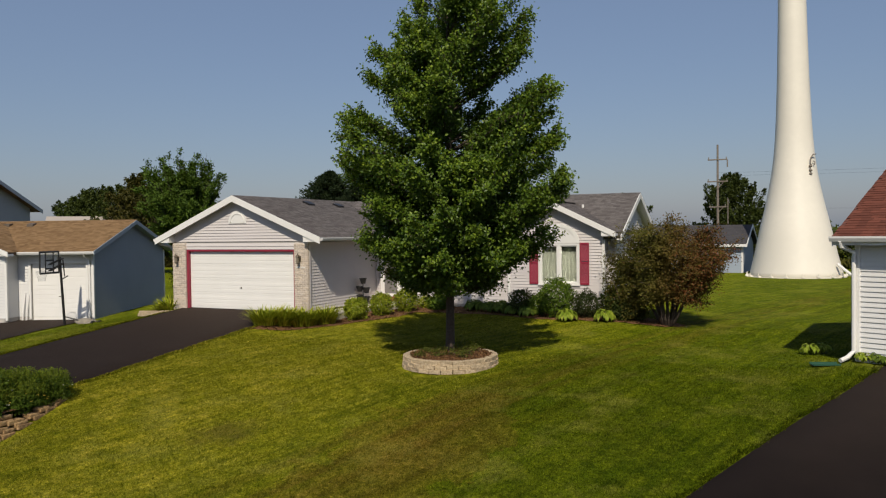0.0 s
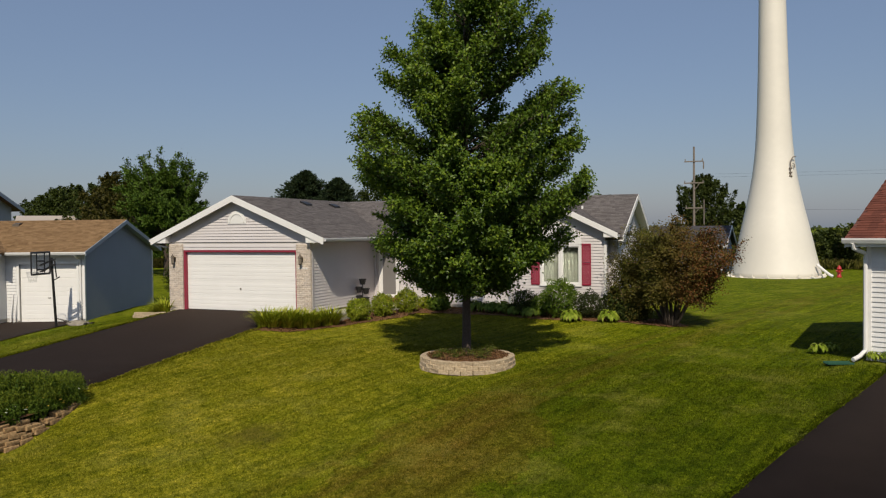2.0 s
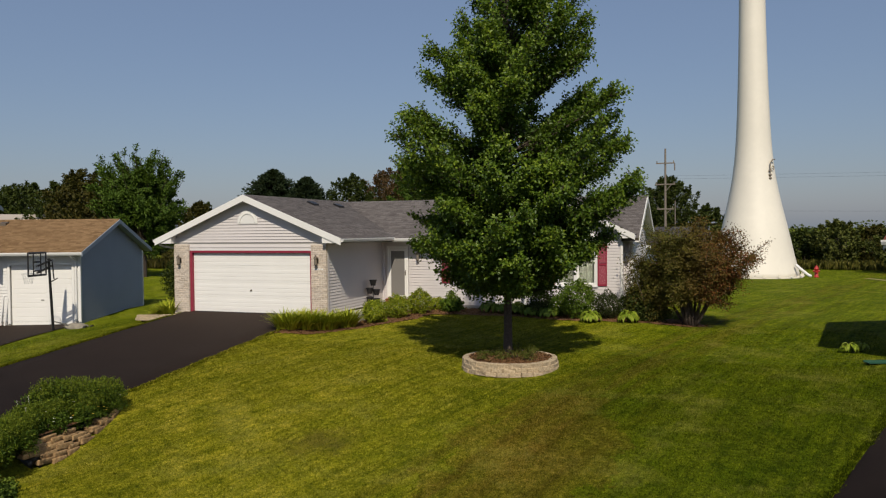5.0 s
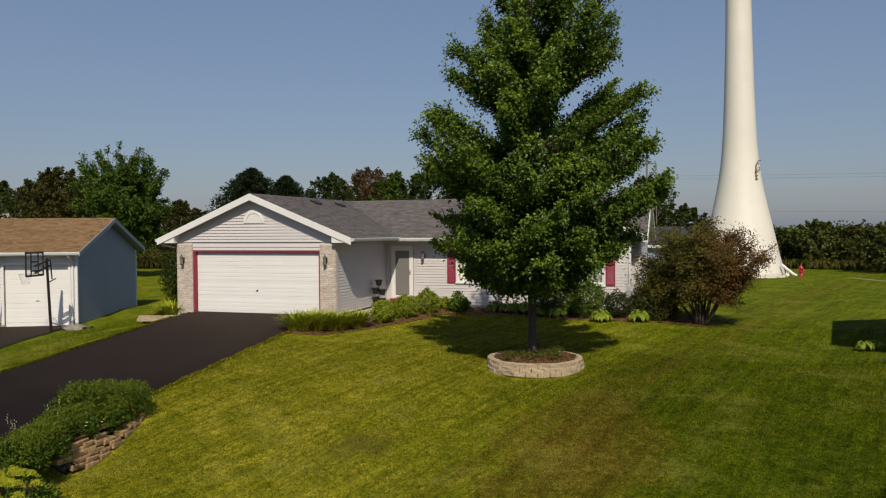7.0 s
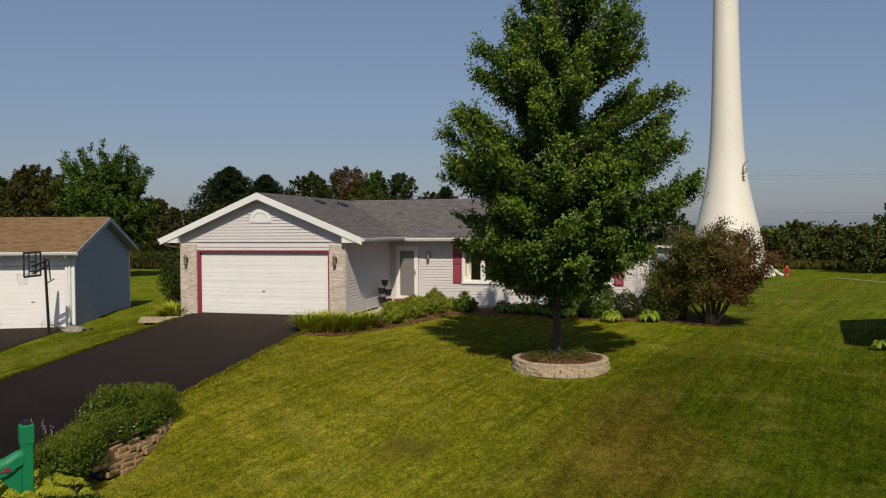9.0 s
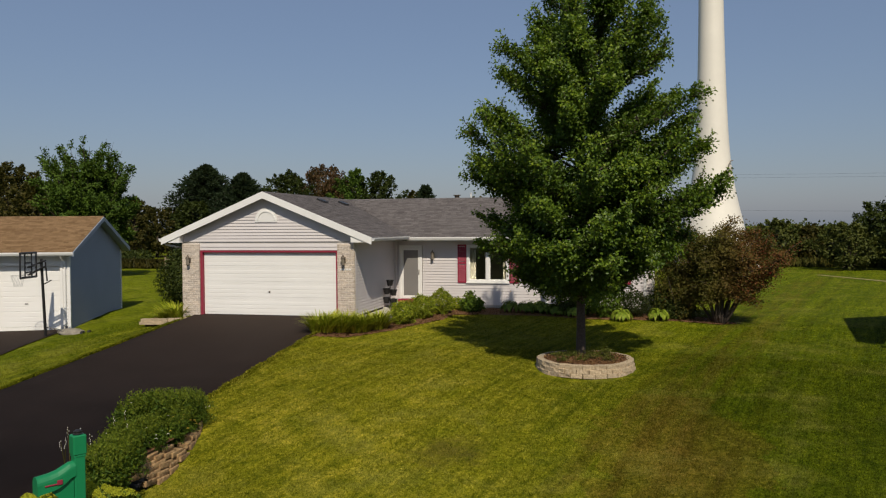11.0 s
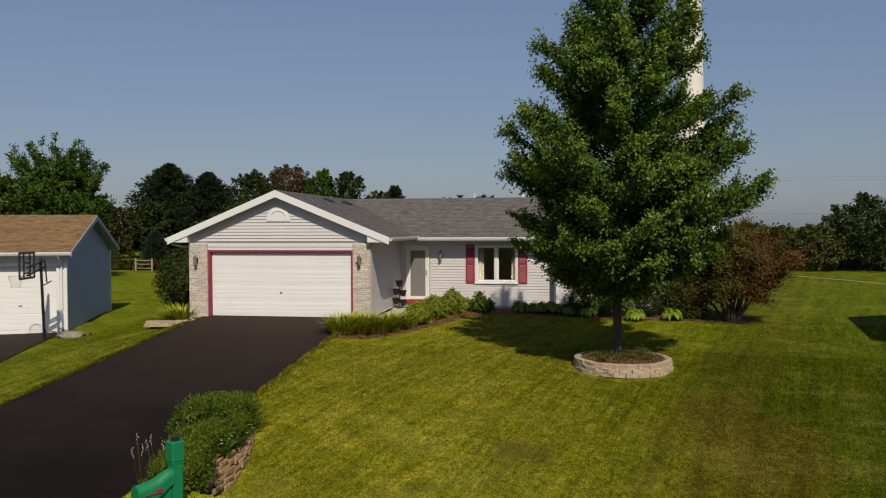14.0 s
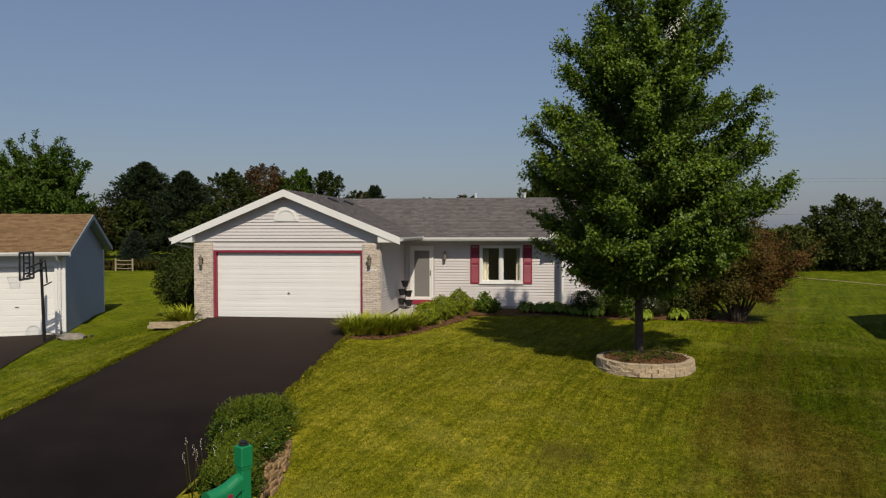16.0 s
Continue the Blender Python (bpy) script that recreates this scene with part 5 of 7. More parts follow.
# barn roof far behind the brown roof
barn = thing("barn", "distant low barn with pale metal roof", "barn", pose(-51, 37.7, -0.5, 0, 0, 48))
b = Build()
b.box((-3.6, -4, 0), (2.8, 4, 3.9))
b.prism([(2.8, -4, 3.9), (2.8, 4, 3.9), (2.8, 0, 5.1)], (-6.4, 0, 0))
part("walls", b, POLEWOOD, barn)
b = Build()
roof_plane(b, (-4, -4.6, 4.0), (3.2, -4.6, 4.0), (3.2, 0, 5.4), (-4, 0, 5.4), 0.2)
roof_plane(b, (-4, 4.6, 4.0), (3.2, 4.6, 4.0), (3.2, 0, 5.4), (-4, 0, 5.4), 0.2)
part("roof", b, PALEROOF, barn, "pale metal roof")


# ---- water tower ----
tower = thing("water_tower", "tall cream-painted steel water tower stem with flared base", "water tower", pose(20.28, 32.5, -0.41, 0, -0.6, 0))
prof = [(2.95, 0.0), (2.86, 0.35), (2.72, 0.9), (2.57, 1.5), (2.4, 2.3), (2.13, 3.5), (1.88, 4.6), (1.62, 5.8), (1.45, 6.7), (1.3, 7.8), (1.2, 8.9), (1.12, 10.2), (1.06, 11.6), (1.0, 13.2), (0.95, 15), (0.9, 17), (0.86, 19.5), (0.84, 22), (0.84, 27)]
b = Build()
b.lathe([(r * (0.945 if z > 4 else 0.955), z * 0.985) for r, z in prof], (0, 0, 0), 72)
stem = part("stem", b, TOWERPAINT, tower, smooth=True)
b = Build()
b.lathe([(2.98, -0.15), (2.98, 0.05), (2.9, 0.06), (2.8, 0.06)], (0, 0, 0), 72)
part("base_ring", b, TOWERPAINT, tower)
for k in range(20):
    a = 2 * math.pi * (k + 0.5) / 20
    b = Build()
    m = Matrix.Rotation(a, 4, "Z")
    b.box((2.8, -0.09, 0.04), (3.04, 0.09, 0.14), 0.01, m)
    b.tube([m @ Vector((2.96, 0, 0.1)), m @ Vector((2.96, 0, 0.3))], 0.03, 6)
    part("anchor_bolt", b, TOWERPAINT, tower)
b = Build()
b.tube([(2.4, -1.42, 0.85), (2.75, -1.6, 0.52), (3.12, -1.8, 0.2), (3.28, -1.86, 0.13)], 0.09, 10)
part("overflow_pipe", b, WHITE, tower, "white overflow pipe")
b = Build()
b.tube([(1.27, -0.62, 7.75), (1.12, -0.85, 7.72), (0.98, -1.0, 7.5), (0.95, -1.02, 7.2), (1.0, -1.0, 7.05)], 0.035, 8)
b.tube([(1.1, -0.86, 7.3), (1.2, -0.75, 7.25), (1.18, -0.8, 7.05)], 0.03, 8)
for z in (6.98, 6.72, 6.5):
    b.tube([(0.88, -1.08, z), (1.04, -1.0, z)], 0.06, 10)
b.tube([(0.96, -1.04, 7.1), (0.96, -1.04, 6.45)], 0.025, 6)
part("antenna_bracket", b, POLEWOOD, tower, "rusty bracket with small antennas")

# hydrant
hyd = thing("fire_hydrant", "red fire hydrant standing in the grass", "hydrant", pose(24.0, 32.2, float(ground_z(24, 32.2))))
b = Build()
b.lathe([(0.17, 0), (0.17, 0.05), (0.12, 0.06), (0.11, 0.5), (0.15, 0.52), (0.15, 0.58), (0.12, 0.6), (0.1, 0.68), (0.05, 0.73), (0.03, 0.78)], (0, 0, 0), 16)
part("barrel", b, HYDRANTRED, hyd, smooth=True)
for s in (-1, 1):
    b = Build()
    b.tube([(s * 0.08, 0, 0.42), (s * 0.2, 0, 0.42)], 0.06, 10)
    part("outlet_cap", b, HYDRANTRED, hyd)
b = Build()
b.tube([(0, -0.08, 0.38), (0, -0.22, 0.38)], 0.075, 10)
part("pumper_cap", b, HYDRANTRED, hyd)

# utility pole with wires
up = thing("utility_pole", "weathered wooden utility pole with two crossarms", "utility pole", pose(12.9, 56.7, -0.5))
b = Build()
b.tube([(0, 0, 0), (0, 0, 11.3)], [0.14, 0.09], 10)
part("pole", b, POLEWOOD, up)
for z, w in ((9.85, 0.9), (7.75, 0.95), (5.3, 0.8)):
    b = Build()
    b.box((-w, -0.16, z - 0.06), (w, -0.06, z + 0.06), 0.01)
    arm = part("crossarm", b, POLEWOOD, up)
    for k in range(3):
        b = Build()
        b.lathe([(0.03, 0), (0.06, 0.05), (0.03, 0.1), (0.06, 0.15), (0.02, 0.2)], (-w + 0.1 + k * (w - 0.1), -0.11, z + 0.06), 8)
        part("insulator", b, ROCK, arm)
b = Build()
b.tube([(0.9, -0.11, 9.8), (0.9, -0.11, 9.1)], 0.06, 8)
part("cutout", b, POLEWOOD, up)
b = Build()
b.tube([(0.95, -0.3, 3.2), (0.95, -0.3, 6.1)], 0.05, 8)
part("riser", b, POLEWOOD, up)
for p, q in (((0, -0.1, 7.0), (0.55, -0.11, 7.7)), ((0, -0.1, 4.7), (0.5, -0.11, 5.25))):
    b = Build()
    b.tube([p, q], 0.038, 6)
    part("brace", b, POLEWOOD, up)
for z, name in ((8.6, "overhead_wire"), (8.3, "overhead_wire"), (5.2, "overhead_wire")):
    b = Build()
    b.tube([(13 + k * 8.5, 56.6 - k * 1.6, z - 0.5 + 0.018 * (k - 7) ** 2 - 0.9) for k in range(15)], 0.005, 4)
    tagged(part(name, b, BLACK), "thin dark overhead wire across the sky", "wire", "overhead wires")
# pasture fence section
fc = thing("fence_section", "short weathered rail fence section at the field edge", "fence", pose(-22.4, 32.6, float(ground_z(-22.4, 32.6)), 0, 0, -3))
for x in (0, 1.45):
    b = Build()
    b.box((x - 0.055, -0.055, -0.1), (x + 0.055, 0.055, 1.0), 0.015)
    part("post", b, FENCEWOOD, fc)
for z in (0.24, 0.56, 0.86):
    b = Build()
    b.tube([(0.05, 0, z), (0.5, 0, z - 0.025), (0.95, 0, z - 0.025), (1.4, 0, z)], 0.032, 6)
    part("rail", b, FENCEWOOD, fc)


# ---- maple in its ring of blocks ----
def limb(b, p, d, length, r0, rng, segs=6, lift=0.25, sides=6, wob=0.06):
    """A bent, tapering limb; returns its points."""
    p, d = Vector(p), Vector(d).normalized()
    pts, rad = [p.copy()], [r0]
    for i in range(segs):
        d = (d + Vector((rng.uniform(-wob, wob), rng.uniform(-wob, wob), lift / segs + rng.uniform(-wob, wob)))).normalized()
        p = p + d * (length / segs)
        pts.append(p.copy())
        rad.append(r0 * (1 - (i + 1) / segs) + 0.006)
    b.tube(pts, rad, sides)
    return pts


TX, TY, TZ = 13.1, -4.55, -0.42
CROWN_Z = [1.5, 1.8, 2.25, 2.85, 3.4, 4.15, 4.85, 5.65, 6.3, 7.05, 7.75, 8.35, 8.9, 9.4, 9.8]
CROWN_W = [0.5, 1.1, 1.85, 2.4, 2.45, 2.5, 2.65, 2.65, 2.2, 1.75, 1.7, 1.45, 1.2, 0.75, 0.3]
CROWN_E = [0.6, 1.5, 2.3, 2.65, 2.85, 3.05, 3.2, 2.85, 2.85, 2.6, 1.85, 1.5, 1.25, 0.8, 0.3]


def crown_reach(az, z):
    """How far the crown spreads towards az at a height: fuller on the east side."""
    w, e = float(np.interp(z, CROWN_Z, CROWN_W)), float(np.interp(z, CROWN_Z, CROWN_E))
    k = math.cos(az - 0.25)
    return e * k * k + (w + e) / 2 * (1 - k * k) if k > 0 else w * k * k + (w + e) / 2 * (1 - k * k)


def crown_gap(x, y, z):
    """The open forks between the leader and the side limbs."""
    s = 0.98 * x + 0.2 * y + 0.1 * np.sin(7 * z + 3 * y)
    lo = np.interp(s, [0.4, 0.75, 1.25, 1.6, 1.9, 2.6], [6.0, 5.9, 6.3, 6.85, 7.3, 7.7])
    hi = np.interp(s, [0.4, 0.6, 1.4, 1.8, 2.6], [6.1, 6.37, 7.2, 7.6, 8.05])
    fork = (s > 0.42) & (s < 1.4) & (z > lo) & (z < hi) & (y > -1.6) & (y < 1.1)
    t = s + 1.0 + 0.35 * (z - 5.95)
    return fork | ((t / 0.17) ** 2 + ((z - 5.95) / 0.42) ** 2 < 1)


def maple_face(p):
    """Leaves lie open to the sky and outwards."""
    out = p * np.array([1, 1, 0.0])
    out /= np.linalg.norm(out, axis=1, keepdims=True) + 0.3
    return out * 0.8 + np.array([0, 0, 0.8])


def maple():
    rng = random.Random(11)
    nr = np.random.default_rng(11)
    tree = thing("maple_tree", "young maple tree with dense dark green crown in a block ring", "tree", pose(TX, TY, TZ))
    b = Build()
    trunk = [(0, 0, -0.1), (0.0, 0, 0.15), (0.01, 0, 0.8), (0.0, 0.02, 1.6), (0.03, 0, 3.0), (0.0, 0.03, 4.8), (0.06, 0, 6.8), (0.02, 0.02, 8.2), (0.05, 0, 9.5)]
    b.tube(trunk, [0.19, 0.125, 0.108, 0.102, 0.092, 0.075, 0.055, 0.035, 0.012], 12)
    part("trunk", b, BARK, tree, "grey-brown trunk", True)
    wood = Build()
    P, D, S, T = [], [], [], []

    def tuft(c, d, n, spread, size, tip=0.0):
        c, d = np.array(c), np.array(d)
        q = c + nr.normal(size=(n, 3)) * spread * np.array([1, 1, 0.75])
        P.append(q)
        D.append(d * 0.8 + nr.normal(size=(n, 3)) * 0.7 + np.array([0, 0, -0.12]))
        S.append(nr.uniform(0.7, 1.25, n) * size)
        T.append(nr.uniform(0, 1, n) < tip)

    def inside(p, slack):
        r = math.hypot(p.x, p.y)
        return r < crown_reach(math.atan2(p.y, p.x), p.z) * slack

    # towards, height of the tip, reach: the limbs that stand out of the crown
    long_limbs = ((-0.29, 4.35, 3.2), (-0.2, 4.0, 3.0), (-0.4, 3.8, 2.9), (-0.1, 5.1, 2.7), (0.0, 7.45, 1.75), (0.1, 8.8, 1.6), (0.35, 8.35, 1.75), (0.7, 8.0, 1.8), (-0.5, 8.2, 1.7), (-0.3, 6.9, 2.3), (-0.15, 6.4, 2.6), (0.5, 6.6, 2.5), (3.35, 5.6, 2.55), (3.6, 6.0, 2.3), (3.2, 4.6, 2.5), (3.5, 7.0, 1.8), (3.3, 7.7, 1.7))
    N = 182
    heights = [1.75 + 7.95 * ((k + 0.5) / N) ** 1.12 for k in range(N)]
    rng.shuffle(heights)
    for i in range(N + len(long_limbs)):
        az = i * 2.399963 + rng.uniform(-0.3, 0.3)
        zt = heights[i % N]
        if i >= N:
            az, zt = long_limbs[i - N][:2]
        lump = 0.82 + 0.09 * math.sin(3 * az + 1.7 * zt) + rng.uniform(-0.2, 0.13)
        reach = max(0.2, crown_reach(az, zt) * lump)
        if i >= N:
            reach = long_limbs[i - N][2]
        up = 0.05 + 0.085 * zt + 0.05 * max(0.0, zt - 6) + rng.uniform(-0.08, 0.1)
        z0 = max(1.45, zt - reach * up)
        tip = Vector((reach * math.cos(az), reach * math.sin(az), zt))
        root = Vector((0.02, 0, z0))
        bow = Vector((tip.x * 0.55, tip.y * 0.55, z0 + (zt - z0) * 0.42 + rng.uniform(-0.06, 0.1)))
        pts = []
        for k in range(8):
            f = k / 7
            q = root * (1 - f) ** 2 + bow * 2 * f * (1 - f) + tip * f * f
            pts.append(q + Vector((rng.uniform(-0.04, 0.04), rng.uniform(-0.04, 0.04), rng.uniform(-0.03, 0.03))) * (f > 0))
        if any(crown_gap(q.x, q.y, q.z) for q in pts[3:]):
            continue
        wood.tube(pts, [(0.012 + 0.011 * reach) * (1 - k / 7.4) for k in range(8)], 5)
        for k in range(1, 8):
            f = k / 7
            if reach * f < 0.35:
                continue
            for s in range(5 if reach > 1.6 else 3):
                a2 = az + rng.uniform(-1.25, 1.25) * (1 - 0.35 * f)
                d2 = Vector((math.cos(a2), math.sin(a2), rng.uniform(-0.05, 0.75) + 0.08 * max(0, zt - 5)))
                l2 = 0.24 + 0.34 * (1 - f) * reach / 3 + rng.uniform(0, 0.24)
                end = pts[k] + d2.normalized() * l2
                if (i < N and not inside(end, 1.0)) or crown_gap(end.x, end.y, end.z):
                    continue
                tw = limb(wood, pts[k], d2, l2, 0.01, rng, 3, 0.12, 4, 0.1)
                for j in range(1, 4):
                    # share of lighter leaves grows outwards and upwards; sunlight put into their colour
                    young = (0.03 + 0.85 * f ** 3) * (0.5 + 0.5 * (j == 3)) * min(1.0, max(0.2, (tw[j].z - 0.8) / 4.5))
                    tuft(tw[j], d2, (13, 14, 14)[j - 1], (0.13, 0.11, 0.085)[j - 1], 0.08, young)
            if 0.2 < f < 0.8:
                tuft(pts[k], tip - root, 11, 0.24, 0.08)
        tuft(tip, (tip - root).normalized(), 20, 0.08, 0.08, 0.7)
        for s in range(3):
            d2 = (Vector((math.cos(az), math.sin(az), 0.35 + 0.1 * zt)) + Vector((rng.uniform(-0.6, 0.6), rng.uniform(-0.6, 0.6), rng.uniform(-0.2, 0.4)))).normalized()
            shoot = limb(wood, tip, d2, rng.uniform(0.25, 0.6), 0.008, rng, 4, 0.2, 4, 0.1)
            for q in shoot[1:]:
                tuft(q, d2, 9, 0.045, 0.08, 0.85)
    part("branchwork", wood, BARK, tree, smooth=True, kind="stuff")
    P2, D2, S2, T2 = np.concatenate(P), np.concatenate(D), np.concatenate(S), np.concatenate(T)
    ok = P2[:, 2] > 1.5 - 0.2 * smooth01(1.0, 2.0, np.hypot(P2[:, 0], P2[:, 1]))
    ok &= ~crown_gap(P2[:, 0], P2[:, 1], P2[:, 2]) | (nr.uniform(0, 1, len(P2)) < 0.06)
    for name, sel, mat, lab in (("crown", ok & ~T2, MAPLE, "dense dark green leaves"), ("young_leaves", ok & T2, MAPLETIP, "lighter leaves at the shoot tips, sunlit tone in their colour")):
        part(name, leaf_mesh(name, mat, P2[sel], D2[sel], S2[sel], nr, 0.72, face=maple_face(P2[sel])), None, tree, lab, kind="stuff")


maple()

ring = thing("planter_ring", "round raised bed of three courses of tan concrete blocks", "planter", pose(TX + 0.12, TY - 0.25, 0))
rng = random.Random(5)
RR = 1.12
base = [(-0.3, -0.4), (-0.2, -0.3)]
block_meshes = []
for k in range(6):
    b = Build()
    bm = bmesh.new()
    bmesh.ops.create_cube(bm, size=1)
    for q in bm.verts:
        q.co = Vector((q.co.x * 0.277 * (0.9 if q.co.y < 0 else 1), q.co.y * 0.17, q.co.z * 0.1))
    bmesh.ops.bevel(bm, geom=bm.edges[:], offset=0.011, segments=2, affect="EDGES", profile=0.6)
    for q in bm.verts:
        q.co += Vector((rng.uniform(-0.003, 0.003), rng.uniform(-0.014, 0.008), rng.uniform(-0.005, 0.005)))
    bm.verts.index_update()
    b.v = [tuple(q.co) for q in bm.verts]
    b.f = [tuple(q.index for q in f.verts) for f in bm.faces]
    bm.free()
    block_meshes.append(b.mesh("block", BLOCK, False))
for c in range(3):
    n = 26
    for k in range(n):
        a = 2 * math.pi * (k + 0.5 * c) / n
        r = RR - 0.014 * c + rng.uniform(-0.008, 0.008)
        ob = new("block", block_meshes[rng.randrange(6)])
        ob.parent = ring
        ob.matrix_basis = pose(r * math.cos(a), r * math.sin(a), -0.545 + c * 0.099 + rng.uniform(-0.003, 0.003), 0, 0, math.degrees(a) + 90 + 180 + rng.uniform(-2, 2))
b = Build()
nr = np.random.default_rng(7)
rs, an = 8, 28
b.v.append((0, 0, -0.24))
for i in range(1, rs + 1):
    for j in range(an):
        a = 2 * math.pi * j / an
        r = (RR - 0.08) * i / rs
        b.v.append((r * math.cos(a), r * math.sin(a), -0.25 - 0.05 * (i / rs) ** 2 + nr.uniform(-0.012, 0.012)))
for j in range(an):
    b.f.append((0, 1 + j, 1 + (j + 1) % an))
for i in range(rs - 1):
    for j in range(an):
        p, q = 1 + i * an + j, 1 + i * an + (j + 1) % an
        b.f.append((p, p + an, q + an, q))
part("mulch", b, MULCH, ring, "dark bark mulch")


def chips(parent, x, y, z, seed, size=0.05):
    """Loose bark chips lying on mulch."""
    nr = np.random.default_rng(seed)
    n = len(x)
    p = np.stack([x, y, z + nr.uniform(0.0, 0.02, n)], -1)
    d = nr.normal(size=(n, 3)) * np.array([1, 1, 0.3])
    part("chip_layer", leaf_mesh("chip_layer", CHIPS, p, d, nr.uniform(0.5, 1.4, n) * size, nr, 0.5, 0.05, face=np.tile(np.array([[0, 0, 1.0]]), (n, 1))), None, parent, kind="stuff")


nr = np.random.default_rng(71)
cr, ca = (RR - 0.09) * np.sqrt(nr.uniform(0, 1, 2600)), nr.uniform(0, 6.283, 2600)
chips(ring, cr * np.cos(ca), cr * np.sin(ca), -0.25 - 0.05 * (cr / RR) ** 2, 72)


# ---- shrubs and border plants ----
def shrub(name, label, at, rad, n, size, mat, seed, lump=0.18, stems=7, width=0.6, group="border shrubs", cat="shrub", shell=0.5):
    n = int(n * 1.35)
    nr = np.random.default_rng(seed)
    rng = random.Random(seed)
    z0 = float(ground_z(at[0], at[1])) if len(at) < 3 else at[2]
    ob = thing(name, label, cat, pose(at[0], at[1], z0), group)
    rx, ry, rz = rad
    b = Build()
    for k in range(stems):
        a = 2 * math.pi * k / stems + rng.uniform(-0.4, 0.4)
        limb(b, (0.04 * math.cos(a), 0.04 * math.sin(a), -0.05), (math.cos(a) * 0.6, math.sin(a) * 0.6, 1), rz * 1.5, 0.018, rng, 5, 0.2, 5, 0.12)
    part("stem", b, BARK, ob, kind="stuff")
    v = nr.normal(size=(n, 3))
    v /= np.linalg.norm(v, axis=1, keepdims=True)
    ph = nr.uniform(0, 6.28, 6)
    bumps = 1 + lump * (np.sin(4 * v[:, 0] + ph[0]) * np.sin(5 * v[:, 1] + ph[1]) + 0.6 * np.sin(9 * v[:, 2] + ph[2]) * np.sin(8 * v[:, 0] + ph[3]))
    r = (shell + (1 - shell) * nr.uniform(0, 1, n) ** 0.5) * bumps
    p = v * r[:, None] * np.array([rx, ry, rz]) + np.array([0, 0, rz * 0.98])
    keep = p[:, 2] > 0.02
    d = v * 0.35 + nr.normal(size=(n, 3)) * 0.7 + np.array([0, 0, 0.1])
    face = v + np.array([0, 0, 0.4])
    part("foliage", leaf_mesh("foliage", mat, p[keep], d[keep], (nr.uniform(0.7, 1.3, n) * size)[keep], nr, width, face=face[keep]), None, ob, kind="stuff")
    return ob


def strap_clump(name, label, at, n, length, mat, seed, arch=0.9, width=0.022, group="border plants", cat="plant", spread=0.12, lean=(0.15, 0.75)):
    """Arching strap leaves from one crown."""
    rng = random.Random(seed)
    ob = thing(name, label, cat, pose(at[0], at[1], float(ground_z(at[0], at[1])) + 0.02), group)
    b = Build()
    for k in range(n):
        a = rng.uniform(0, 2 * math.pi)
        o = rng.uniform(0, spread)
        L = length * rng.uniform(0.6, 1.1)
        el = math.pi / 2 - rng.uniform(*lean)
        p = Vector((o * math.cos(a), o * math.sin(a), 0))
        side = Vector((-math.sin(a), math.cos(a), 0))
        k0 = len(b.v)
        seg = 5
        for i in range(seg + 1):
            f = i / seg
            w = width * (1 - f ** 2.2) * (0.6 + 0.8 * min(1, f * 3)) + 0.002
            lift = Vector((0, 0, 0.15 * w))
            b.v += [tuple(p - side * w + lift), tuple(p), tuple(p + side * w + lift)]
            e = el - arch * f * rng.uniform(0.85, 1.2)
            p = p + Vector((math.cos(a) * math.cos(e), math.sin(a) * math.cos(e), math.sin(e))) * (L / seg)
        for i in range(seg):
            q = k0 + 3 * i
            b.f += [(q, q + 1, q + 4, q + 3), (q + 1, q + 2, q + 5, q + 4)]
    part("leaves", b, mat, ob, smooth=True, kind="stuff")
    return ob


def bed(name, pts, label, rise=0.022, step=0.09):
    """Mulch over a stretch of ground inside a polygon."""
    xs = [p[0] for p in pts]
    ys = [p[1] for p in pts]

    def inside(x, y):
        c = False
        for (x0, y0), (x1, y1) in zip(pts, pts[1:] + pts[:1]):
            if (y0 > y) != (y1 > y) and x < (x1 - x0) * (y - y0) / (y1 - y0) + x0:
                c = not c
        return c
    b = Build()
    idx = {}
    nx, ny = int((max(xs) - min(xs)) / step) + 1, int((max(ys) - min(ys)) / step) + 1
    for j in range(ny):
        for i in range(nx):
            cx, cy = min(xs) + (i + 0.5) * step, min(ys) + (j + 0.5) * step
            if inside(cx, cy):
                f = []
                for a, c in ((i, j), (i + 1, j), (i + 1, j + 1), (i, j + 1)):
                    if (a, c) not in idx:
                        x, y = min(xs) + a * step, min(ys) + c * step
                        w = 0.12 * noise.noise((x * 1.3, y * 1.3, 0)) + 0.04 * noise.noise((x * 6, y * 6, 5))
                        idx[(a, c)] = len(b.v)
                        b.v.append((x + w, y + w, float(ground_z(x, y)) + rise + 0.025 * noise.noise((x * 5, y * 5, 3))))
                    f.append(idx[(a, c)])
                b.f.append(tuple(f))
    ob = tagged(part(name, b, MULCH, smooth=True), label, "flower bed", kind="structure")
    nr = np.random.default_rng(73)
    x, y = nr.uniform(min(xs), max(xs), 34000), nr.uniform(min(ys), max(ys), 34000)
    ok = np.array([inside(p, q) for p, q in zip(x, y)])
    chips(ob, x[ok], y[ok], ground_z(x[ok], y[ok]) + rise, 74)
    return ob


bed("flower_bed", [(5.02, -2.7), (5.9, -2.1), (6.9, -0.6), (8.0, 1.6), (8.3, 2.9), (11.0, 3.0), (13.0, 2.55), (15.6, 2.55), (17.2, 2.35), (17.8, 2.8), (17.2, 3.6), (15.2, 3.6), (15.0, 4.0), (11.5, 4.0), (11.4, 4.6), (7.1, 4.6), (7.1, 2.9), (6.4, 2.8), (6.4, 0.2), (5.6, 0.1), (5.4, -0.5), (5.02, -0.6)], "dark mulch border along the front of the house")

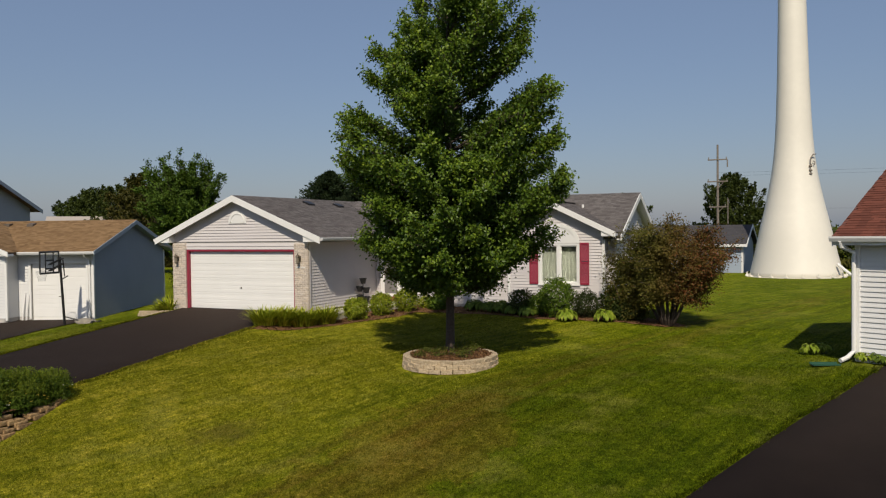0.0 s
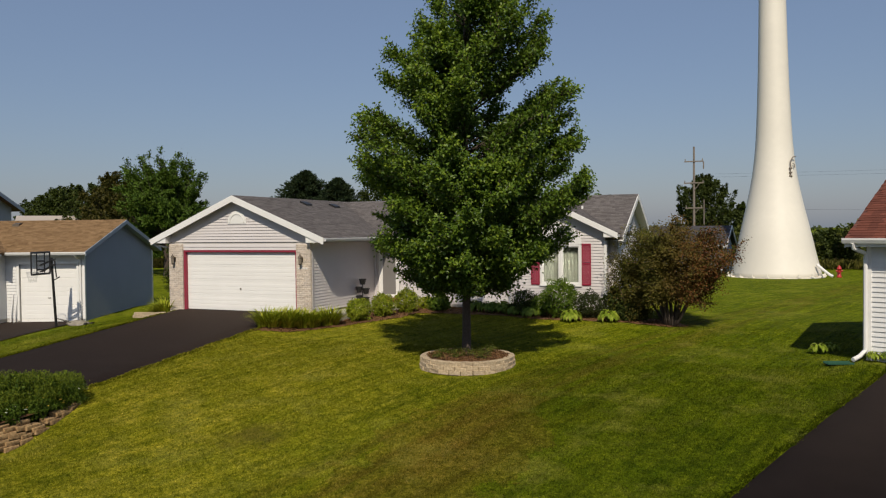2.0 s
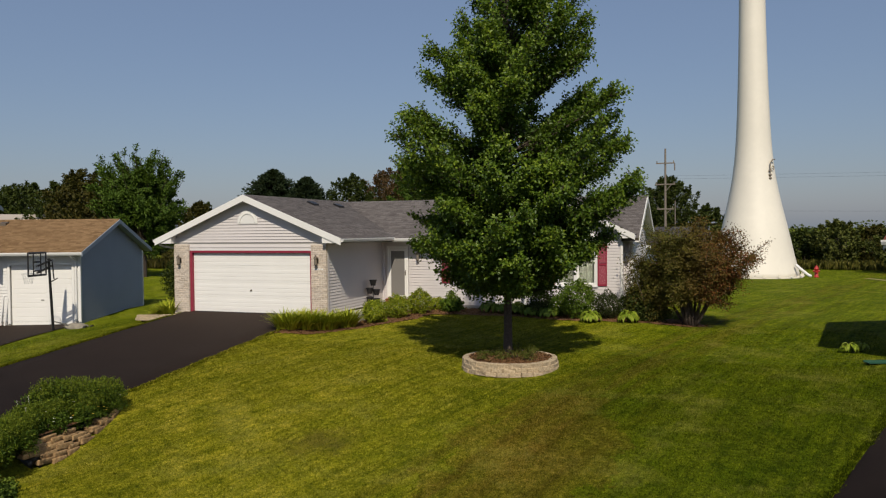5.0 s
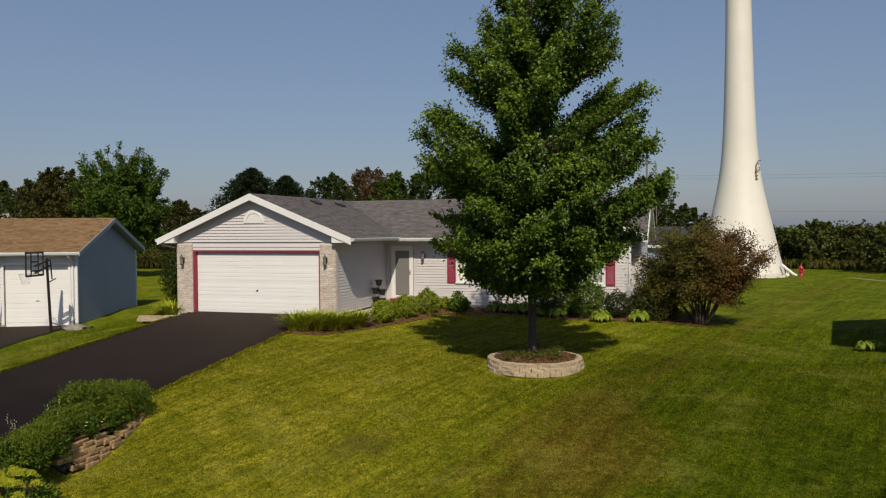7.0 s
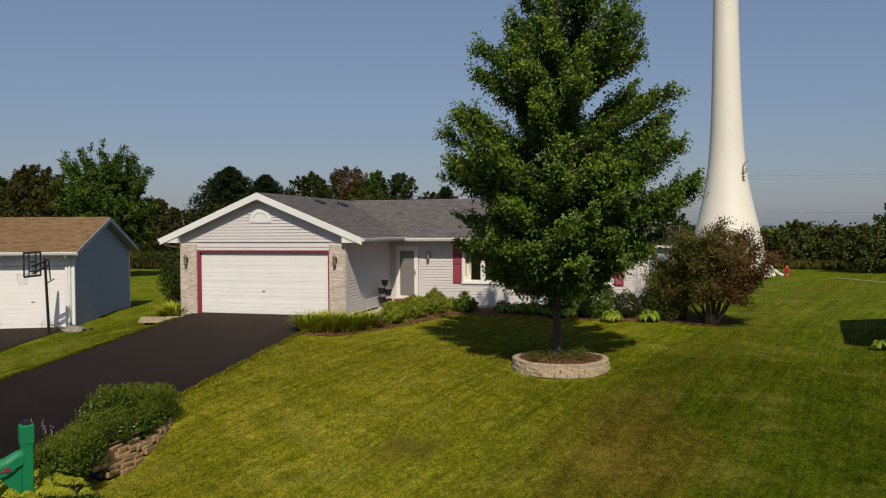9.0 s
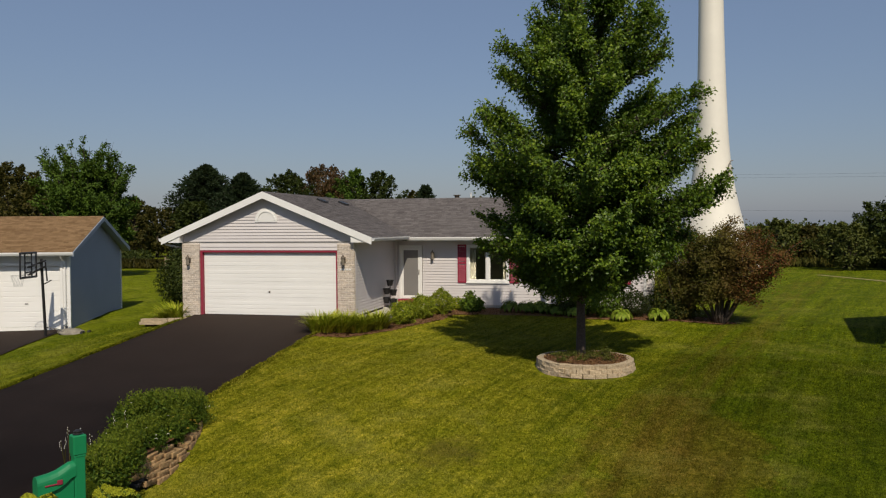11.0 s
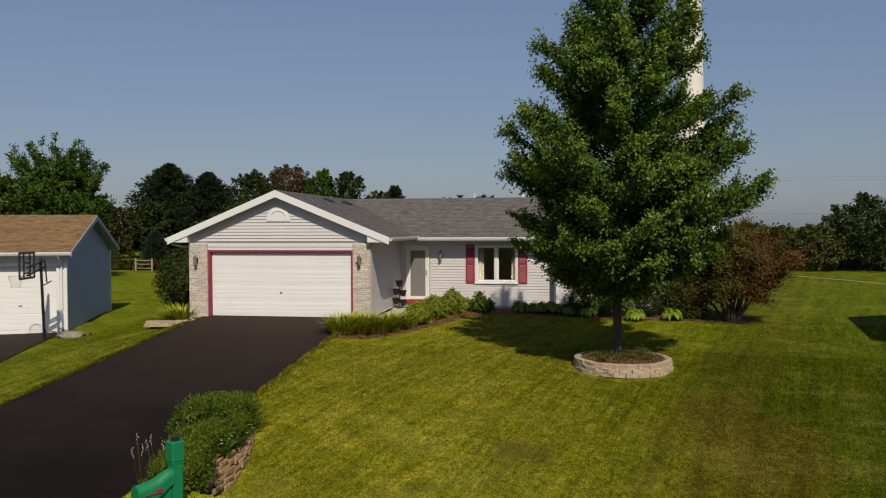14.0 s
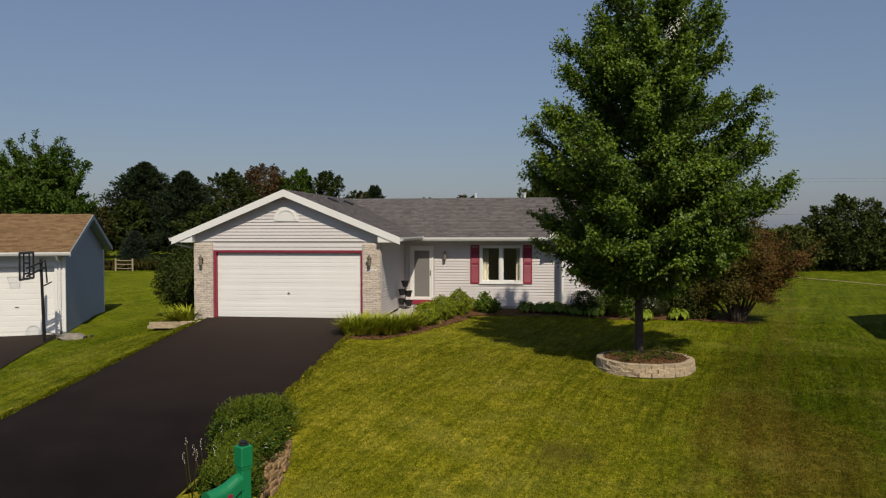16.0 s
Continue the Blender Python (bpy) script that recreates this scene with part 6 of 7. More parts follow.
rng = random.Random(21)
for k in range(11):
    f = k / 10
    x, y = 5.15 + 1.25 * f + rng.uniform(-0.1, 0.1), -2.15 + 1.85 * f + rng.uniform(-0.15, 0.15)
    strap_clump("daylily", "clump of arching yellow-green strap leaves by the driveway", (x, y), 190, 0.74, STRAP, 100 + k, group="daylily row", spread=0.24, width=0.016)
shrub("golden_shrub", "rounded golden-green shrub in the mulch border", (6.95, 0.75), (0.45, 0.45, 0.4), 2600, 0.06, SHRUBYEL, 31)
shrub("golden_shrub", "rounded golden-green shrub in the mulch border", (7.3, 1.9), (0.43, 0.43, 0.42), 2600, 0.06, SHRUBYEL, 32)
shrub("golden_shrub", "rounded golden-green shrub in the mulch border", (7.75, 2.95), (0.42, 0.42, 0.46), 2600, 0.06, SHRUBYEL, 33)
shrub("small_perennial", "small pale yellow-green perennial by the wall", (8.05, 4.05), (0.34, 0.3, 0.24), 700, 0.07, SHRUBYEL, 34)
shrub("leafy_perennial", "leafy green perennial in the mulch border", (8.75, 3.7), (0.42, 0.36, 0.26), 900, 0.1, SHRUBGREEN, 35)
shrub("leafy_perennial", "leafy green perennial in the mulch border", (8.6, 4.1), (0.22, 0.2, 0.36), 300, 0.1, HOSTA, 36)


def hosta(at, r, n, mat, label, seed):
    rng = random.Random(seed)
    ob = thing("hosta", label, "hosta", pose(at[0], at[1], float(ground_z(at[0], at[1])) + 0.03), "hostas")
    b = Build()
    for k in range(n):
        a = rng.uniform(0, 6.283)
        f = math.sqrt((k + 1) / n)
        L, w = r * rng.uniform(0.42, 0.6), r * rng.uniform(0.1, 0.15)
        el = 1.25 - 0.95 * f
        d = Vector((math.cos(a), math.sin(a), 0))
        s = Vector((-math.sin(a), math.cos(a), 0))
        p = d * (0.03 + 0.45 * r * f) + Vector((0, 0, 0.06 + (0.62 - 0.35 * f) * r))
        stem = d * math.cos(el) + Vector((0, 0, math.sin(el)))
        k0 = len(b.v)
        for i, (t, ww) in enumerate(((0, 0.25), (0.28, 0.95), (0.6, 0.9), (0.85, 0.45), (1.0, 0.03))):
            e = el - 1.3 * t
            c = p + (d * math.cos(e) + Vector((0, 0, math.sin(e)))) * L * t
            b.v += [tuple(c - s * w * ww + Vector((0, 0, 0.25 * w))), tuple(c), tuple(c + s * w * ww + Vector((0, 0, 0.25 * w)))]
        for i in range(4):
            q = k0 + 3 * i
            b.f += [(q, q + 1, q + 4, q + 3), (q + 1, q + 2, q + 5, q + 4)]
        b.tube([d * 0.02, d * (0.03 + 0.3 * r * f) + Vector((0, 0, 0.05 + 0.4 * r)), p], 0.006, 4, False)
    part("leaves", b, mat, ob, smooth=True, kind="stuff")
    return ob


for k, (x, y) in enumerate(((10.15, 3.75), (10.75, 3.65), (11.35, 3.45), (11.9, 3.2), (12.5, 3.05), (12.05, 3.6), (11.1, 3.9))):
    hosta((x, y), 0.46, 90, HOSTA, "dark green hosta by the house wall", 40 + k)
for k, (x, y) in enumerate(((14.1, 2.35), (15.3, 2.55))):
    hosta((x, y), 0.44, 90, HOSTALIGHT, "pale variegated hosta at the lawn edge", 60 + k)
hosta((21.35, -0.9), 0.27, 60, HOSTALIGHT, "pale hosta beside the white wall", 66)
hosta((22.75, -2.6), 0.25, 60, HOSTA, "small hosta at the foot of the white wall", 67)
for k in range(4):
    hosta((22.45 + 0.42 * k, -2.62 - 0.17 * k), 0.22, 50, (HOSTALIGHT, HOSTA)[k % 2], "small pale hosta at the foot of the white wall", 68 + k)
hosta((21.65, -0.6), 0.25, 50, HOSTALIGHT, "pale hosta beside the white wall", 73)
shrub("round_shrub", "dense round dark reddish shrub", (12.2, 3.25), (0.46, 0.44, 0.46), 2600, 0.055, SHRUBDARK, 51)
shrub("round_shrub", "tall round bright green shrub under the window", (13.55, 3.0), (0.62, 0.56, 0.68), 3600, 0.07, SHRUBGREEN, 52)
shrub("round_shrub", "dense round dark green shrub", (14.55, 3.2), (0.46, 0.44, 0.47), 2600, 0.055, SHRUBDARK, 53)
shrub("round_shrub", "round green shrub under the bay", (12.85, 3.3), (0.4, 0.4, 0.4), 1800, 0.06, SHRUBGREEN, 54)
shrub("leafy_perennial", "low dark plants beneath the spreading bush", (15.9, 3.0), (0.6, 0.4, 0.36), 1500, 0.09, DARKLEAF, 55)
shrub("leafy_perennial", "low dark plants beneath the spreading bush", (15.5, 3.3), (0.5, 0.5, 0.55), 1400, 0.09, DARKLEAF, 56)


def spreading_bush():
    rng = random.Random(77)
    nr = np.random.default_rng(77)
    ob = thing("spreading_bush", "large multi-stemmed bush turning russet, green on one side", "bush", pose(17.25, 2.75, float(ground_z(17.25, 2.75))))
    w = Build()
    P, D = [], []
    for k in range(15):
        a = 2 * math.pi * k / 15 + rng.uniform(-0.2, 0.2)
        tilt = rng.uniform(0.15, 0.82)
        pts = limb(w, (0.14 * math.cos(a), 0.14 * math.sin(a), -0.05), (math.cos(a) * tilt, math.sin(a) * tilt, 1.0), rng.uniform(2.65, 3.25) * (1 - 0.1 * tilt), 0.05, rng, 8, 0.12, 7, 0.1)
        for i in range(3, 9):
            for s in range(6):
                a2 = a + rng.uniform(-1.5, 1.5)
                d2 = Vector((math.cos(a2), math.sin(a2), rng.uniform(-0.3, 0.8)))
                tw = limb(w, pts[i], d2, rng.uniform(0.35, 0.85), 0.012, rng, 4, -0.1, 4, 0.15)
                for j in range(1, 5):
                    q = np.array(tw[j]) + nr.normal(size=(26, 3)) * 0.1
                    P.append(q)
                    D.append(np.array(d2) * 0.5 + nr.normal(size=(26, 3)) * 0.8)
    part("stem", w, BARK, ob, "many slender grey stems", True, kind="stuff")
    P, D = np.concatenate(P), np.concatenate(D)
    ok = P[:, 2] > 0.45 + 0.35 * nr.uniform(0, 1, len(P))
    P, D = P[ok], D[ok]
    part("foliage", leaf_mesh("foliage", BUSHLEAF, P, D, nr.uniform(0.045, 0.082, len(P)), nr, 0.6, face=maple_face(P - np.array([0, 0, 1.4]))), None, ob, "small russet and olive leaves", kind="stuff")


spreading_bush()
shrub("tall_shrub", "tall loose green shrub at the corner of the house", (16.05, 3.05), (0.85, 0.6, 1.15), 8000, 0.06, BUSHLEAF, 58, 0.3, group="garden shrubs", shell=0.3)
shrub("dark_bush", "dense dark green bush beside the garage", (-2.6, 3.5), (1.25, 1.05, 1.27), 9000, 0.09, DARKLEAF, 57, 0.15, group="garden shrubs")

for k in range(13):
    a = 0.4 + k * 2.4
    r = 0.25 + 0.05 * k
    shrub("weed", "low straggling green weed in the ring's mulch", (TX + 0.12 + r * math.cos(a), TY - 0.25 + r * math.sin(a), -0.29), (0.2, 0.17, 0.06 + 0.03 * (k % 3)), 130, 0.045, GROUNDCOVER, 600 + k, 0.3, 3, 0.5, "ring weeds", "weed", 0.1)

# edged bed at the garage corner
edge_bed = thing("corner_bed", "small block-edged bed with a pale green grassy plant", "flower bed", pose(0, 0, 0))
rng = random.Random(8)
for k in range(7):
    for c in range(2):
        x, y = -2.05 + 0.275 * k + 0.06 * c, -0.42 - 0.1 * math.sin(k * 0.5)
        q = new("block", block_meshes[(k + 3 * c) % 6])
        q.parent = edge_bed
        q.matrix_basis = pose(x, y, -0.31 + 0.1 * c + 0.012 * k, 0, 0, 180 + 9 * math.cos(k * 0.5) + rng.uniform(-3, 3))
b = Build()
b.box((-2.1, -0.36, -0.45), (-0.8, 1.1, -0.19), 0.06)
part("soil", b, MULCH, edge_bed)
strap_clump("grassy_plant", "pale green grassy plant in the corner bed", (-1.05, 0.05), 190, 0.8, STRAP, 140, spread=0.26, width=0.016)
strap_clump("grassy_plant", "pale green grassy plant in the corner bed", (-1.5, 0.25), 170, 0.75, STRAP, 141, spread=0.26, width=0.016)

# tiered pot stand by the door
pots = thing("tiered_planter", "black metal stand with five tiered pots on the stoop", "planter", pose(5.78, 3.15, 0.02))
b = Build()
b.tube([(0, 0, 0), (0, 0, 0.95)], 0.018, 8)
b.lathe([(0.16, 0), (0.16, 0.02), (0.03, 0.04)], (0, 0, 0), 16)
part("pole", b, BLACK, pots)
for k, (z, a) in enumerate(((0.08, 0.2), (0.14, 3.3), (0.42, 0.6), (0.48, 3.8), (0.78, 2.0))):
    b = Build()
    r = 0.13 if k < 4 else 0.02
    b.lathe([(0.09, 0), (0.13, 0.18), (0.145, 0.18), (0.145, 0.22), (0.125, 0.22), (0.11, 0.18)], (r * math.cos(a), r * math.sin(a), z), 14)
    part("pot", b, BLACK, pots)

# ---- basketball hoop ----
hz = float(ground_z(-5.26, -1.33))
hoop = thing("basketball_hoop", "black portable basketball hoop with clear backboard and white net", "basketball hoop", pose(-5.26, -1.33, hz))
HN = Vector((-0.97, -0.24, 0)).normalized()
HS = Vector((-HN.y, HN.x, 0))
PT = Vector((0.05, -0.2, 1.95 - hz))
b = Build()
b.tube([(0, 0, 0), PT * 0.35, PT * 0.7, PT], [0.05, 0.05, 0.046, 0.046], 10)
part("pole", b, BLACK, hoop)
BC = Vector((-0.32, -0.37, 0))
ZB, ZT, W2 = 1.33 - hz, 2.16 - hz, 0.53
for z0, z1 in ((PT.z - 0.25, ZB + 0.08), (PT.z - 0.05, ZB + 0.34)):
    for s in (-0.05, 0.05):
        b = Build()
        b.tube([Vector((PT.x, PT.y, z0)) + HS * s - HN * 0.14, BC + HS * s + Vector((0, 0, z1))], 0.028, 6)
        part("lift_arm", b, BLACK, hoop)
b = Build()
b.tube([PT - HN * 0.14 - Vector((0, 0, 0.1)), PT * 0.72 - HN * 0.16], 0.024, 6)
part("counter_arm", b, BLACK, hoop)
b = Build()
b.tube([PT * 0.7 - HN * 0.3 + Vector((0, 0, 0.08)), PT * 0.69 + HN * 0.02 - Vector((0, 0, 0.06))], 0.022, 6)
part("crank", b, BLACK, hoop)
b = Build()


def bb(s, z, o=0.0):
    return BC + HS * s + HN * o + Vector((0, 0, z))


def strut(b, s0, z0, s1, z1, t=0.038):
    b.tube([bb(s0, z0), bb(s1, z1)], t, 4)


b.prism([bb(-W2, ZB, 0.01), bb(W2, ZB, 0.01), bb(W2, ZT, 0.01), bb(-W2, ZT, 0.01)], HN * 0.008)
pane = part("backboard", b, CLEAR, hoop, "clear backboard in a black frame")
for a in ((-W2, ZB, W2, ZB), (-W2, ZT, W2, ZT), (-W2, ZB, -W2, ZT), (W2, ZB, W2, ZT)):
    b = Build()
    strut(b, *a)
    part("frame_bar", b, BLACK, pane, "black frame bar")
for a in ((-0.22, ZB, -0.22, ZT), (0.22, ZB, 0.22, ZT), (-0.22, ZB + 0.5, 0.22, ZB + 0.5), (-0.22, ZB + 0.17, 0.22, ZB + 0.17)):
    b = Build()
    strut(b, *a, 0.03)
    part("frame_bar", b, BLACK, pane, "black frame bar")
pane.visible_shadow = False
b = Build()
rc = bb(0, ZB + 0.06, 0.36)
b.tube([rc + Vector((0.22 * math.cos(a), 0.22 * math.sin(a), 0)) for a in np.linspace(0, 2 * math.pi, 25)], 0.01, 6)
rim = part("rim", b, NET, hoop, "pale rim and net")
b = Build()
for k in range(12):
    a0 = 2 * math.pi * k / 12
    for s in (-1, 1):
        b.tube([rc + Vector((r * math.cos(a0 + s * t), r * math.sin(a0 + s * t), z)) for r, t, z in ((0.22, 0, 0), (0.185, 0.26, -0.12), (0.15, 0.52, -0.24), (0.125, 0.78, -0.38))], 0.0032, 4)
part("net", b, NET, rim)
b = Build()
for s in (-1, 1):
    b.tube([(0, 0, 0.35), Vector((0.72, 0.4, 0.12)) + HS * 0.12 * s], 0.018, 6)
part("brace", b, BLACK, hoop)
b = Build()
bm = bmesh.new()
bmesh.ops.create_icosphere(bm, subdivisions=3, radius=1)
for q in bm.verts:
    n = noise.noise(q.co * 1.6) * 0.25 + noise.noise(q.co * 5) * 0.06
    q.co = Vector((q.co.x * 0.52, q.co.y * 0.3, max(q.co.z, -0.4) * 0.17)) * (1 + n)
bm.verts.index_update()
b.v = [(q.co.x + 0.72, q.co.y + 0.42, q.co.z + 0.1) for q in bm.verts]
b.f = [tuple(q.index for q in f.verts) for f in bm.faces]
bm.free()
part("base", b, ROCK, hoop, "grey weighted base", True)
for s in (-0.12, 0.14):
    b = Build()
    b.tube([(1.22 + s * 0.3, 0.4 + s, 0.1), (1.3 + s * 0.3, 0.42 + s, 0.1)], 0.1, 14)
    part("wheel", b, BLACK, hoop)
b = Build()
b.box((-0.05, -0.02, 0), (0.0, 0.02, 1.2), 0.01, pose(-8.55, -0.75, float(ground_z(-8.5, -0.8)), -6, 4, 15))
b.box((0.12, -0.02, 0), (0.17, 0.02, 1.15), 0.01, pose(-8.55, -0.75, float(ground_z(-8.5, -0.8)), -6, 5, 15))
tagged(part("plank", b, WHITESIDING), "two pale planks leaning on the neighbouring wall", "plank")

# ---- mailbox bed ----
bed_thing = thing("retaining_wall", "low curved wall of weathered tan stones round a raised bed", "stone wall", pose(0, 0, 0))
stone_meshes = []
rng = random.Random(14)
for k in range(8):
    bm = bmesh.new()
    bmesh.ops.create_cube(bm, size=1)
    bmesh.ops.bevel(bm, geom=bm.edges[:], offset=0.1, segments=2, affect="EDGES", profile=0.6)
    sx, sz = rng.uniform(0.24, 0.4), rng.uniform(0.094, 0.108)
    for q in bm.verts:
        n = 1 + 0.22 * noise.noise(q.co * 2.6 + Vector((k * 7, 0, 0)))
        q.co = Vector((q.co.x * sx * n, q.co.y * 0.22 * n, q.co.z * sz * n))
    bm.verts.index_update()
    b = Build()
    b.v = [tuple(q.co) for q in bm.verts]
    b.f = [tuple(q.index for q in f.verts) for f in bm.faces]
    bm.free()
    stone_meshes.append((sx, b.mesh("stone", FIELDSTONE, True)))


def wall_line(s):
    """Curve of the wall, by length from its upper end."""
    k = [(5.65, -10.0), (5.9, -10.5), (6.08, -11.2), (6.14, -11.9), (6.1, -12.5), (6.0, -13.0)]
    i = min(int(s), 4)
    f = s - i
    return Vector(k[i]).lerp(Vector(k[i + 1]), f)


for c in range(8):
    s = 0.04 * c + 0.1 * (c % 2)
    while s < 4.95:
        sx, me = stone_meshes[rng.randrange(8)]
        ds = sx / 0.66
        mid = s + ds / 2
        if mid > 4.95:
            break
        p, q = wall_line(s), wall_line(min(s + ds, 4.99))
        x, y = (p.x + q.x) / 2, (p.y + q.y) / 2
        g = float(ground_z(x + 0.2, y)) + 0.03
        top = float(np.interp(y, [-13, -12.4, -11.05, -10], [-1.12, -0.98, -1.08, -0.97]))
        z = g + c * 0.09
        if z < top and y > -12.75 and not (-12.72 < y < -12.36 and z < -1.26):
            ob = new("stone", me)
            ob.parent = bed_thing
            ob.matrix_basis = pose(x - 0.03 * c, y, z, rng.uniform(-5, 5), rng.uniform(-4, 4), math.degrees(math.atan2(q.y - p.y, q.x - p.x)) + rng.uniform(-3, 3))
        s += ds
b = Build()
b.tube([(5.5, -12.4, -1.38), (6.14, -12.55, -1.44)], 0.12, 16, False)
b.tube([(5.5, -12.4, -1.38), (6.15, -12.552, -1.441)], 0.1, 16, False)
b.tube([(5.5, -12.4, -1.38), (5.52, -12.405, -1.382)], 0.1, 16)
part("drain_pipe", b, PIPE, bed_thing, "black corrugated drain pipe end")
b = Build()
lx = [wall_line(s) for s in np.linspace(0, 4.99, 22)]
for p in lx:
    for j in range(5):
        f = j / 4
        x = 5.0 + (p.x - 0.06 - 5.0) * f
        b.v.append((x, p.y, (float(drive_z(p.y)) - 0.03) * (1 - f) ** 3 + (1 - (1 - f) ** 3) * (-0.9 - 0.02 * (-10 - p.y)) ))
for i in range(21):
    for j in range(4):
        b.f.append((i * 5 + j, (i + 1) * 5 + j, (i + 1) * 5 + j + 1, i * 5 + j + 1))
part("soil", b, MULCH, bed_thing)
b = Build()
MX, MY = 6.35, -14.6
for i in range(13):
    for j in range(25):
        a, r = 2 * math.pi * j / 24, i / 12
        x, y = MX + 0.86 * r * math.cos(a), MY + 1.3 * r * math.sin(a)
        g = float(ground_z(x, y))
        f = float(1 - smooth01(0.5, 1.0, r))
        b.v.append((x, y, g - 0.02 + max(0.0, -1.17 - g) * f + 0.03 * noise.noise((x * 4, y * 4, 1))))
for i in range(12):
    for j in range(24):
        b.f.append((i * 25 + j, i * 25 + j + 1, (i + 1) * 25 + j + 1, (i + 1) * 25 + j))
part("soil", b, MULCH, bed_thing, smooth=True)


def flowery(name, label, at, rad, n, seed, mat, petals, group="mailbox bed plants"):
    size = (0.04, 0.052, 0.062)[seed % 3]
    ob = shrub(name, label, at, rad, int(n * 2.1 * (0.04 / size) ** 1.5), size, mat, seed, 0.45, 10, 0.4, group, "perennial", 0.25)
    nr = np.random.default_rng(seed + 500)
    if petals:
        v = nr.normal(size=(petals, 3))
        v[:, 2] = np.abs(v[:, 2])
        v /= np.linalg.norm(v, axis=1, keepdims=True)
        p = v * np.array(rad) * 1.05 + np.array([0, 0, rad[2]])
        b = Build()
        for q in p:
            q = Vector(q)
            for k in range(5):
                a = 2 * math.pi * k / 5
                b.add([q, q + Vector((0.017 * math.cos(a - 0.5), 0.017 * math.sin(a - 0.5), 0.006)), q + Vector((0.026 * math.cos(a), 0.026 * math.sin(a), 0.0)), q + Vector((0.017 * math.cos(a + 0.5), 0.017 * math.sin(a + 0.5), 0.006))], [(0, 1, 2, 3)])
        part("petals", b, PETALY if seed % 2 else PETALW, ob, "small pale flowers", kind="stuff")
    return ob


def fringe(ob, rad, n, size, seed):
    """Upright young shoots along the top of a plant."""
    nr = np.random.default_rng(seed)
    v = nr.normal(size=(n, 3))
    v[:, 2] = np.abs(v[:, 2]) + 0.7
    v /= np.linalg.norm(v, axis=1, keepdims=True)
    base = v * np.array(rad) * nr.uniform(0.9, 1.12, n)[:, None] + np.array([0, 0, rad[2]])
    P, D = [], []
    for k in range(6):
        P.append(base + np.array([0, 0, 0.03 * k]) + nr.normal(size=(n, 3)) * 0.008)
        D.append(nr.normal(size=(n, 3)) * 0.7 + np.array([0, 0, 0.9]))
    P, D = np.concatenate(P), np.concatenate(D)
    part("new_growth", leaf_mesh("new_growth", NEWGROWTH, P, D, nr.uniform(0.7, 1.2, len(P)) * size, nr, 0.35), None, ob, "pale young shoots", kind="stuff")


for k, (at, rad, n, mat, pet) in enumerate((
        ((5.55, -10.25, -1.0), (0.42, 0.5, 0.28), 3200, PERENNIAL, 8),
        ((5.42, -10.95, -1.0), (0.5, 0.6, 0.34), 4800, PERENNIAL, 6),
        ((5.42, -11.5, -1.0), (0.48, 0.45, 0.38), 4800, PERENNIAL, 6),
        ((5.82, -11.15, -1.08), (0.3, 0.6, 0.24), 2600, SHRUBGREEN, 26),
        ((5.8, -11.95, -1.1), (0.3, 0.45, 0.27), 2400, SHRUBGREEN, 24),
        ((5.62, -12.3, -1.1), (0.34, 0.42, 0.26), 3000, PERENNIAL, 10),
        ((5.85, -13.05, -1.15), (0.36, 0.45, 0.24), 2800, SHRUBGREEN, 8),
        ((5.85, -12.75, -1.2), (0.36, 0.42, 0.28), 2600, PERENNIAL, 4),
        ((6.0, -13.45, -1.2), (0.45, 0.42, 0.26), 2800, PERENNIAL, 0))):
    ob = flowery("tall_perennial", ("bushy green perennial spilling over the wall", "loose green perennial with small pale flowers")[pet > 9], at, rad, n, 90 + k, mat, pet)
    fringe(ob, rad, 230, 0.046, 700 + k)
rng = random.Random(17)
spikes = thing("flower_spikes", "thin dry flower spikes with pale seed heads", "perennial", pose(5.35, -13.0, -1.1))
b = Build()
hd = Build()
for k in range(12):
    a = rng.uniform(0, 6.28)
    p = Vector((rng.uniform(-0.1, 0.3), rng.uniform(-0.9, 0.9), 0))
    pts = limb(b, p, (math.cos(a) * 0.25, math.sin(a) * 0.25, 1), rng.uniform(0.5, 0.85), 0.004, rng, 5, 0.1, 4, 0.06)
    for j in range(6):
        q = pts[-1] + Vector((rng.uniform(-0.02, 0.02), rng.uniform(-0.02, 0.02), -0.03 * j))
        hd.box(q - Vector((0.004, 0.004, 0.008)), q + Vector((0.004, 0.004, 0.008)), 0.002)
part("stalk", b, OLIVE, spikes, kind="stuff")
part("seed_head", hd, PETALW, spikes, kind="stuff")


